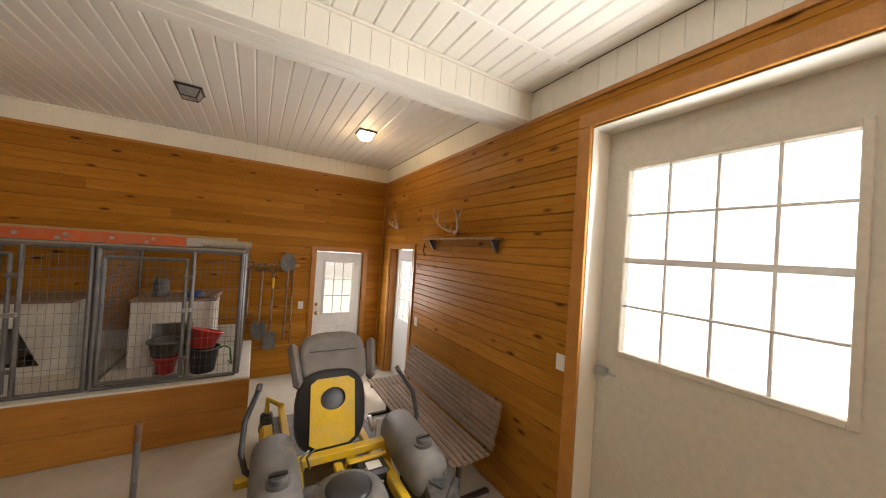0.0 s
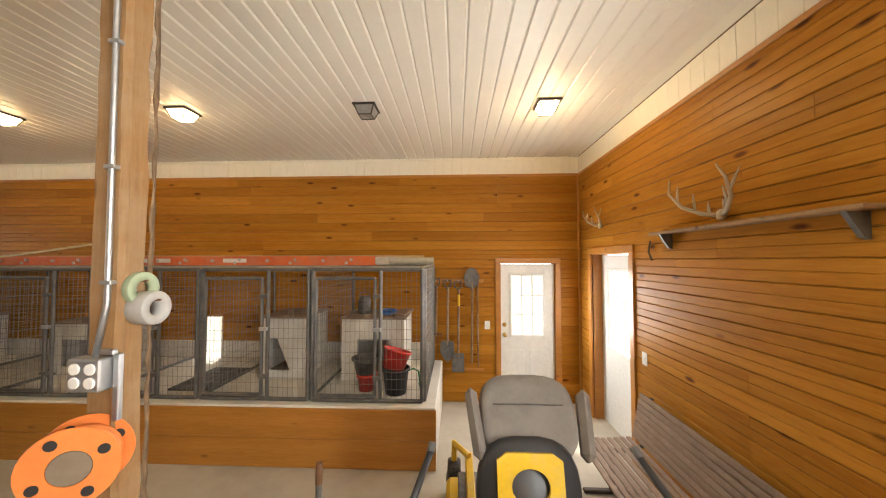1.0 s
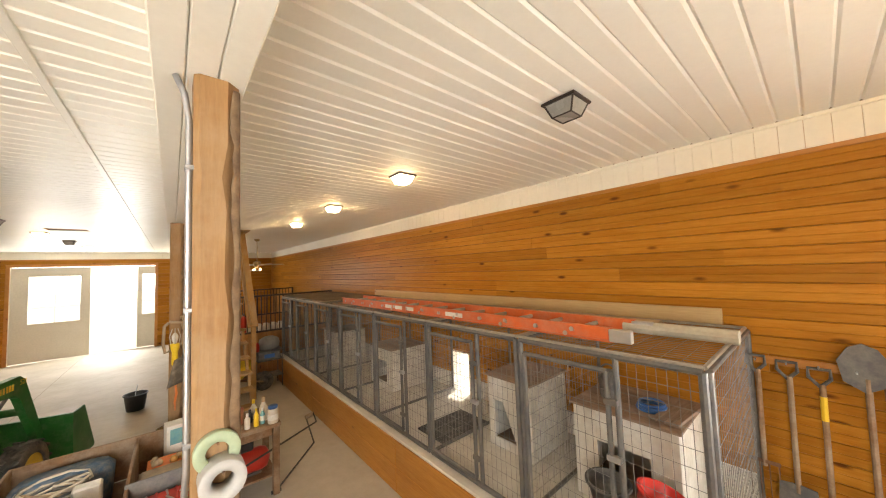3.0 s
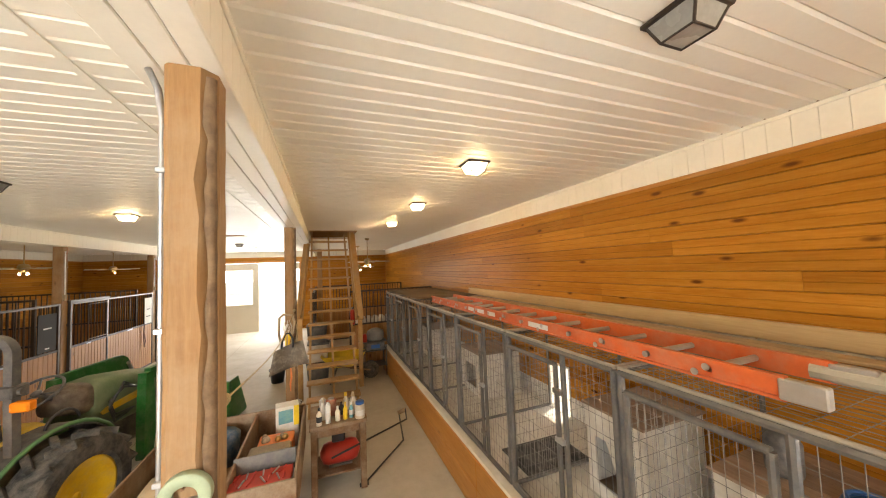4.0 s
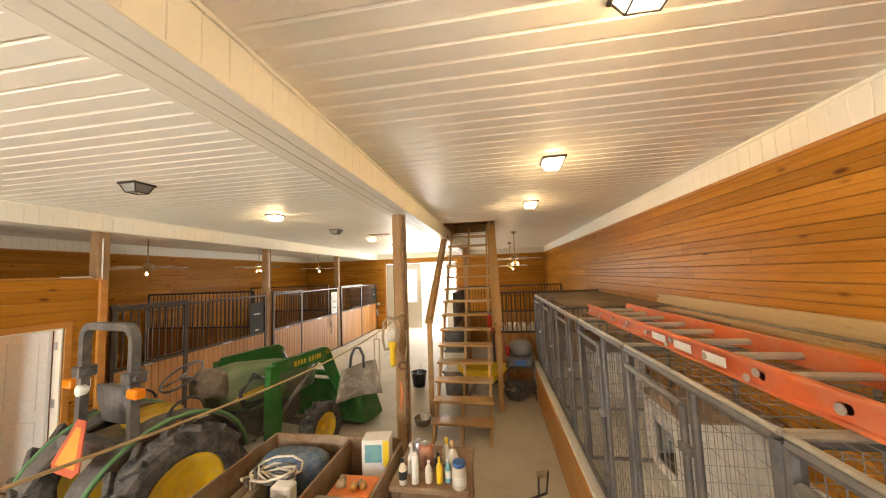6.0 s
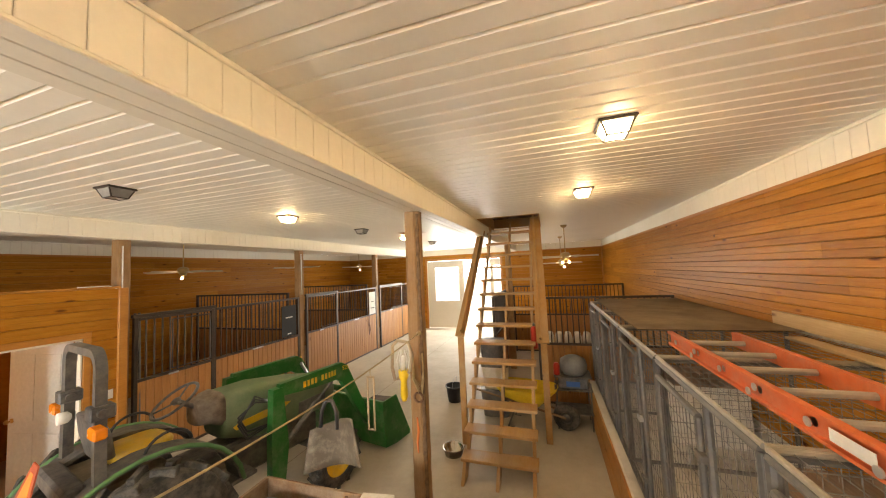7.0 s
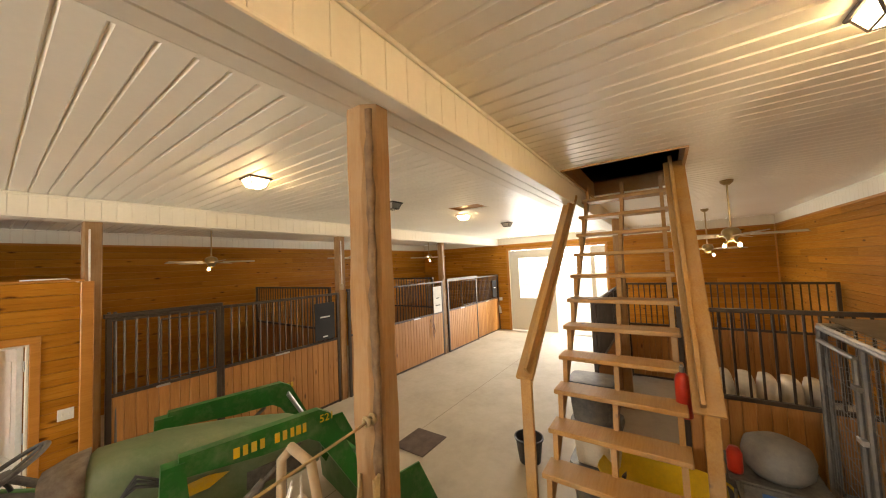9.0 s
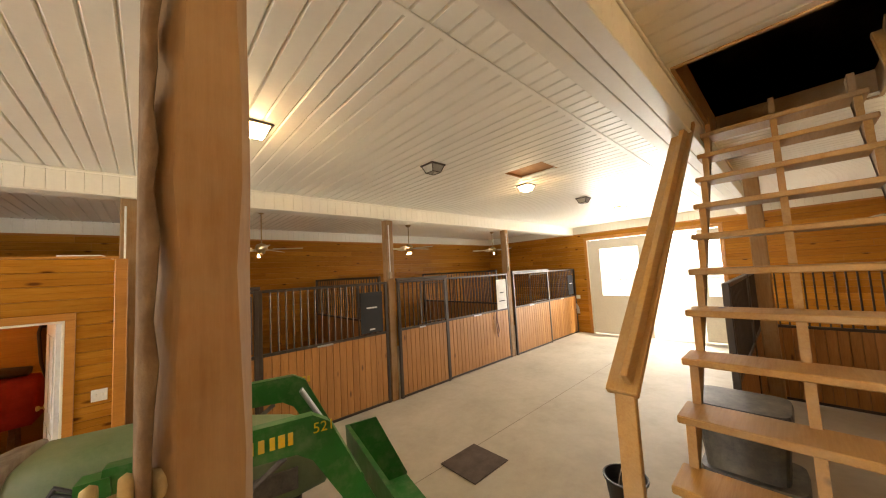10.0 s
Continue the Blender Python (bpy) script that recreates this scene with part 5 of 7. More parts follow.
part("steering_wheel", bm, machine_black, TR, "", True)
# platform, fenders, seat
bm = B()
box(bm, 0.1, 0.75, -0.5, 0.5, 0.56, 0.6, 0.01)
part("foot_platform", bm, machine_black, TR)
for s in (-1, 1):
    prof_o, prof_i = [], []
    for k in range(13):
        a = radians(8 + 150 * k / 12)
        r_o = 0.64
        prof_o.append((r_o * math.cos(a), 0.49 + r_o * math.sin(a) * 1.02))
        prof_i.append((0.61 * math.cos(a), 0.49 + 0.61 * math.sin(a) * 1.02))
    bm = B()
    prism(bm, prof_o + prof_i[::-1], s * 0.26, s * 0.49)
    fd = part("fender", bm, machine_black, TR, "dusty black fender")
    bm = B()
    tube(bm, [(x_, s * 0.495, z_) for x_, z_ in prof_o], 0.018, 8)
    part("fender_edge", bm, surface("faded_green_edge", (0.10, 0.24, 0.09), (0.07, 0.18, 0.07), 0.6, big=4, fine=30), fd, "faded green rim", True)
    bm = B()
    tube(bm, arc((0.12, s * 0.4, 1.10), 0.15, 10, 170, 10), 0.012, 8)
    part("grab_rail", bm, black_plastic, fd, "", True)
bm = B()
box(bm, -0.35, 0.14, -0.33, 0.33, 0.72, 1.02, 0.04)
part("rear_housing", bm, surface("dusty_brown_housing", (0.2, 0.16, 0.11), (0.15, 0.12, 0.08), 0.75, big=3, fine=30, dust=(0.33, 0.28, 0.2), dust_amount=0.5), TR)
bm = B()
loft(bm, [squircle((0.06, 0, 1.02), 0.36, 0.40, 3.5, 20, "xy"), squircle((0.06, 0, 1.10), 0.38, 0.43, 3.5, 20, "xy"), squircle((0.05, 0, 1.13), 0.33, 0.38, 3.5, 20, "xy")])
part("seat", bm, machine_yellow, TR, "yellow seat pad", True)
bm = B()
loft(bm, [squircle((-0.17, 0, 1.14), 0.11, 0.46, 3, 20, "xy"), squircle((-0.2, 0, 1.32), 0.12, 0.48, 3, 20, "xy"), squircle((-0.23, 0, 1.46), 0.09, 0.4, 3, 20, "xy")])
part("seat_back", bm, machine_black, TR, "black seat shell", True)
bm = B()
box(bm, -0.42, -0.3, -0.36, 0.36, 0.95, 1.08, 0.02)
part("drawbar_housing", bm, machine_black, TR)
# roll bar
bm = B()
W2 = 0.40
hoop = [(-0.36, -W2 - 0.02, 1.0), (-0.36, -W2, 1.62)] + [(-0.36, -W2 + 0.13 - 0.13 * math.cos(radians(9 * k)), 1.86 + 0.13 * math.sin(radians(9 * k))) for k in range(11)]
hoop += [(p[0], -p[1], p[2]) for p in hoop[::-1]]
tube(bm, hoop, 0.043, 4)
rb = part("roll_bar", bm, machine_grey, TR, "grey folding roll bar")
for s in (-1, 1):
    bm = B()
    box(bm, -0.42, -0.29, s * W2 - 0.06, s * W2 + 0.06, 1.52, 1.62, 0.01)
    cyl(bm, (-0.36, s * W2 - 0.09, 1.57), (-0.36, s * W2 + 0.09, 1.57), 0.03, seg=10)
    part("hinge_bracket", bm, machine_black, rb)
    bm = B()
    box(bm, -0.43, -0.36, s * (W2 + 0.05), s * (W2 + 0.19), 1.42, 1.5, 0.012)
    part("turn_signal", bm, amber, rb, "amber lens")
bm = B()
lathe(bm, [(0.02, 0), (0.045, 0.02), (0.05, 0.07), (0.04, 0.075)], 14, Matrix.Translation((-0.36, 0.3, 1.42)) @ Matrix.Rotation(-math.pi / 2, 4, "Y"))
part("work_light", bm, label_white, rb, "", True)
bm = B()
prism(bm, [(-0.06, 0.36), (0.06, 0.36), (0.2, 0.05), (0.14, 0.0), (-0.14, 0.0), (-0.2, 0.05)], -0.004, 0.004, Matrix.Translation((-0.60, -0.33, 0.98)) @ Matrix.Rotation(radians(90), 4, "Z") @ Matrix.Rotation(radians(14), 4, "X"))
sv = part("slow_vehicle_sign", bm, surface("dull_red_edge", (0.5, 0.1, 0.05), (0.4, 0.08, 0.04), 0.6), TR, "triangular sign with a dull red border")
bm = B()
prism(bm, [(-0.035, 0.31), (0.035, 0.31), (0.14, 0.05), (-0.14, 0.05)], 0.0045, 0.006, Matrix.Translation((-0.60, -0.33, 0.98)) @ Matrix.Rotation(radians(90), 4, "Z") @ Matrix.Rotation(radians(14), 4, "X"))
part("orange_triangle", bm, smv_orange, sv)
bm = B()
prism(bm, [(-0.035, 0.31), (0.035, 0.31), (0.14, 0.05), (-0.14, 0.05)], -0.006, -0.0045, Matrix.Translation((-0.60, -0.33, 0.98)) @ Matrix.Rotation(radians(90), 4, "Z") @ Matrix.Rotation(radians(14), 4, "X"))
part("orange_triangle", bm, smv_orange, sv)
for s in (-1, 1):
    bm = B()
    tube(bm, [(-0.3, s * 0.2, 0.5), (-0.85, s * 0.3, 0.42)], 0.025, 8)
    part("hitch_arm", bm, machine_black, TR)
# loader
LD = 0.475
for s in (-1, 1):
    y0, y1 = s * LD - 0.035, s * LD + 0.035
    bm = B()
    prism(bm, [(0.92, 0.28), (1.1, 0.28), (1.16, 0.6), (1.08, 1.17), (0.94, 1.17), (0.92, 0.7)], y0 - 0.012, y1 + 0.012)
    part("loader_upright", bm, machine_green, TR)
    bm = B()
    prism(bm, [(0.96, 1.09), (0.98, 1.20), (2.14, 1.20), (2.26, 1.15), (2.80, 0.42), (2.72, 0.34), (2.64, 0.42), (2.13, 0.98), (2.02, 1.03), (1.6, 1.04)], y0, y1)
    arm = part("loader_arm", bm, machine_green, TR)
    bm = B()
    cyl(bm, (1.1, s * LD, 0.62), (1.6, s * LD, 0.86), 0.03, seg=10)
    cyl(bm, (1.6, s * LD, 0.86), (1.95, s * LD, 1.02), 0.017, seg=8)
    part("lift_cylinder", bm, machine_black, arm)
    bm = B()
    cyl(bm, (2.2, s * (LD - 0.07), 1.1), (2.5, s * (LD - 0.07), 0.75), 0.024, seg=10)
    cyl(bm, (2.5, s * (LD - 0.07), 0.75), (2.72, s * (LD - 0.07), 0.5), 0.014, seg=8)
    part("tilt_cylinder", bm, galv, arm, "bright steel rod")
    for k, (u, w_) in enumerate(((1.38, 0.05), (1.45, 0.04), (1.52, 0.045), (1.59, 0.04), (1.72, 0.045), (1.79, 0.04), (1.86, 0.035), (1.92, 0.045), (1.98, 0.035))):
        bm = B()
        box(bm, u - w_ / 2, u + w_ / 2, s * (LD + 0.0355), s * (LD + 0.038), 1.085, 1.145)
        part("marking", bm, machine_yellow, arm)
    for u in (2.2, 2.25, 2.3):
        bm = B()
        box(bm, u - 0.016, u + 0.016, s * (LD + 0.0355), s * (LD + 0.038), 1.12, 1.165)
        part("marking", bm, machine_yellow, arm)
bm = B()
cyl(bm, (2.5, -LD, 0.78), (2.5, LD, 0.78), 0.04, seg=10)
part("cross_tube", bm, machine_green, TR)
bm = B()
prism(bm, [(2.78, 0.62), (2.80, 0.30), (2.84, 0.06), (2.95, 0.015), (3.35, 0.012), (3.35, 0.03), (2.96, 0.035), (2.87, 0.08), (2.83, 0.31), (2.83, 0.62)], -0.76, 0.76)
bk = part("loader_bucket", bm, machine_green, TR, "green loader bucket on the floor")
for s in (-1, 1):
    bm = B()
    prism(bm, [(2.78, 0.62), (2.80, 0.30), (2.84, 0.06), (2.95, 0.015), (3.35, 0.012), (3.36, 0.05), (2.98, 0.62)], s * 0.76, s * 0.775)
    part("bucket_side", bm, machine_green, bk)
for k in range(3):
    bm = B()
    tube(bm, [(0.95, -0.4 + 0.02 * k, 1.15), (0.8, -0.36, 1.2 + 0.03 * k), (0.66, -0.33, 1.1 - 0.04 * k), (0.75, -0.31, 0.92 - 0.04 * k), (1.0, -0.32, 0.9)], 0.011, 6)
    part("hydraulic_hose", bm, black_plastic, TR, "", True)

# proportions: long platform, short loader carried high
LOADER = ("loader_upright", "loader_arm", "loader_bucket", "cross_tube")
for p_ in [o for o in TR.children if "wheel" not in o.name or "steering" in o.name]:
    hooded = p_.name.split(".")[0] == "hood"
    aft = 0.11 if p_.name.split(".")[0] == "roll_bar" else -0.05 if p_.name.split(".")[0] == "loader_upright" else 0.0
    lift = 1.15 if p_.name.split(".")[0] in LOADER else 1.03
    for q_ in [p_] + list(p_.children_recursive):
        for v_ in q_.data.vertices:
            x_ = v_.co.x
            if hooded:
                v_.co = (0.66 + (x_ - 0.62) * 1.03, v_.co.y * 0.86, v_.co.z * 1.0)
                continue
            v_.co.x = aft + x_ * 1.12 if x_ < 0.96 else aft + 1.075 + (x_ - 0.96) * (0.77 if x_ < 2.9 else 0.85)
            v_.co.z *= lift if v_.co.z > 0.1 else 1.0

# model number on the near arm
near_arm = [o for o in TR.children if o.name.startswith("loader_arm")][0]
for o in [o for o in near_arm.children if o.name.startswith("marking")][-3:]:
    bpy.data.objects.remove(o)
tx = bpy.data.curves.new("marking", "FONT")
tx.body, tx.size, tx.extrude = "521", 0.085, 0.0008
tx.materials.append(machine_yellow)
o = new("marking", tx)
o.parent = near_arm
o.matrix_basis = pose(1.98, -LD - 0.0365, 1.275, 90, 0, 0)

# ---------------------------------------------------------------- zero-turn mower
MW = thing("riding_mower", (1.285, 3.25, 0), "yellow zero-turn mower with its seat tipped forward, dusty grey tanks", "mower")
for s in (-1, 1):
    wheel(MW, (s * 0.54 + 0.03, -0.36, 0.29), 0.30, 0.24, 0.15, 12, 0.014, "drive_wheel", machine_grey).matrix_basis = Matrix.Translation((s * 0.54 + 0.03, -0.36, 0.29)) @ Matrix.Rotation(math.pi / 2, 4, "Z") @ Matrix.Translation((-(s * 0.54 + 0.03), 0.36, -0.29))
    wheel(MW, (s * 0.42 + 0.03, 1.35, 0.15), 0.15, 0.11, 0.07, 0, 0.004, "caster_wheel", machine_grey).matrix_basis = Matrix.Translation((s * 0.42 + 0.03, 1.35, 0.15)) @ Matrix.Rotation(math.pi / 2, 4, "Z") @ Matrix.Translation((-(s * 0.42 + 0.03), -1.35, -0.15))
    bm = B()
    box(bm, s * 0.30 + 0.03 - 0.03, s * 0.30 + 0.03 + 0.03, -0.75, 1.3, 0.34, 0.40, 0.008)
    part("frame_rail", bm, machine_yellow, MW)
    bm = B()
    tube(bm, [(s * 0.42 + 0.03, 1.35, 0.3), (s * 0.42 + 0.03, 1.35, 0.44), (s * 0.3 + 0.03, 1.2, 0.42)], 0.025, 8)
    part("caster_fork", bm, machine_yellow, MW)
    # grey tanks with caps
    bm = B()
    x0 = s * 0.45 + 0.05
    loft(bm, [squircle((x0, -0.50, 0.56), 0.16, 0.16, 2.4, 20, "xz"), squircle((x0, -0.46, 0.56), 0.27, 0.28, 2.4, 20, "xz"), squircle((x0, -0.2, 0.57), 0.29, 0.30, 2.4, 20, "xz"), squircle((x0, 0.12, 0.59), 0.27, 0.28, 2.4, 20, "xz"), squircle((x0, 0.17, 0.59), 0.16, 0.18, 2.4, 20, "xz")])
    tk = part("fuel_tank", bm, tank_grey, MW, "dusty grey plastic tank", True)
    bm = B()
    lathe(bm, [(0.065, 0.0), (0.065, 0.018), (0.05, 0.022), (0.05, 0.045), (0.045, 0.05)], 16, Matrix.Translation((x0, -0.35, 0.70)))
    for k in range(3):
        box(bm, x0 - 0.05, x0 + 0.05, -0.36, -0.34, 0.745, 0.765, 0.004)
    part("filler_cap", bm, machine_black, tk)
    bm = B()
    box(bm, x0 - 0.06, x0 + 0.06, 0.02, 0.16, 0.66, 0.715, 0.02)
    part("tank_pocket", bm, machine_black, tk)
    # lap bars
    bm = B()
    tube(bm, [(s * 0.52 + 0.04, 0.02, 0.50), (s * 0.60 + 0.04, 0.06, 0.56), (s * 0.63 + 0.04, 0.10, 0.66), (s * 0.62 + 0.04, 0.18, 0.82), (s * 0.55 + 0.04, 0.34, 0.95)], 0.018, 10)
    lv = part("control_lever", bm, black_plastic, MW, "black curved control lever", True)
    bm = B()
    cyl(bm, (s * 0.55 + 0.04, 0.34, 0.95), (s * 0.54 + 0.04, 0.38, 0.98), 0.021, seg=10)
    part("lever_end", bm, machine_grey, lv)
bm = B()
box(bm, -0.32, 0.40, 0.02, 0.09, 0.50, 0.56, 0.006)
part("cross_bar", bm, machine_yellow, MW)
for x0 in (-0.26, 0.1, 0.36):
    bm = B()
    prism(bm, [(x0 - 0.05, 0.40), (x0 + 0.05, 0.40), (x0 + 0.035, 0.53), (x0 - 0.035, 0.53)], -0.03, -0.02)
    part("bracket", bm, machine_yellow, MW)
bm = B()
box(bm, -0.45, 0.52, 0.55, 1.25, 0.16, 0.24, 0.03)
part("cutting_deck", bm, machine_yellow, MW)
bm = B()
box(bm, -0.36, 0.44, 0.35, 1.1, 0.34, 0.37, 0.01)
part("foot_plate", bm, machine_black, MW)
# engine with round screen
bm = B()
lathe(bm, [(0.2, 0.36), (0.23, 0.42), (0.235, 0.58), (0.2, 0.655), (0.15, 0.67)], 28, Matrix.Translation((-0.05, -0.52, 0)))
en = part("engine", bm, tank_grey, MW, "dusty grey engine shroud", True)
bm = B()
lathe(bm, [(0.125, 0.671), (0.13, 0.69), (0.11, 0.70), (0.03, 0.703)], 24, Matrix.Translation((-0.05, -0.52, 0)))
part("screen", bm, black_plastic, en, "", True)
for x0, x1, y0, y1, z0, z1, nm in ((-0.62, -0.33, 0.03, 0.08, 0.47, 0.52, "side_arm"), (0.41, 0.62, 0.03, 0.08, 0.47, 0.52, "side_arm"), (-0.36, -0.30, -0.8, -0.05, 0.42, 0.50, "engine_guard"), (0.29, 0.35, -0.8, -0.05, 0.42, 0.50, "engine_guard"), (-0.36, 0.35, -0.84, -0.80, 0.42, 0.50, "rear_bumper"), (-0.02, 0.04, -0.26, 0.0, 0.46, 0.50, "seat_stay")):
    bm = B()
    box(bm, x0, x1, y0, y1, z0, z1, 0.006)
    part(nm, bm, machine_yellow, MW)
for k in range(8):
    bm = B()
    a = 2 * math.pi * k / 8
    cyl(bm, (-0.05 + 0.2 * math.cos(a), -0.52 + 0.2 * math.sin(a), 0.652), (-0.05 + 0.2 * math.cos(a), -0.52 + 0.2 * math.sin(a), 0.664), 0.009, seg=6)
    part("shroud_bolt", bm, galv, en)
bm = B()
box(bm, -0.28, 0.38, -0.72, 0.0, 0.30, 0.40, 0.02)
part("engine_plate", bm, machine_black, MW)
bm = B()
box(bm, 0.1, 0.32, -0.24, -0.02, 0.40, 0.52, 0.02)
bt = part("battery", bm, black_plastic, MW)
bm = B()
box(bm, 0.06, 0.34, -0.1, -0.06, 0.521, 0.54, 0.004)
part("battery_strap", bm, machine_yellow, bt)
bm = B()
box(bm, 0.17, 0.27, -0.2, -0.12, 0.521, 0.5235)
part("paper_label", bm, label_white, bt)
for x0, col in ((-0.18, machine_black), (-0.22, galv)):
    bm = B()
    tube(bm, [(x0, -0.02, 0.52), (x0 - 0.03, -0.05, 0.62), (x0 + 0.02, -0.06, 0.67)], 0.007, 6)
    part("hand_lever", bm, col, MW, "", True)
# tipped seat: yellow plate with a round hole, seat above it
ms = Matrix.Translation((0.0, 0.15, 0.54)) @ Matrix.Rotation(radians(-14), 4, "X")
bm = B()
n = 28
outer, inner = [], []
hw, hh, hz = 0.165, 0.24, 0.24
for k in range(n):
    a = 2 * math.pi * k / n
    c_, s_ = math.cos(a), math.sin(a)
    f = min(hw / max(abs(c_), 1e-6), hh / max(abs(s_), 1e-6))
    outer.append((f * c_, hz + f * s_))
    inner.append((0.095 * c_, hz + 0.09 + 0.082 * s_))
rows_ = []
for y_ in (-0.01, 0.012):
    rows_.append(([bm.verts.new((p[0], y_, p[1])) for p in outer], [bm.verts.new((p[0], y_, p[1])) for p in inner]))
for k in range(n):
    j = (k + 1) % n
    bm.faces.new((rows_[0][0][k], rows_[0][0][j], rows_[0][1][j], rows_[0][1][k]))
    bm.faces.new((rows_[1][0][j], rows_[1][0][k], rows_[1][1][k], rows_[1][1][j]))
    bm.faces.new((rows_[0][0][j], rows_[0][0][k], rows_[1][0][k], rows_[1][0][j]))
    bm.faces.new((rows_[0][1][k], rows_[0][1][j], rows_[1][1][j], rows_[1][1][k]))
bmesh.ops.recalc_face_normals(bm, faces=bm.faces[:])
bmesh.ops.transform(bm, matrix=ms, verts=bm.verts[:])
sp = part("seat_plate", bm, machine_yellow, MW, "yellow seat plate with a round hole")
bm = B()
loft(bm, [squircle((0, 0.014, 0.24), 0.50, 0.56, 3, 24, "xz"), squircle((0, 0.07, 0.24), 0.54, 0.6, 3, 24, "xz"), squircle((0, 0.12, 0.24), 0.48, 0.54, 3, 24, "xz")])
bmesh.ops.transform(bm, matrix=ms, verts=bm.verts[:])
part("seat_cushion", bm, black_plastic, MW, "", True)
mb_ = Matrix.Translation((0.04, 0.42, 0.98)) @ Matrix.Rotation(radians(-38), 4, "X")
bm = B()
loft(bm, [squircle((0, -0.05, 0.10), 0.46, 0.36, 3.2, 28, "xz"), squircle((0, -0.06, 0.12), 0.52, 0.44, 3.2, 28, "xz"), squircle((0, 0.02, 0.13), 0.55, 0.48, 3.2, 28, "xz"), squircle((0, 0.07, 0.12), 0.46, 0.4, 3.2, 28, "xz")])
bmesh.ops.transform(bm, matrix=mb_, verts=bm.verts[:])
sbk = part("seat_back", bm, seat_grey, MW, "worn grey vinyl seat back", True)
bm = B()
box(bm, -0.2, 0.2, -0.068, -0.058, 0.17, 0.176, 0.002, mb_)
part("seam", bm, machine_black, sbk)
for s in (-1, 1):
    bm = B()
    box(bm, s * 0.29 - 0.035, s * 0.29 + 0.035, -0.1, 0.0, -0.06, 0.30, 0.03, mb_ @ Matrix.Rotation(radians(s * 8), 4, "Y"))
    part("armrest", bm, seat_grey, MW, "", False)
bm = B()
tube(bm, [(0.32, 0.1, 0.56), (0.33, 0.13, 0.68), (0.40, 0.13, 0.69)], 0.009, 6)
cyl(bm, (0.33, 0.2, 0.55), (0.30, 0.24, 0.66), 0.02, seg=8)
part("brake_lever", bm, galv, MW)

# ---------------------------------------------------------------- slatted bench
BN = thing("slatted_bench", (2.5, 2.97, 0), "long weathered slatted wooden bench on iron legs by the wall", "bench")
BL = 1.84
for k in range(9):
    x0 = -0.52 + k * 0.055
    z0 = 0.40 + 0.012 * abs(k - 4) * 0.3
    bm = B()
    box(bm, x0, x0 + 0.043, 0, BL, z0 - 0.02, z0, 0.006)
    part("seat_slat", bm, old_wood, BN)
for k in range(8):
    u = 0.045 + k * 0.052
    bm = B()
    x0, z0 = -0.02 + 0.075 * (u / 0.4), 0.40 + u * 0.93
    box(bm, -0.01, 0.01, 0, BL, -0.021, 0.021, 0.005, Matrix.Translation((x0, 0, z0)) @ Matrix.Rotation(radians(12), 4, "Y"))
    part("back_slat", bm, old_wood, BN)
for yy in (0.12, BL - 0.12):
    bm = B()
    tube(bm, [(-0.5, yy, 0.36), (-0.05, yy, 0.355), (0.02, yy, 0.42), (0.085, yy, 0.80)], 0.018, 6)
    part("bracket", bm, brown_metal, BN)
    bm = B()
    tube(bm, [(-0.26, yy, 0.36), (-0.26, yy, 0.03)], 0.025, 6)
    box(bm, -0.5, 0.06, yy - 0.025, yy + 0.025, 0.0, 0.03, 0.008)
    part("leg", bm, brown_metal, BN)

# ---------------------------------------------------------------- ladder on the kennels
LA = thing("extension_ladder", (0.08, 5.19, KZ1 + 0.038), "long orange fibreglass extension ladder lying flat on the kennels", "ladder")
LL = 4.4
for y0 in (0.0, 0.40):
    bm = B()
    prism(bm, [(0, 0.0), (0, 0.012), (0.02, 0.012), (0.02, 0.085), (0, 0.085), (0, 0.097), (0.032, 0.097), (0.032, 0.0)], -LL, 0.0, Matrix(((0, 1, 0, 0), (1 if y0 == 0 else -1, 0, 0, y0 if y0 == 0 else y0 + 0.032), (0, 0, 1, 0), (0, 0, 0, 1))))
    rl = part("rail", bm, orange_fibre, LA)
    for k in range(14):
        for dz in ((0.048,) if k % 2 else (0.06, 0.025)):
            bm = B()
            u = -0.28 - 0.305 * k - (0.05 if dz == 0.025 else 0)
            yy = y0 - 0.003 if y0 == 0 else y0 + 0.035
            cyl(bm, (u, yy, dz), (u, yy + 0.005, dz), 0.017, seg=12)
            part("rung_end", bm, alu, rl)
    for u, w_ in ((-1.55, 0.26), (-2.35, 0.16), (-2.6, 0.16), (-2.85, 0.16)):
        bm = B()
        if y0 == 0:
            box(bm, u - w_ / 2, u + w_ / 2, -0.0015, 0.0, 0.03, 0.072)
            part("sticker", bm, label_white, rl)
        else:
            bm.free()
for k in range(14):
    bm = B()
    u = -0.28 - 0.305 * k
    cyl(bm, (u, 0.02, 0.048), (u, 0.41, 0.048), 0.017, seg=10)
    part("rung", bm, alu, LA)
for y0 in (0.0, 0.40):
    bm = B()
    box(bm, -0.02, 0.12, y0 - 0.006, y0 + 0.038, 0.005, 0.09, 0.006)
    part("end_cap", bm, alu, LA)
pl = B()
box(pl, -4.6, 0.1, -0.06, 0.06, 0, 0.02, 0.004)
o = tagged(link("long_board", pl, timber("pale_board", (0.5, 0.38, 0.22), (0.38, 0.27, 0.15), (0.15, 0.1, 0.05), 0.7, knots=0.15)), "long pale board lying on the kennel roof by the wall", "board")
o.matrix_world = pose(0.0, 6.1, KZ1 + 0.037)
pl = B()
box(pl, -1.1, 0.1, -0.04, 0.04, 0, 0.015, 0.003)
o = tagged(link("loose_lath", pl, pine_trim), "loose pine lath lying across the kennel roof", "lath")
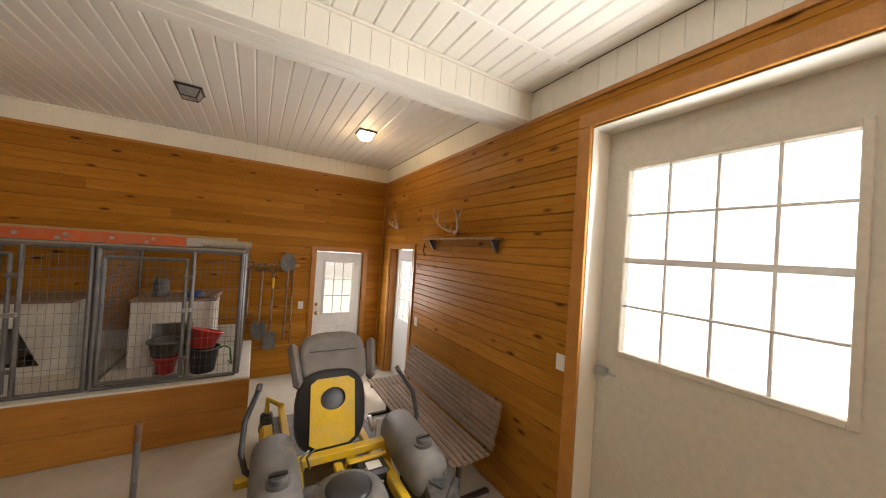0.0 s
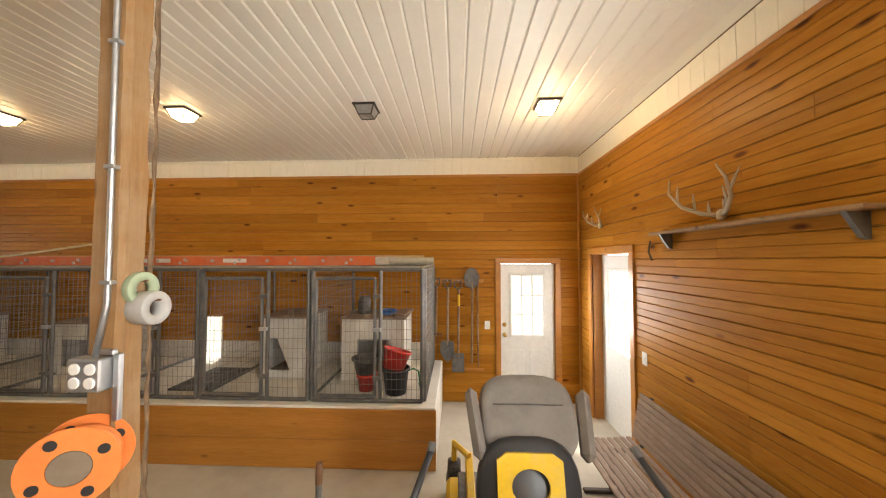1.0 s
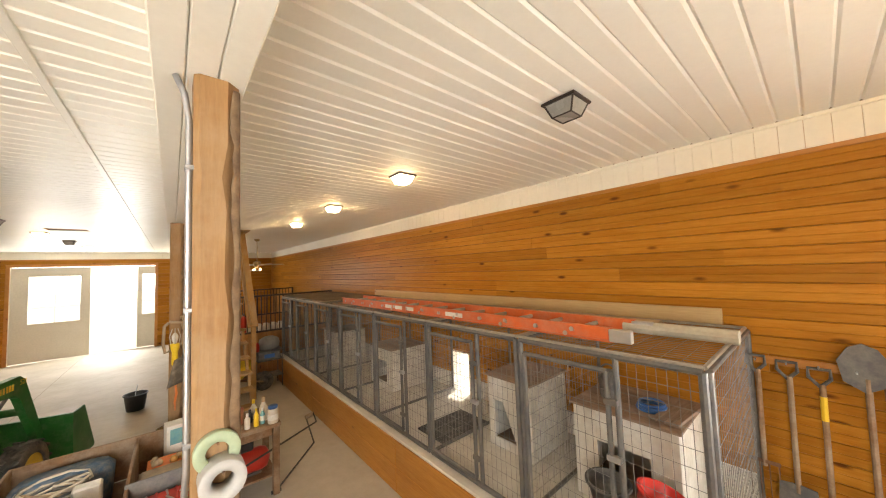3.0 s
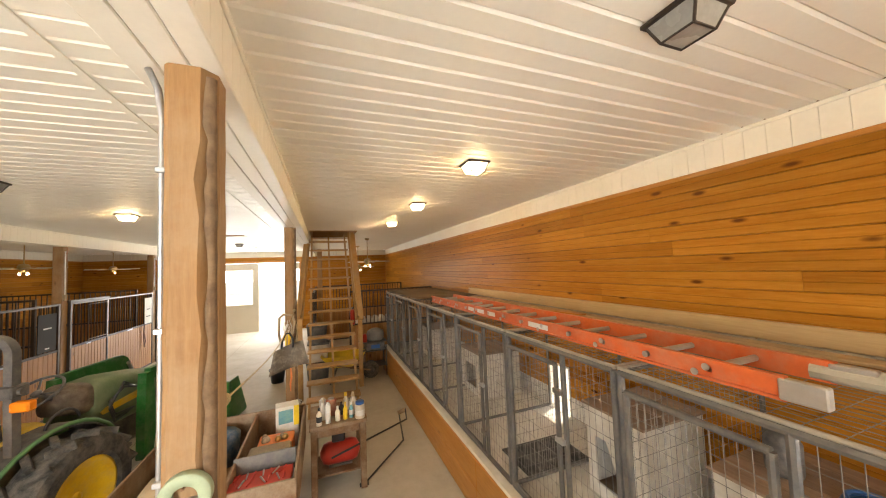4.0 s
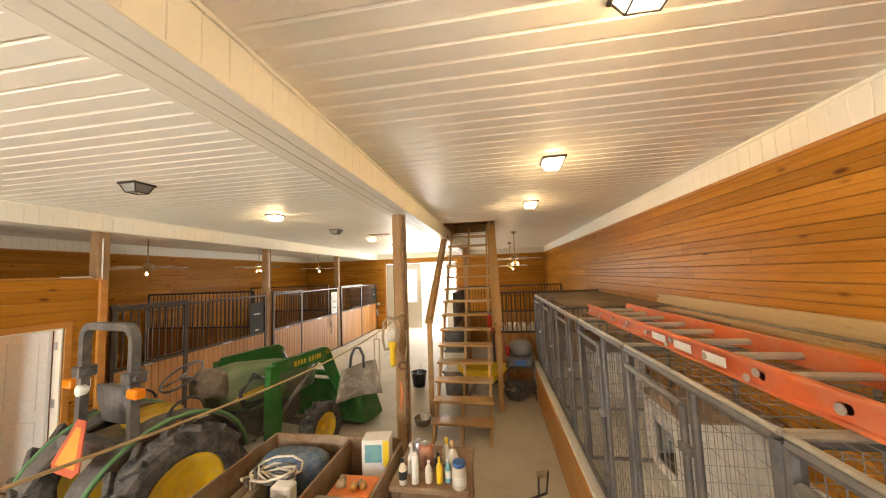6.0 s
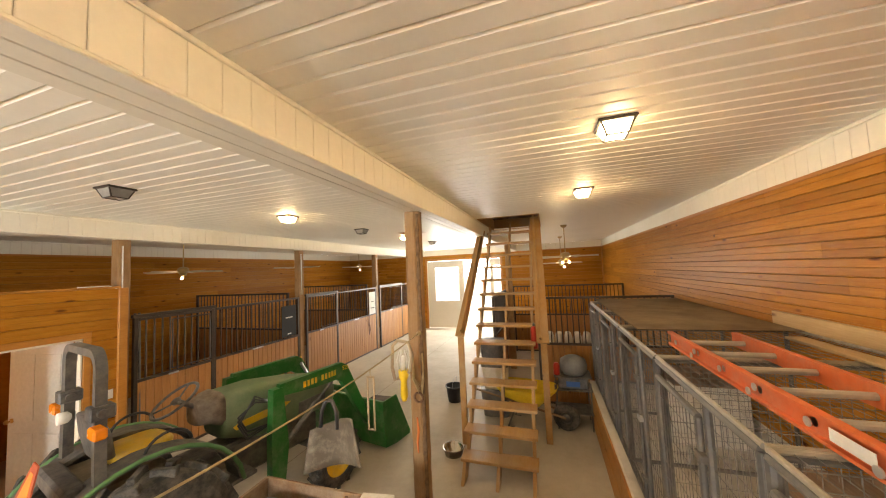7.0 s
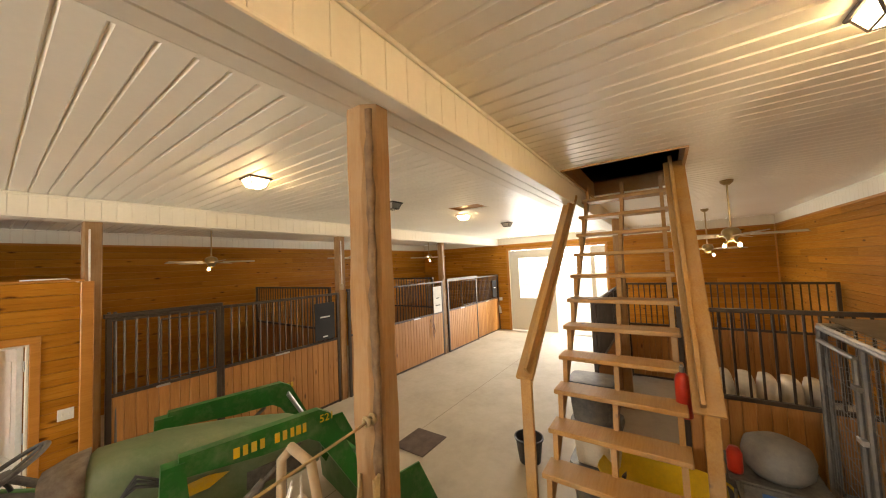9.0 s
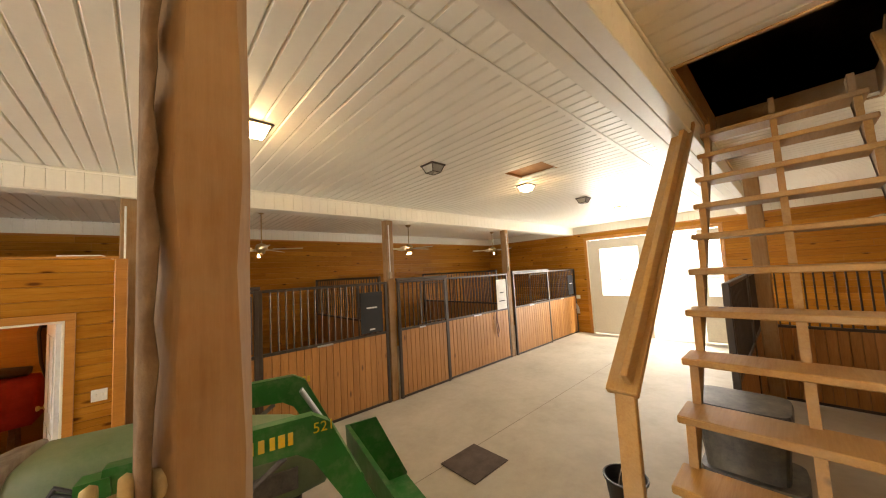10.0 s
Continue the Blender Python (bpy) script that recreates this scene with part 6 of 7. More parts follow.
o.matrix_world = pose(-1.9, 6.0, KZ1 + 0.06, 0, 0, 12)
pl = B()
cyl(pl, (-0.35, 0, 0.045), (0.3, 0, 0.045), 0.045, seg=12)
o = tagged(link("rolled_sheet", pl, surface("dirty_canvas", (0.46, 0.42, 0.33), (0.36, 0.32, 0.24), 0.85, big=4, fine=40, bump=0.2)), "rolled dirty canvas lying on the kennel roof", "roll")
o.matrix_world = pose(0.35, 5.62, KZ1 + 0.034)

# ---------------------------------------------------------------- in the kennels


def bucket(at, r0, r1, h, material, label, tilt=(0, 0, 0), handle=True):
    t = thing("bucket", at, label, "bucket", "buckets")
    t.matrix_world = pose(at[0], at[1], at[2], *tilt)
    bm = B()
    lathe(bm, [(r0, 0), (r1, h), (r1 + 0.012, h), (r1 + 0.012, h - 0.02), (r1 + 0.004, h - 0.02)], 24)
    for f in [f for f in bm.faces if len(f.verts) > 8]:
        if f.calc_center_median().z > h * 0.5:
            bmesh.ops.delete(bm, geom=[f], context="FACES_ONLY")
            break
    bm.faces.ensure_lookup_table()
    inner = B()
    part("shell", bm, material, t, "", True)
    lathe(inner, [(r0 - 0.006, 0.006), (r1 - 0.005, h)], 24)
    for f in [f for f in inner.faces if len(f.verts) > 8 and f.calc_center_median().z > h * 0.5]:
        bmesh.ops.delete(inner, geom=[f], context="FACES_ONLY")
    part("inside", inner, material, t, "", True)
    if handle:
        bm = B()
        tube(bm, [(r1 * math.cos(a), 0.02 * math.sin(a), h - 0.02 + r1 * 1.05 * math.sin(a)) for a in [math.pi * k / 12 for k in range(13)]], 0.004, 6)
        part("handle", bm, galv, t)
    return t


bucket((0.27, 5.27, 0.577), 0.11, 0.14, 0.26, black_plastic, "black plastic bucket on the kennel floor", (0, 0, 0), False)
bucket((0.24, 5.26, 0.83), 0.115, 0.145, 0.2, red_plastic, "red plastic bucket set on the black bucket", (-10, 14, 0), False)
bucket((-0.06, 5.33, 0.577), 0.08, 0.1, 0.17, red_plastic, "small red bucket on the kennel floor", (0, 0, 0), False)
bucket((-0.08, 5.35, 0.75), 0.1, 0.14, 0.17, machine_black, "dark feed tub set on a red bucket", (0, 0, 0), False)
JG = thing("drink_jug", (-0.24, 5.85, 1.312), "dark insulated jug standing on the dog house", "jug")
bm = B()
lathe(bm, [(0.075, 0), (0.08, 0.02), (0.08, 0.17), (0.06, 0.2), (0.045, 0.22)], 18)
part("body", bm, machine_black, JG, "", True)
bm = B()
tube(bm, arc((0, 0, 0.2), 0.07, 0, 180, 10), 0.008, 6)
part("handle", bm, machine_grey, JG)
bm = B()
for k in range(3):
    ring_bar(bm, (0, 0, 0.012 + 0.018 * k), 0.1 - 0.008 * k, 0.01, 22, "xy", 6)
o = tagged(link("garden_hose_coil", bm, blue_plastic, True), "blue hose coiled on the dog house roof", "hose")
o.matrix_world = pose(0.08, 5.82, 1.312)
for k in range(4):
    bm = B()
    box(bm, 0, 0.5, -0.02, 0.02, 0, 0.025, 0.003)
    o = tagged(link("wood_strip", bm, old_wood), "grey wood strip lying on the dog house", "wood strip", "wood strips")
    o.matrix_world = pose(0.15 + 0.045 * k, 5.62, 1.312, 0, 0, 82 + k)
bm = B()
tube(bm, [(0.40, 5.22, 0.82), (0.46, 5.24, 0.84), (0.51, 5.3, 0.79), (0.53, 5.34, 0.6), (0.49, 5.5, 0.585)], 0.009, 8)
tagged(link("green_hose", bm, surface("green_hose_rubber", (0.03, 0.22, 0.1), (0.02, 0.17, 0.08), 0.5), True), "short green hose hanging by the bucket", "hose")
# ---------------------------------------------------------------- tools on the north wall


def long_tool(x, z_top, z_bot, kind, label, blade, handle_mat=None, dgrip=True, band=False):
    t = thing(kind, (x, YN - 0.045, 0), label, kind.replace("_", " "), "hand tools on the wall")
    head_up = blade == "up"
    bm = B()
    cyl(bm, (0, 0, z_bot + (0 if head_up else 0.2)), (0.01, 0, z_top - (0.2 if head_up else 0)), 0.016, seg=8)
    part("shaft", bm, handle_mat or dark_wood, t)
    if band:
        bm = B()
        cyl(bm, (0.007, 0, z_top - 0.24), (0.009, 0, z_top - 0.08), 0.0175, seg=8)
        part("band", bm, yellow_plastic, t, "yellow band")
    bm = B()
    zc, s = (z_top - 0.13, 1) if head_up else (z_bot + 0.13, -1)
    if blade == "round":
        prism(bm, [(-0.02, zc + 0.13), (-0.09, zc + 0.12), (-0.10, zc - 0.02), (-0.05, zc - 0.12), (0, zc - 0.16), (0.05, zc - 0.12), (0.10, zc - 0.02), (0.09, zc + 0.12), (0.02, zc + 0.13)], -0.012, -0.004)
    elif blade == "spade":
        prism(bm, [(-0.08, zc + 0.12), (-0.085, zc - 0.14), (0.085, zc - 0.14), (0.08, zc + 0.12)], -0.012, -0.004)
    elif blade == "fork":
        for k in range(4):
            cyl(bm, (-0.075 + 0.05 * k, -0.008, zc + 0.1), (-0.075 + 0.05 * k, -0.008, zc - 0.16), 0.005, 0.003, seg=6)
        box(bm, -0.085, 0.085, -0.014, -0.002, zc + 0.09, zc + 0.115, 0.003)
    else:
        prism(bm, [(0.0, zc - 0.16), (-0.09, zc - 0.1), (-0.11, zc + 0.03), (-0.06, zc + 0.12), (0, zc + 0.15), (0.06, zc + 0.12), (0.11, zc + 0.03), (0.09, zc - 0.1)], -0.012, -0.004)
    part("head", bm, machine_grey if blade != "fork" else rust, t, "dull steel head")
    if dgrip:
        bm = B()
        zt = z_top if not head_up else z_bot
        tube(bm, [(0, 0, zt - 0.02), (-0.05, 0, zt + 0.04), (-0.05, 0, zt + 0.1), (0.05, 0, zt + 0.1), (0.05, 0, zt + 0.04), (0, 0, zt - 0.02)], 0.011, 8)
        part("grip", bm, machine_black, t)
    return t


long_tool(0.63, 1.62, 0.72, "garden_fork", "garden fork hanging on the pine wall", "fork")
long_tool(0.79, 1.60, 0.60, "shovel", "long-handled shovel with a worn shaft hanging on the wall", "round")
long_tool(0.94, 1.58, 0.44, "spade", "spade with a yellow-banded shaft hanging on the wall", "spade", None, True, True)
long_tool(1.13, 1.86, 0.55, "round_shovel", "round-point shovel hung blade up on the wall", "up", None, False)
bm = B()
box(bm, 0.55, 1.30, YN - 0.02, YN - 0.001, 1.66, 1.72, 0.004)
tagged(link("tool_rail", bm, pine_trim), "pine rail for hanging tools on the wall", "rail")
for k, x0 in enumerate((0.63, 0.79, 0.94, 1.10)):
    bm = B()
    tube(bm, [(x0, YN - 0.02, 1.69), (x0, YN - 0.06, 1.685), (x0, YN - 0.07, 1.7)], 0.005, 6)
    tagged(link("tool_hook", bm, galv), "bent steel hook on the tool rail", "hook", "tool hooks")
bm = B()
cyl(bm, (1.22, YN - 0.03, 0.5), (1.21, YN - 0.02, 1.75), 0.012, seg=8)
tagged(link("wooden_rod", bm, dark_wood), "thin wooden rod standing against the wall", "rod")
bm = B()
box(bm, 0.62, 1.3, YN - 0.012, YN - 0.001, 0.44, 0.47, 0.003)
tagged(link("lower_rail", bm, pine_trim), "thin pine strip on the wall below the tools", "rail")

# ---------------------------------------------------------------- antlers and shelf on the east wall
AS = thing("wall_shelf", (XE, 3.17, 2.19), "long narrow rough board shelf on brackets with antlers", "shelf")
bm = B()
box(bm, -0.12, -0.001, 0, 1.42, 0, 0.022, 0.005)
part("board", bm, rough_post, AS)
for yy in (0.08, 1.3):
    bm = B()
    prism(bm, [(-0.10, -0.002), (-0.001, -0.002), (-0.001, -0.12), (-0.03, -0.11)], yy - 0.012, yy + 0.012)
    part("bracket", bm, machine_grey, AS)


def antlers(y, z, size, label):
    t = thing("antlers", (XE - 0.03, y, z), label, "antlers", "mounted antlers")
    bm = B()
    lathe(bm, [(0.03, 0), (0.04, 0.015), (0.03, 0.03), (0.012, 0.035)], 14, Matrix.Rotation(-math.pi / 2, 4, "Y"))
    part("skull_plate", bm, bone, t, "", True)
    for s in (-1, 1):
        bm = B()
        main = [(-0.02, s * 0.02, 0.0), (-0.06, s * 0.10, 0.02), (-0.12, s * 0.20, 0.08), (-0.18, s * 0.24, 0.18), (-0.2, s * 0.20, 0.27)]
        tube(bm, [tuple(size * c for c in p) for p in main], [0.015, 0.014, 0.012, 0.009, 0.004], 8)
        for a, b in (((-0.08, s * 0.13, 0.04), (-0.10, s * 0.12, 0.16)), ((-0.14, s * 0.215, 0.11), (-0.11, s * 0.25, 0.24)), ((-0.04, s * 0.06, 0.01), (-0.05, s * 0.06, 0.09))):
            tube(bm, [tuple(size * c for c in a), tuple(size * (c + d) / 2 for c, d in zip(a, b)), tuple(size * c for c in b)], [0.01, 0.008, 0.003], 7)
        part("antler", bm, bone, t, "", True)


antlers(3.93, 2.27, 1.0, "pale branching deer antlers over the shelf")
antlers(5.63, 2.38, 0.75, "small deer antlers mounted over the end door")
SK = thing("bit_of_harness", (XE, 4.72, 2.1), "old leather strap hanging from a nail", "strap")
bm = B()
tube(bm, [(-0.02, 0, 0.05), (-0.025, 0.02, -0.05), (-0.02, -0.02, -0.12)], 0.008, 6)
part("strap", bm, surface("old_leather", (0.1, 0.06, 0.035), (0.07, 0.04, 0.02), 0.7), SK)

# ---------------------------------------------------------------- first post: conduit, outlets, tape, cord reel
PX, PY = -0.455, 3.105
bm = B()
tube(bm, [(PX + 0.0, PY - 0.09, 1.62), (PX + 0.03, PY - 0.081, 1.82), (PX + 0.03, PY - 0.081, 3.02), (PX + 0.03, PY - 0.095, 3.12), (PX + 0.03, PY - 0.12, 3.18)], 0.0105, 10)
CD = tagged(link("conduit_pipe", bm, galv, True), "bright steel conduit pipe clipped to the post", "pipe")
for z in (1.9, 2.35, 2.85):
    bm = B()
    box(bm, PX + 0.007, PX + 0.053, PY - 0.093, PY - 0.066, z - 0.008, z + 0.008, 0.002)
    c = part("pipe_clip", bm, galv, CD)
OB = thing("outlet_box", (PX + 0.01, PY - 0.071, 1.5), "grey steel box with four white outlets on the post", "outlet", "", -90)
bm = B()
box(bm, 0, 0.06, -0.075, 0.055, 0, 0.12, 0.006)
part("box", bm, galv, OB)
for yy in (-0.04, 0.02):
    for z in (0.035, 0.085):
        bm = B()
        lathe(bm, [(0.021, 0), (0.021, 0.004), (0.018, 0.006)], 14, Matrix.Translation((0.06, yy, z)) @ Matrix.Rotation(math.pi / 2, 4, "Y"))
        part("socket", bm, white_plastic, OB)
bm = B()
box(bm, 0.0, 0.02, 0.06, 0.085, -0.12, 0.13, 0.003)
box(bm, 0.0, 0.02, 0.0, 0.06, 0.125, 0.145, 0.003)
tagged(link("steel_bracket", bm, galv), "bent steel strap bracket beside the outlet box", "bracket").matrix_world = pose(PX + 0.012, PY - 0.071, 1.5, 0, 0, -90)
for dy, z, x1, mat_, lab in ((0.0, 1.87, 0.03, surface("green_tape", (0.35, 0.42, 0.28), (0.28, 0.34, 0.22), 0.6), "roll of pale green tape hung on the post"), (0.012, 1.79, 0.075, surface("grey_tape", (0.42, 0.41, 0.38), (0.34, 0.33, 0.31), 0.6), "roll of grey duct tape hung on the post")):
    bm = B()
    m = Matrix.Translation((0.0, 0, 0)) @ Matrix.Rotation(math.pi / 2, 4, "Y")
    n = 28
    prof = [(0.034, 0.0), (0.066, 0.0), (0.068, 0.003), (0.068, x1 - 0.003), (0.066, x1), (0.034, x1)]
    rings = [[bm.verts.new(m @ Vector((r * math.cos(2 * math.pi * k / n), r * math.sin(2 * math.pi * k / n), z_))) for k in range(n)] for r, z_ in prof]
    for i in range(len(rings)):
        a, b = rings[i], rings[(i + 1) % len(rings)]
        for k in range(n):
            bm.faces.new((a[k], a[(k + 1) % n], b[(k + 1) % n], b[k]))
    bmesh.ops.recalc_face_normals(bm, faces=bm.faces[:])
    o = tagged(link("tape_roll", bm, mat_, True), lab, "tape", "tape rolls")
    o.matrix_world = pose(PX + 0.067, PY + dy, z)
    bm = B()
    cyl(bm, (0, 0, 0.028), (x1 + 0.02, 0, 0.033), 0.004, seg=6)
    nl = tagged(link("nail", bm, rust), "rusty nail holding a tape roll", "nail", "nails")
    nl.matrix_world = pose(PX + 0.06, PY + dy, z)
CR = thing("cord_reel", (PX - 0.02, PY - 0.075, 1.27), "orange plastic cord reel hanging on the post", "cord reel", "", -62)
for xx in (0.02, 0.13):
    bm = B()
    n = 30
    m = Matrix.Rotation(math.pi / 2, 4, "Y")
    outer = [m @ Vector((0.135 * math.cos(2 * math.pi * k / n), 0.135 * math.sin(2 * math.pi * k / n), xx)) for k in range(n)]
    lathe(bm, [(0.06, xx), (0.06, xx + 0.006), (0.135, xx + 0.006), (0.137, xx + 0.003), (0.135, xx)], n, m)
    for f in [f for f in bm.faces if len(f.verts) > 8]:
        bmesh.ops.delete(bm, geom=[f], context="FACES_ONLY")
    bm.faces.ensure_lookup_table()
    fl = part("flange", bm, orange_plastic, CR)
    for k in range(4):
        a = 2 * math.pi * k / 4 + 0.5
        bm = B()
        cyl(bm, (xx + 0.0065, 0.1 * math.cos(a), 0.1 * math.sin(a)), (xx + 0.0075, 0.1 * math.cos(a), 0.1 * math.sin(a)), 0.018, seg=12)
        part("flange_hole", bm, black_plastic, fl)
bm = B()
for k in range(5):
    ring_bar(bm, (0.035 + 0.02 * k, 0, 0), 0.095, 0.011, 26, "yz", 6)
part("cord", bm, orange_plastic, CR, "orange cord wound on the reel", True)
bm = B()
lathe(bm, [(0.058, 0.02), (0.058, 0.136)], 24, Matrix.Rotation(math.pi / 2, 4, "Y"))
part("drum", bm, surface("inside_brown", (0.22, 0.17, 0.12), (0.16, 0.12, 0.08), 0.7), CR)
bm = B()
cyl(bm, (-0.01, 0, 0.0), (0.02, 0, 0.0), 0.02, seg=10)
part("hanger", bm, galv, CR)

# ---------------------------------------------------------------- rope between the posts, with a scoop hung on it
QX, QY = -4.525, 3.035
rp = []
for k in range(25):
    u = k / 24
    rp.append((PX - 0.07 + (QX + 0.07 - PX + 0.07) * u, PY + 0.05 - 0.07 * u, 2.07 - 0.12 * u - 0.13 * math.sin(math.pi * u)))
bm = B()
tube(bm, rp, 0.005, 6)
RP = tagged(link("tied_rope", bm, rope_mat, True), "thin hemp rope tied between two posts", "rope")
for k in (0, 24):
    p = rp[k]
    bm = B()
    for j in range(3):
        ring_bar(bm, (p[0] + (0.02 - 0.03 * j if k == 0 else -0.02 + 0.03 * j), p[1], p[2]), 0.014, 0.008, 12, "yz", 6)
    part("knot", bm, rope_mat, RP, "", True)
SC = thing("grain_scoop", (rp[15][0], rp[15][1] - 0.1, rp[15][2] + 0.012), "worn grey metal grain scoop hanging from the rope by its handle", "scoop")
bm = B()
tube(bm, [(0, 0.06, -0.17), (0.0, 0.07, -0.08), (0.0, 0.10, -0.02), (0.0, 0.14, -0.02), (0.0, 0.17, -0.08), (0.0, 0.17, -0.17)], 0.011, 8)
part("handle", bm, black_plastic, SC, "", True)
bm = B()
sec = []
for k in range(7):
    u = k / 6
    hw, hz = 0.14 + 0.05 * u, -0.15 - 0.25 * u - 0.0
    ring = [(0.06 * math.cos(math.pi * j / 8) * (1 - 0.6 * u) - 0.05, 0.13 + hw * (-1 + 2 * j / 8), hz + 0.09 * (j / 8 - 0.5)) for j in range(9)]
    ring = [(-0.07 * math.sin(math.pi * j / 8), p[1], p[2]) for j, p in enumerate(ring)]
    back = [(p[0] + 0.006, p[1], p[2]) for p in ring[::-1]]
    sec.append(ring + back)
loft(bm, sec)
part("pan", bm, surface("worn_galvanised_pan", (0.13, 0.105, 0.075), (0.085, 0.065, 0.045), 0.65, 0.2, big=5, fine=40, bump=0.1, dust=DUST, dust_amount=0.12), SC, "worn dented pan", True)

# ---------------------------------------------------------------- second post: cords, ring, yellow lamp, orange strap
CL = thing("trouble_lamp", (QX + 0.33, QY - 0.02, 1.66), "yellow hand lamp with a coiled cord hanging from the rope", "lamp")
bm = B()
lathe(bm, [(0.02, -0.28), (0.035, -0.24), (0.03, -0.1), (0.045, -0.06), (0.05, 0.0)], 14)
part("grip", bm, yellow_plastic, CL, "yellow plastic grip", True)
bm = B()
for k in range(6):
    a = 2 * math.pi * k / 6
    tube(bm, [(0.045 * math.cos(a), 0.045 * math.sin(a), 0), (0.06 * math.cos(a), 0.06 * math.sin(a), 0.09), (0.03 * math.cos(a), 0.03 * math.sin(a), 0.18)], 0.004, 5)
part("guard", bm, alu, CL)
bm = B()
lathe(bm, [(0.015, 0.0), (0.03, 0.05), (0.032, 0.09), (0.012, 0.13)], 12)
part("bulb", bm, label_white, CL, "", True)
bm = B()
tube(bm, [(0.0, -0.06, 0.26), (0.01, -0.10, 0.22), (0.01, -0.11, 0.02), (0.0, -0.09, -0.1), (0.0, -0.05, -0.08), (0.0, 0.07, 0.0), (0.0, 0.09, 0.15), (0.0, 0.06, 0.25), (0.0, -0.06, 0.27)], 0.016, 8)
part("cord", bm, tan_dirt, CL, "dusty coiled cord", True)
bm = B()
for k in range(4):
    tube(bm, [(QX + 0.075 + 0.012 * k, QY + 0.07 + 0.004 * k, 1.75), (QX + 0.10, QY + 0.085, 1.6 - 0.03 * k), (QX + 0.08, QY + 0.05, 1.42 - 0.04 * k), (QX + 0.09 + 0.01 * k, QY - 0.02, 1.5), (QX + 0.08, QY - 0.03, 1.72)], 0.007, 6)
tagged(link("hanging_rope_coil", bm, rope_mat, True), "tan rope coil hanging on the post", "rope")
bm = B()
ring_bar(bm, (QX + 0.09, QY + 0.02, 1.32), 0.045, 0.011, 20, "yz", 8)
tagged(link("hanging_ring", bm, rust, True), "rusty iron ring hanging on the post", "ring")
bm = B()
tube(bm, [(QX + 0.077, QY - 0.01, 1.12), (QX + 0.08, QY + 0.0, 0.99), (QX + 0.078, QY - 0.015, 0.88), (QX + 0.078, QY - 0.01, 0.78)], [0.008, 0.014, 0.012, 0.006], 8)
tagged(link("orange_strap", bm, orange_plastic, True), "orange strap nailed to the post", "strap")
LV = thing("steel_level", (rp[18][0], rp[18][1], rp[18][2] - 0.42), "pale steel frame tool hanging from the rope", "frame tool")
bm = B()
for q in ((-0.03, 0.03, 0.0, 0.012), (-0.03, 0.03, 0.36, 0.372)):
    box(bm, -0.006, 0.006, q[0], q[1], q[2], q[3], 0.002)
for yy in (-0.03, 0.018):
    box(bm, -0.006, 0.006, yy, yy + 0.012, 0.012, 0.36, 0.002)
part("frame", bm, tan_dirt, LV)
bm = B()
tube(bm, [(0, 0, 0.37), (0.006, 0, 0.4), (0, 0, 0.425)], 0.003, 5)
part("cord", bm, rope_mat, LV)

# ---------------------------------------------------------------- bottle table
before_bench = set(bpy.data.objects)
TB = thing("work_table", (-3.73, 3.68, 0), "low dark wooden work table, dusty top, shelf below", "table")
bm = B()
box(bm, -0.34, 0.32, -0.33, 0.33, 0.755, 0.80, 0.008)
part("tabletop", bm, dark_wood, TB)
for sx in (-0.29, 0.27):
    for sy in (-0.28, 0.28):
        bm = B()
        box(bm, sx - 0.035, sx + 0.035, sy - 0.035, sy + 0.035, -0.027, 0.754, 0.006)
        part("leg", bm, dark_wood, TB)
for sx in (-0.29, 0.27):
    bm = B()
    box(bm, sx - 0.015, sx + 0.015, -0.24, 0.24, 0.66, 0.754, 0.004)
    part("apron", bm, dark_wood, TB)
bm = B()
box(bm, -0.24, 0.22, -0.3, 0.3, 0.16, 0.185, 0.004)
part("shelf", bm, dark_wood, TB)


def bottle(x, y, r, h, body, cap, shape, label, lab_mat=None, base=0.801):
    t = thing("bottle" if shape != "jar" else "jar", (x, y, base), label, "bottle" if shape != "jar" else "jar", "things on the work table")
    bm = B()
    if shape == "jar":
        prof = [(r * 0.9, 0), (r, 0.01), (r, h * 0.78), (r * 0.86, h * 0.84)]
    elif shape == "can":
        prof = [(r, 0), (r, h * 0.86), (r * 0.7, h * 0.92)]
    elif shape == "spray":
        prof = [(r * 0.95, 0), (r, 0.015), (r, h * 0.5), (r * 0.55, h * 0.68), (r * 0.35, h * 0.78)]
    else:
        prof = [(r * 0.95, 0), (r, 0.012), (r, h * 0.62), (r * 0.45, h * 0.78), (r * 0.35, h * 0.84)]
    lathe(bm, prof, 16)
    bd = part("body", bm, body, t, "", True)
    bm = B()
    rc = r * (0.9 if shape == "jar" else 0.6 if shape == "can" else 0.42)
    lathe(bm, [(rc, prof[-1][1]), (rc, h * 0.985), (rc * 0.9, h)], 14)
    if shape == "spray":
        box(bm, -0.015, 0.05, -0.01, 0.01, h * 0.92, h, 0.003)
    part("cap", bm, cap, t, "", True)
    if lab_mat:
        bm = B()
        lathe(bm, [(r * 1.012, h * 0.2), (r * 1.012, h * 0.52)], 16)
        for f in [f for f in bm.faces if len(f.verts) > 8]:
            bmesh.ops.delete(bm, geom=[f], context="FACES_ONLY")
        lb_ = part("paper_label", bm, lab_mat, bd)


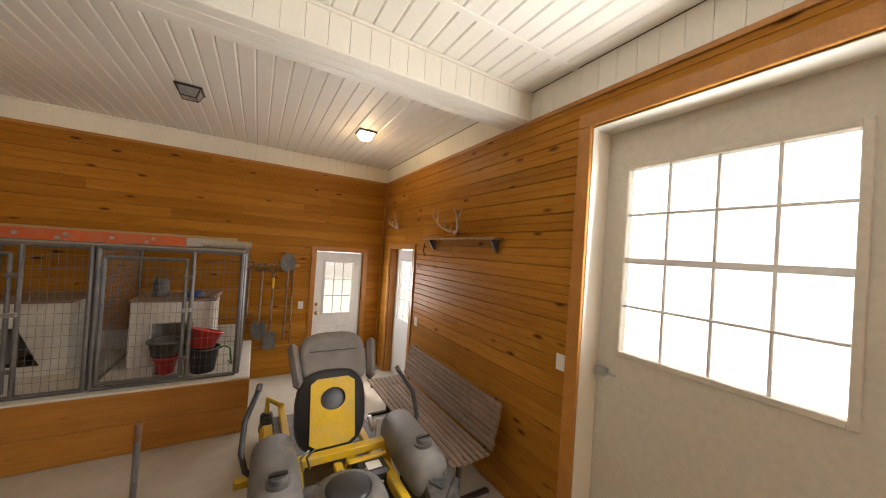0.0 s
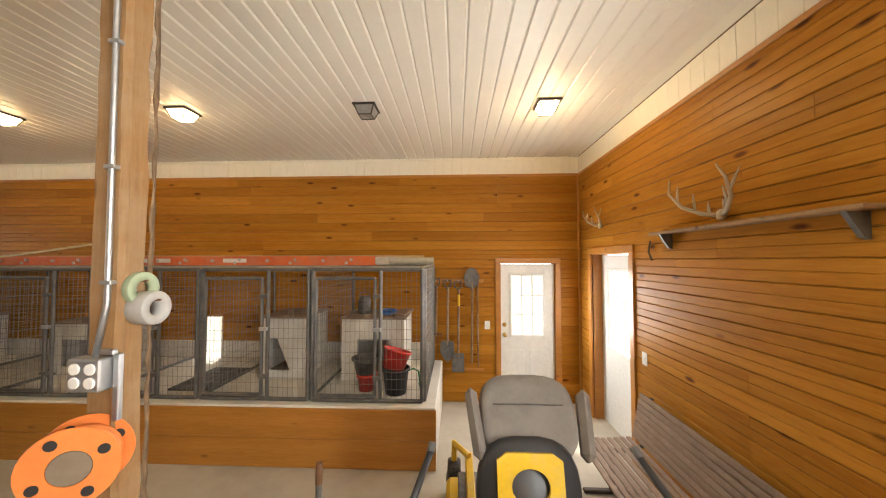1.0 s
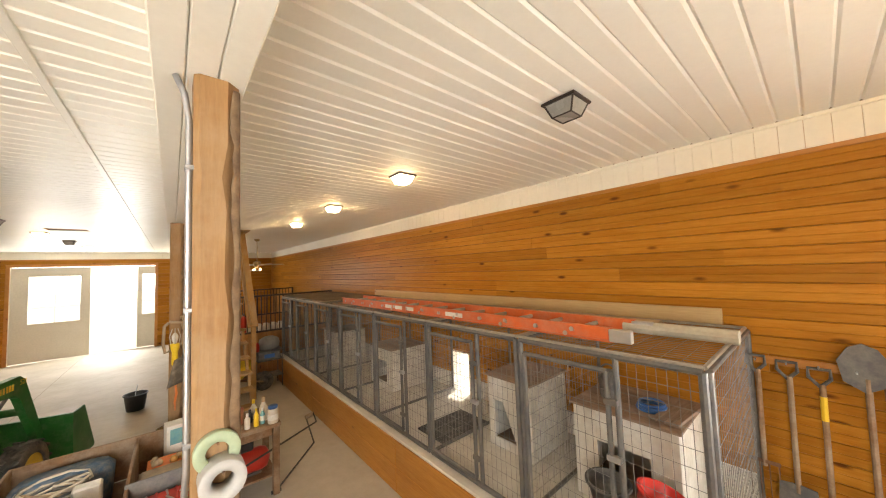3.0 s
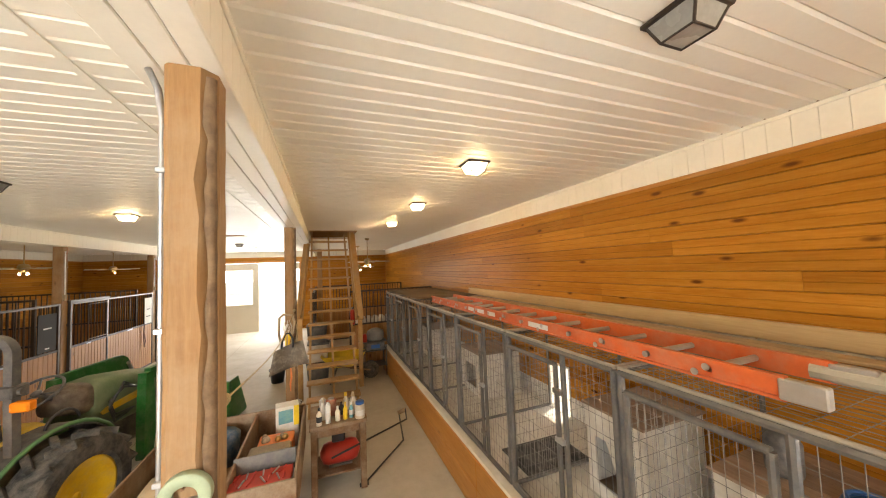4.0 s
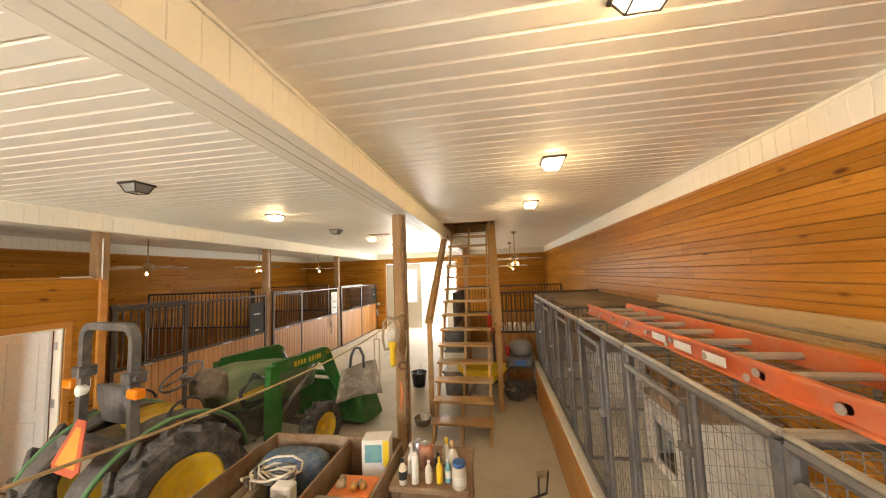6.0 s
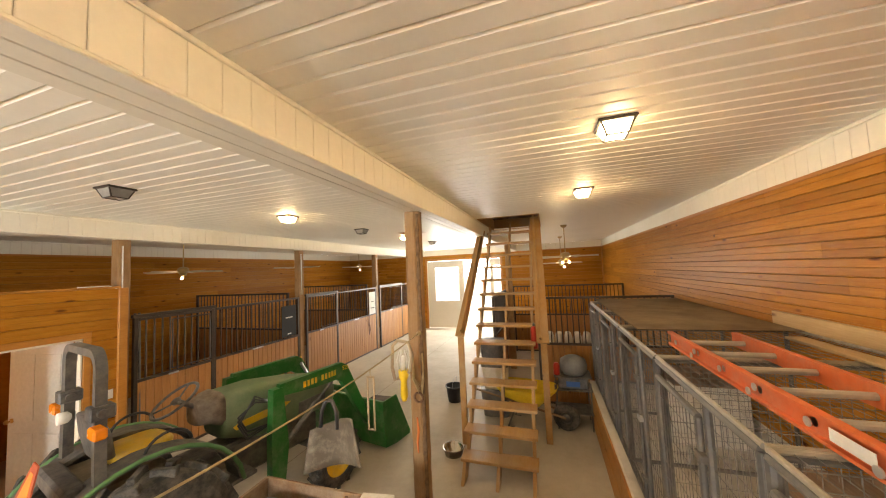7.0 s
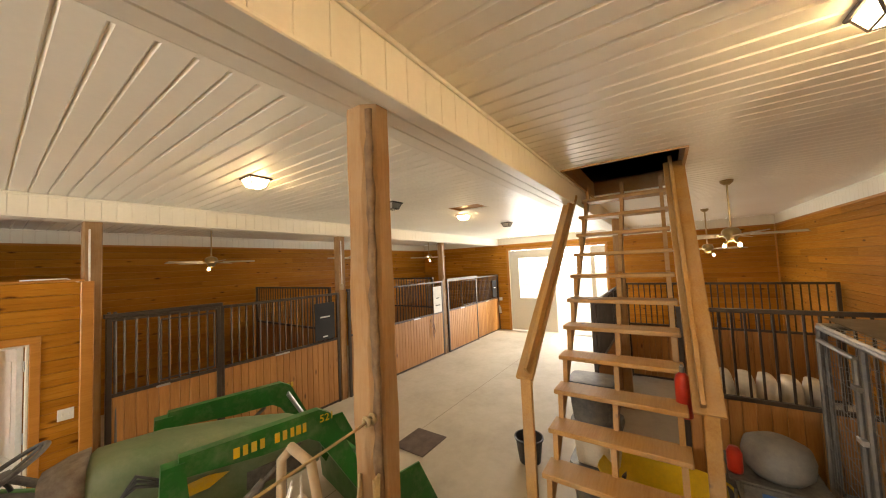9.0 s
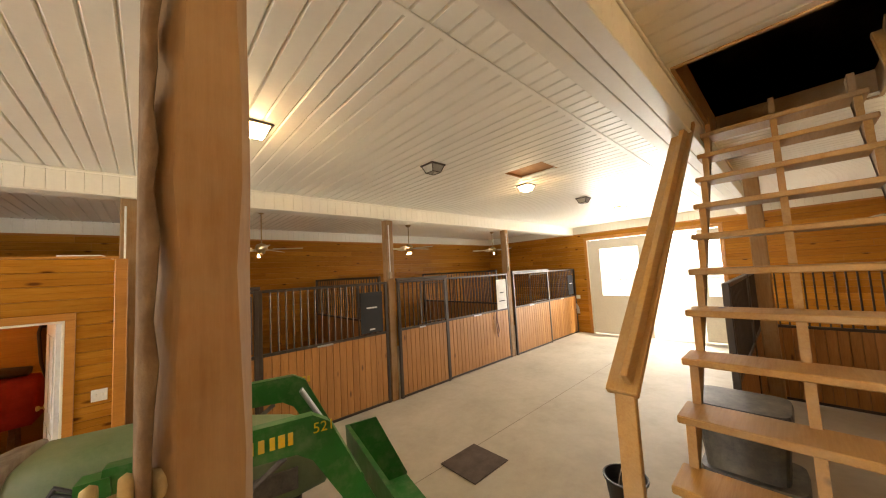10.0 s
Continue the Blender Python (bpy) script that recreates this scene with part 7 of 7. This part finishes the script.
bottle(-3.46, 3.93, 0.058, 0.20, clear_pl, blue_plastic, "jar", "clear plastic jar with a blue lid and pale label", label_white)
bottle(-3.50, 3.76, 0.026, 0.2, yellow_plastic, yellow_plastic, "bottle", "slim yellow squeeze bottle")
bottle(-3.52, 3.83, 0.026, 0.18, label_teal, white_plastic, "bottle", "small teal bottle with a white cap", label_white)
bottle(-3.48, 3.56, 0.03, 0.24, white_plastic, white_plastic, "can", "white spray can standing on the table", label_white)
bottle(-3.46, 3.46, 0.032, 0.2, clear_pl, black_plastic, "bottle", "dusty bottle with a dark label", black_paint)
bottle(-3.60, 3.50, 0.034, 0.26, white_plastic, label_white, "spray", "white spray bottle standing on the table")
bottle(-3.50, 3.67, 0.03, 0.17, clear_pl, white_plastic, "bottle", "small cloudy plastic bottle on the table")
bottle(-3.72, 3.60, 0.065, 0.2, surface("faded_red_tin", (0.45, 0.12, 0.07), (0.5, 0.3, 0.2), 0.5, big=8, fine=40), alu, "can", "faded red tin can on the table")
bottle(-3.78, 3.78, 0.04, 0.22, clear_pl, yellow_plastic, "spray", "cloudy spray bottle with a yellow trigger")
bottle(-3.66, 3.72, 0.032, 0.15, black_plastic, black_plastic, "bottle", "small black bottle on the table")
bottle(-3.62, 3.86, 0.05, 0.28, clear_pl, surface("tan_cap", (0.5, 0.36, 0.2), (0.4, 0.28, 0.15), 0.5), "spray", "tall cloudy spray bottle on the table")
bottle(-3.85, 3.50, 0.045, 0.16, galv, galv, "can", "small steel can on the table")
AC = thing("air_compressor", (-3.7, 3.7, 0.186), "red air tank stored under the table", "air tank")
bm = B()
lathe(bm, [(0.03, -0.24), (0.11, -0.2), (0.13, -0.14), (0.13, 0.14), (0.11, 0.2), (0.03, 0.24)], 20, Matrix.Translation((0, 0, 0.15)) @ Matrix.Rotation(math.pi / 2, 4, "X"))
part("tank", bm, red_paint, AC, "", True)
bm = B()
box(bm, -0.07, 0.07, -0.14, 0.14, 0.0, 0.03, 0.006)
part("foot", bm, machine_black, AC)
bm = B()
box(bm, -0.06, 0.06, -0.1, 0.06, 0.281, 0.40, 0.02)
part("motor", bm, black_plastic, AC)
CT = thing("cleaner_carton", (-3.95, 3.28, 0.9), "white and yellow printed carton with a torn top", "carton")

# ---------------------------------------------------------------- tool wagon full of clutter
WG = thing("tool_wagon", (-3.42, 2.66, 0), "deep wooden trough on legs, full of tools and cords", "trough")
for (x0, x1, y0, y1, z0, z1, nm) in ((-0.62, 0.95, -0.80, -0.775, 0.45, 0.86, "side"), (-0.62, 0.95, 0.05, 0.075, 0.45, 0.84, "side"), (-0.62, 0.95, 0.60, 0.625, 0.45, 0.84, "side"), (-0.645, -0.62, -0.80, 0.625, 0.45, 0.86, "end"), (0.95, 0.975, -0.80, 0.625, 0.45, 0.84, "end"), (-0.62, 0.95, -0.775, 0.60, 0.42, 0.445, "bottom")):
    bm = B()
    box(bm, x0, x1, y0, y1, z0, z1, 0.004)
    part(nm, bm, dark_wood, WG)
for sx in (-0.56, 0.89):
    for sy in (-0.72, 0.54):
        bm = B()
        box(bm, sx - 0.035, sx + 0.035, sy - 0.035, sy + 0.035, -0.027, 0.419, 0.005)
        part("leg", bm, dark_wood, WG)
CT.matrix_world = pose(-3.88, 3.08, 0.62, 0, 0, 8)
bm = B()
box(bm, -0.09, 0.09, -0.13, 0.13, -0.172, 0.34, 0.004)
cbx = part("box", bm, label_white, CT)
bm = B()
box(bm, 0.0905, 0.092, -0.1, 0.06, 0.14, 0.3)
part("printed_panel", bm, label_teal, cbx)
bm = B()
box(bm, 0.0905, 0.092, 0.07, 0.128, 0.1, 0.335)
part("yellow_panel", bm, yellow_plastic, cbx)
# things lying in the trough
wx, wy, wz = WG.location
junk = random.Random(3)
TBX = thing("metal_toolbox", (-2.72, 2.98, 0.70), "grey metal tool box with its lid open, trays of tools", "tool box")
bm = B()
box(bm, -0.17, 0.17, -0.26, 0.26, -0.254, 0.0, 0.006)
part("case", bm, galv, TBX)
bm = B()
box(bm, -0.2, -0.185, -0.27, 0.27, 0.0, 0.20, 0.006, Matrix.Rotation(radians(-8), 4, "Y"))
part("lid", bm, machine_grey, TBX, "grey open lid")
for k in range(2):
    bm = B()
    box(bm, -0.15 + 0.16 * k, -0.01 + 0.16 * k, -0.25, 0.25, 0.005 + 0.03 * k, 0.05 + 0.03 * k, 0.004)
    ty = part("tray", bm, red_paint, TBX, "red tray")
    for j in range(7):
        bm = B()
        yy = -0.2 + 0.065 * j
        cyl(bm, (-0.13 + 0.16 * k, yy, 0.06 + 0.03 * k), (-0.03 + 0.16 * k, yy + junk.uniform(-0.05, 0.05), 0.062 + 0.03 * k), 0.009, 0.006, seg=6)
        part("hand_tool", bm, galv if j % 2 else red_plastic, ty)
OT = thing("parts_tray", (-3.72, 3.02, 0.45), "orange parts tray with fittings", "tray")
OT.matrix_world = pose(-3.52, 3.0, 0.60)
bm = B()
box(bm, -0.14, 0.14, -0.18, 0.18, -0.154, 0.12, 0.006)
part("tray", bm, orange_plastic, OT)
for k in range(6):
    bm = B()
    x0, y0 = junk.uniform(-0.1, 0.1), junk.uniform(-0.13, 0.13)
    lathe(bm, [(0.03, 0), (0.035, 0.02), (0.02, 0.05)], 12, Matrix.Translation((x0, y0, 0.121)))
    part("fitting", bm, (bone, brass, tan_dirt)[k % 3], OT, "", True)
TX_ = thing("long_tool_case", (-3.2, 2.98, 0.45), "dusty brown long tool case", "tool case")
bm = B()
box(bm, -0.09, 0.09, -0.2, 0.2, -0.004, 0.34, 0.02)
part("case", bm, surface("dusty_brown_steel", (0.25, 0.19, 0.13), (0.19, 0.14, 0.09), 0.7, big=3, fine=30, dust=DUST, dust_amount=0.6), TX_)
bm = B()
box(bm, 0.0905, 0.1, -0.03, 0.03, 0.26, 0.3, 0.003)
part("catch", bm, galv, TX_)
WC = thing("water_can", (-2.82, 2.28, 0.45), "tan plastic can lying in the trough", "can")
bm = B()
loft(bm, [squircle((0, -0.2, 0.22), 0.3, 0.34, 3.4, 22, "xz"), squircle((0, -0.17, 0.22), 0.36, 0.42, 3.4, 22, "xz"), squircle((0, 0.17, 0.22), 0.36, 0.42, 3.4, 22, "xz"), squircle((0, 0.2, 0.22), 0.3, 0.34, 3.4, 22, "xz")])
part("body", bm, surface("tan_poly", (0.42, 0.3, 0.17), (0.33, 0.23, 0.12), 0.65, big=3, fine=30, dust=DUST, dust_amount=0.4), WC, "", True)
bm = B()
lathe(bm, [(0.07, 0.43), (0.075, 0.45), (0.06, 0.46)], 18, Matrix.Translation((0.03, -0.02, 0)))
part("cap", bm, tan_dirt, WC, "", True)
for k in range(5):
    bm = B()
    pts = []
    for j in range(18):
        a = 0.7 * j
        pts.append((-0.35 + 0.12 * math.cos(a) + 0.012 * j + 0.03 * k, -0.45 + (0.16 + 0.02 * k) * math.sin(a), 0.68 + 0.02 * k + 0.045 * math.sin(0.9 * j + k)))
    tube(bm, pts, 0.011, 7)
    o = tagged(link("coiled_cord", bm, (clear_pl, tan_dirt, clear_pl, machine_grey, clear_pl)[k], True), "pale cord coiled on the clutter in the trough", "cord", "cords in the trough")
    o.matrix_world = pose(wx, wy, 0.02)
bm = B()
tube(bm, [(0.3, -0.62, 0.74), (0.45, -0.5, 0.78), (0.6, -0.52, 0.72), (0.75, -0.45, 0.76), (0.85, -0.6, 0.74)], 0.012, 7)
o = tagged(link("garden_hose", bm, surface("green_vinyl", (0.05, 0.3, 0.12), (0.04, 0.24, 0.09), 0.5), True), "green hose lying among tools in the trough", "hose")
o.matrix_world = pose(wx, wy, 0)
for k, (x0, y0, a, l_, mt) in enumerate(((0.1, -0.55, 10, 0.6, tan_dirt), (0.25, -0.65, 4, 0.7, dark_wood), (-0.1, -0.3, 25, 0.5, tan_dirt), (0.5, -0.35, -15, 0.45, dark_wood))):
    bm = B()
    box(bm, -l_ / 2, l_ / 2, -0.045, 0.045, 0, 0.06 + 0.17, 0.01)
    o = tagged(link("wood_offcut", bm, mt), "dusty wood offcut lying in the trough", "wood offcut", "offcuts in the trough")
    o.matrix_world = pose(wx + x0, wy + y0, 0.446, 0, 0, a)
WB_ = thing("white_box", (-3.35, 2.45, 0.446), "white plastic box among the cords", "box")
bm = B()
box(bm, -0.06, 0.06, -0.09, 0.09, 0, 0.36, 0.015)
part("body", bm, white_plastic, WB_)
BB = thing("folded_tarp", (-3.8, 2.25, 0.446), "faded blue folded tarp in the trough", "tarp")
bm = B()
loft(bm, [squircle((0, 0, 0.0), 0.3, 0.62, 4, 20, "xy"), squircle((0, 0, 0.3), 0.32, 0.66, 4, 20, "xy"), squircle((0.01, 0.01, 0.36), 0.26, 0.56, 3, 20, "xy")])
part("cloth", bm, surface("faded_blue_tarp", (0.05, 0.13, 0.24), (0.035, 0.09, 0.17), 0.6, big=5, fine=40, bump=0.3, dust=DUST, dust_amount=0.3), BB, "", True)

# table, trough and all that lies on them stand close to the kennels, at bench height
BENCH = Matrix.Translation((0.2, 4.0, 2.43)) @ Matrix.Scale(0.95, 4) @ Matrix.Translation((-0.056, -4.066, -2.53))
for o in [o for o in bpy.data.objects if o not in before_bench and o.parent is None]:
    o.matrix_world = BENCH @ o.matrix_basis

# ---------------------------------------------------------------- hand truck lying in the aisle beside the kennels
HT = thing("push_handle", (-4.0, 4.55, 0), "black tubular push handle of a garden tool on the floor", "handle")
bm = B()
tube(bm, [(0.95, -1.0, 0.45), (0.1, 0.05, 0.30), (-0.25, 0.12, 0.30), (-0.28, 0.02, 0.25), (0.3, -0.05, 0.12), (0.85, -0.65, 0.02)], 0.011, 8)
part("tube", bm, black_plastic, HT, "", True)
bm = B()
cyl(bm, (-0.24, 0.0, 0.26), (-0.24, 0.12, 0.29), 0.03, seg=12)
part("grip", bm, tan_dirt, HT, "", True)
bm = B()
cyl(bm, (0.85, -0.7, 0.02), (0.85, -0.6, 0.02), 0.02, seg=10)
part("foot", bm, black_plastic, HT)

# ---------------------------------------------------------------- round the stair
bucket((-7.6, 2.47, 0), 0.13, 0.17, 0.30, black_plastic, "black rubber bucket with a wire bail on the floor")
BW = thing("steel_bowl", (-5.84, 2.95, 0), "shiny steel dog bowl on the floor", "bowl")
bm = B()
lathe(bm, [(0.10, 0.0), (0.12, 0.005), (0.14, 0.10), (0.155, 0.11), (0.15, 0.115), (0.13, 0.10), (0.105, 0.02), (0.02, 0.015)], 26)
part("shell", bm, surface("polished_steel", (0.6, 0.6, 0.58), (0.5, 0.5, 0.48), 0.2, 1.0, bump=0.02), BW, "", True)
WBW = thing("wheelbarrow", (-6.98, 3.88, 0), "yellow wheelbarrow parked under the stair", "wheelbarrow", "", 80)
bm = B()
loft(bm, [squircle((0, 0, 0.34), 0.5, 0.36, 4, 24, "xy"), squircle((0.02, 0, 0.60), 0.98, 0.62, 4, 24, "xy"), squircle((0.02, 0, 0.615), 0.96, 0.60, 4, 24, "xy"), squircle((0, 0, 0.37), 0.48, 0.34, 4, 24, "xy")])
part("tray", bm, yellow_plastic, WBW, "", True)
for s in (-1, 1):
    bm = B()
    tube(bm, [(0.62, s * 0.06, 0.2), (0.2, s * 0.16, 0.32), (-0.75, s * 0.3, 0.55)], 0.018, 8)
    part("handle", bm, dark_wood, WBW)
    bm = B()
    tube(bm, [(-0.1, s * 0.2, 0.36), (-0.25, s * 0.22, 0.0), (-0.15, s * 0.2, 0.0)], 0.014, 8)
    part("leg", bm, machine_black, WBW)
wheel(WBW, (0.62, 0, 0.2), 0.2, 0.1, 0.09, 0, 0.004, "wheel", machine_grey)
GR = thing("small_grill", (-7.1, 4.62, 0), "round-lidded grey grill on a black wire cart", "grill")
for sx in (-0.2, 0.2):
    for sy in (-0.25, 0.25):
        bm = B()
        tube(bm, [(sx, sy, 0.0), (sx, sy, 0.72)], 0.011, 8)
        part("leg", bm, machine_grey, GR)
for z in (0.25, 0.6, 0.80):
    bm = B()
    box(bm, -0.22, 0.22, -0.28, 0.28, z - 0.012, z, 0.004)
    part("shelf", bm, machine_black, GR)
bm = B()
box(bm, -0.17, 0.19, -0.22, 0.22, 0.61, 0.78, 0.02)
bxx = part("storage_box", bm, machine_black, GR)
bm = B()
box(bm, 0.1905, 0.193, -0.1, 0.1, 0.65, 0.73)
part("box_label", bm, blue_plastic, bxx)
bm = B()
lathe(bm, [(0.15, 0.801), (0.20, 0.86), (0.21, 0.95), (0.19, 1.03), (0.10, 1.08), (0.02, 1.09)], 22, Matrix.Translation((0, 0.03, 0)))
part("lid", bm, tank_grey, GR, "", True)
bm = B()
lathe(bm, [(0.045, 0.801), (0.05, 0.82), (0.05, 0.95), (0.03, 0.99)], 14, Matrix.Translation((0.1, -0.23, 0)))
part("red_can", bm, red_paint, GR, "", True)
FM = B()
box(FM, -7.51, -6.94, 0.72, 1.25, 0.001, 0.014, 0.004)
tagged(link("floor_grate", FM, surface("rusty_brown_grate", (0.12, 0.085, 0.065), (0.08, 0.055, 0.045), 0.8, 0.2, big=6, fine=60, bump=0.4)), "brown square mat over the floor drain", "floor mat", "", "structure")
# stacked tubs and bags behind the stair
for k, (x0, y0, w_, d_, h_, mt, lab) in enumerate(((-7.25, 3.35, 0.42, 0.5, 0.42, machine_grey, "grey storage tub on the floor behind the stair"), (-7.25, 3.36, 0.40, 0.46, 0.38, clear_pl, "cloudy storage tub stacked behind the stair"), (-7.24, 3.34, 0.38, 0.44, 0.36, machine_grey, "grey storage tub on top of the stack"))):
    t = thing("storage_tub", (x0, y0, (0, 0.461, 0.881)[k]), lab, "storage tub", "stacked tubs")
    bm = B()
    loft(bm, [squircle((0, 0, 0), w_ * 0.85, d_ * 0.85, 6, 20, "xy"), squircle((0, 0, h_), w_, d_, 6, 20, "xy")])
    part("body", bm, mt, t)
    bm = B()
    loft(bm, [squircle((0, 0, h_ + 0.001), w_ * 1.05, d_ * 1.05, 6, 20, "xy"), squircle((0, 0, h_ + 0.038), w_ * 1.02, d_ * 1.02, 6, 20, "xy")])
    part("lid", bm, machine_black, t)
for k in range(6):
    t = thing("feed_bag", (-8.35, 4.3 + 0.16 * k, 0.9), "pale feed sack standing behind the stall bars", "feed sack", "feed sacks")
    t.matrix_world = pose(-8.25, 4.32 + 0.17 * k, 0.0)
    bm = B()
    loft(bm, [squircle((0, 0, 0.0), 0.32, 0.14, 4, 18, "xy"), squircle((0, 0, 0.6), 0.36, 0.16, 3, 18, "xy"), squircle((0, 0, 1.14), 0.36, 0.15, 3, 18, "xy"), squircle((0, 0, 1.22), 0.34, 0.11, 3, 18, "xy")])
    part("sack", bm, clear_pl, t, "", True)

# ---------------------------------------------------------------- stalls and far wall
HL = thing("halter", (-10.6, SY + 0.06, 1.2), "brown leather halter hanging on the stall front", "halter")
bm = B()
tube(bm, [(0, 0, 0.02), (0.02, 0.0, -0.2), (-0.03, 0.01, -0.45), (0.03, 0.01, -0.6), (0.05, 0.0, -0.3), (0.02, 0, 0.0)], 0.013, 7)
part("strap", bm, surface("brown_leather", (0.2, 0.09, 0.05), (0.14, 0.06, 0.035), 0.6), HL, "", True)
BR = thing("broom", (XW + 0.06, -1.28, 0.62), "worn shovel broom hanging on the end wall", "broom")
bm = B()
cyl(bm, (0, 0, 0.3), (0, 0.03, 1.05), 0.014, seg=8)
part("shaft", bm, pine_trim, BR)
bm = B()
loft(bm, [squircle((0, 0, 0.32), 0.05, 0.08, 3, 16, "xy"), squircle((0, 0, 0.2), 0.05, 0.22, 3, 16, "xy"), squircle((0, 0, 0.0), 0.03, 0.26, 3, 16, "xy")])
part("head", bm, alu, BR)
for px in POSTS[1:]:
    bm = B()
    tube(bm, [(px + 0.03, -1.235, 3.1), (px + 0.03, -1.23, 2.5), (px + 0.03, -1.23, 2.25)], 0.009, 8)
    c = tagged(link("wall_cable", bm, white_plastic, True), "pale cable running down the stall post to a box", "cable", "post cables")
    bm = B()
    box(bm, px - 0.0, px + 0.06, -1.25, -1.21, 2.13, 2.25, 0.005)
    part("junction_box", bm, tan_dirt, c)
bm = B()
tube(bm, [(POSTS[1] + 0.03, -1.22, 2.36), (POSTS[1] + 0.08, -1.19, 2.5), (POSTS[1] + 0.2, -1.175, 2.556), (POSTS[1] + 0.5, -1.175, 2.552)], 0.006, 6)
tagged(link("loose_cable", bm, white_plastic, True), "pale cable looping over the partition", "cable")
# tack room: saddle with a red blanket, hanging bridle
SD = thing("saddle_rack", (-3.05, -3.1, 0), "saddle under a red blanket on a wooden rack", "saddle")
for sx in (-0.2, 0.2):
    bm = B()
    tube(bm, [(sx, -0.25, 0), (sx, 0, 0.9), (sx, 0.25, 0)], 0.03, 6)
    part("trestle", bm, dark_wood, SD)
bm = B()
secs = []
for x_, s_ in ((-0.42, 0.7), (-0.38, 0.95), (0.0, 1.0), (0.38, 0.95), (0.42, 0.7)):
    secs.append([(x_, 0.36 * s_ * math.sin(a), 0.78 + 0.42 * s_ * math.cos(a)) for a in [-2.0 + 4.0 * k / 14 for k in range(15)]])
loft(bm, secs)
part("blanket", bm, surface("red_wool", (0.50, 0.035, 0.02), (0.35, 0.02, 0.012), 0.85, big=5, fine=50, bump=0.3), SD, "folded red blanket", True)
bm = B()
loft(bm, [squircle((-0.3, 0, 1.22), 0.3, 0.1, 2.5, 18, "yz"), squircle((0.0, 0, 1.24), 0.34, 0.12, 2.5, 18, "yz"), squircle((0.28, 0, 1.32), 0.2, 0.16, 2.5, 18, "yz")])
part("saddle_seat", bm, surface("dark_leather", (0.07, 0.035, 0.02), (0.045, 0.02, 0.012), 0.5), SD, "", True)
BD = thing("bridle", (-3.5, -3.59, 1.45), "dark leather bridle hanging on the tack room wall", "bridle")
for dx in (-0.14, 0.1):
    bm = B()
    tube(bm, [(dx, 0.02, 0.5), (dx + 0.06, 0.03, 0.2), (dx + 0.03, 0.03, -0.2), (dx - 0.02, 0.03, -0.45), (dx - 0.06, 0.03, -0.1), (dx, 0.02, 0.5)], 0.02, 7)
    part("strap", bm, surface("dark_strap", (0.06, 0.03, 0.02), (0.04, 0.02, 0.012), 0.6), BD, "", True)
JK = thing("jack_handle", (0.1, 3.73, 0), "red and grey floor jack with an upright handle", "floor jack")
bm = B()
box(bm, -0.12, 0.1, -0.35, 0.1, 0.03, 0.14, 0.02)
part("body", bm, red_paint, JK)
bm = B()
cyl(bm, (0, 0, 0.12), (0.0, 0.02, 0.66), 0.018, seg=10)
hd = part("handle", bm, machine_grey, JK)
bm = B()
cyl(bm, (0, 0.02, 0.66), (0.0, 0.025, 0.78), 0.02, seg=10)
part("grip", bm, rust, hd)
for sx in (-0.12, 0.1):
    bm = B()
    cyl(bm, (sx - 0.02, 0.05, 0.04), (sx + 0.02, 0.05, 0.04), 0.04, seg=14)
    part("roller", bm, machine_black, JK)
BC = thing("blue_crate", (-0.95, 3.5, 0), "blue plastic crate beside the post", "crate")
bm = B()
loft(bm, [squircle((0, 0, 0), 0.3, 0.3, 6, 20, "xy"), squircle((0, 0, 0.3), 0.34, 0.34, 6, 20, "xy"), squircle((0, 0, 0.3), 0.31, 0.31, 6, 20, "xy"), squircle((0, 0, 0.02), 0.28, 0.28, 6, 20, "xy")])
part("shell", bm, blue_plastic, BC)
# pale ledger board along the wall behind the kennels
bm = B()
box(bm, -5.3, 0.46, YN - 0.04, YN - 0.002, 1.925, 2.05, 0.005)
structure("trim_kennel_ledger", bm, timber("bare_pale_pine", (0.55, 0.40, 0.21), (0.43, 0.29, 0.13), (0.2, 0.1, 0.04), 0.6, knots=0.2, vary=0.1), "pale bare pine board along the wall over the kennels", "trim")
# ---------------------------------------------------------------- lining boards, last
lay_boards(wall_n, "x", YN + 0.018, -1, XW, XE, 0.0, ZW, [(1.464, 2.37, 0, 2.008), (-2.86, -2.48, 0.58, 1.16)])
lay_boards(wall_e, "y", XE + 0.018, -1, YS, YN, 0.0, ZW, [(5.02, 6.06, 0, 2.1), (-1.35, 2.43, 0, 3.07)])
lay_boards(wall_w, "y", XW - 0.018, 1, YS, YN, 0.0, ZW, [(-0.86, 2.58, 0, 3.05)])
lay_boards(wall_s, "x", YS - 0.018, 1, XW, XE, 0.0, ZW, [], longest=4.8)
lay_boards(wall_t, "x", TY - 0.018, 1, TX0, XE, 0.0, 2.52, [(T_HOLE[0][0] - 0.07, T_HOLE[0][1] + 0.07, 0, 1.99)])
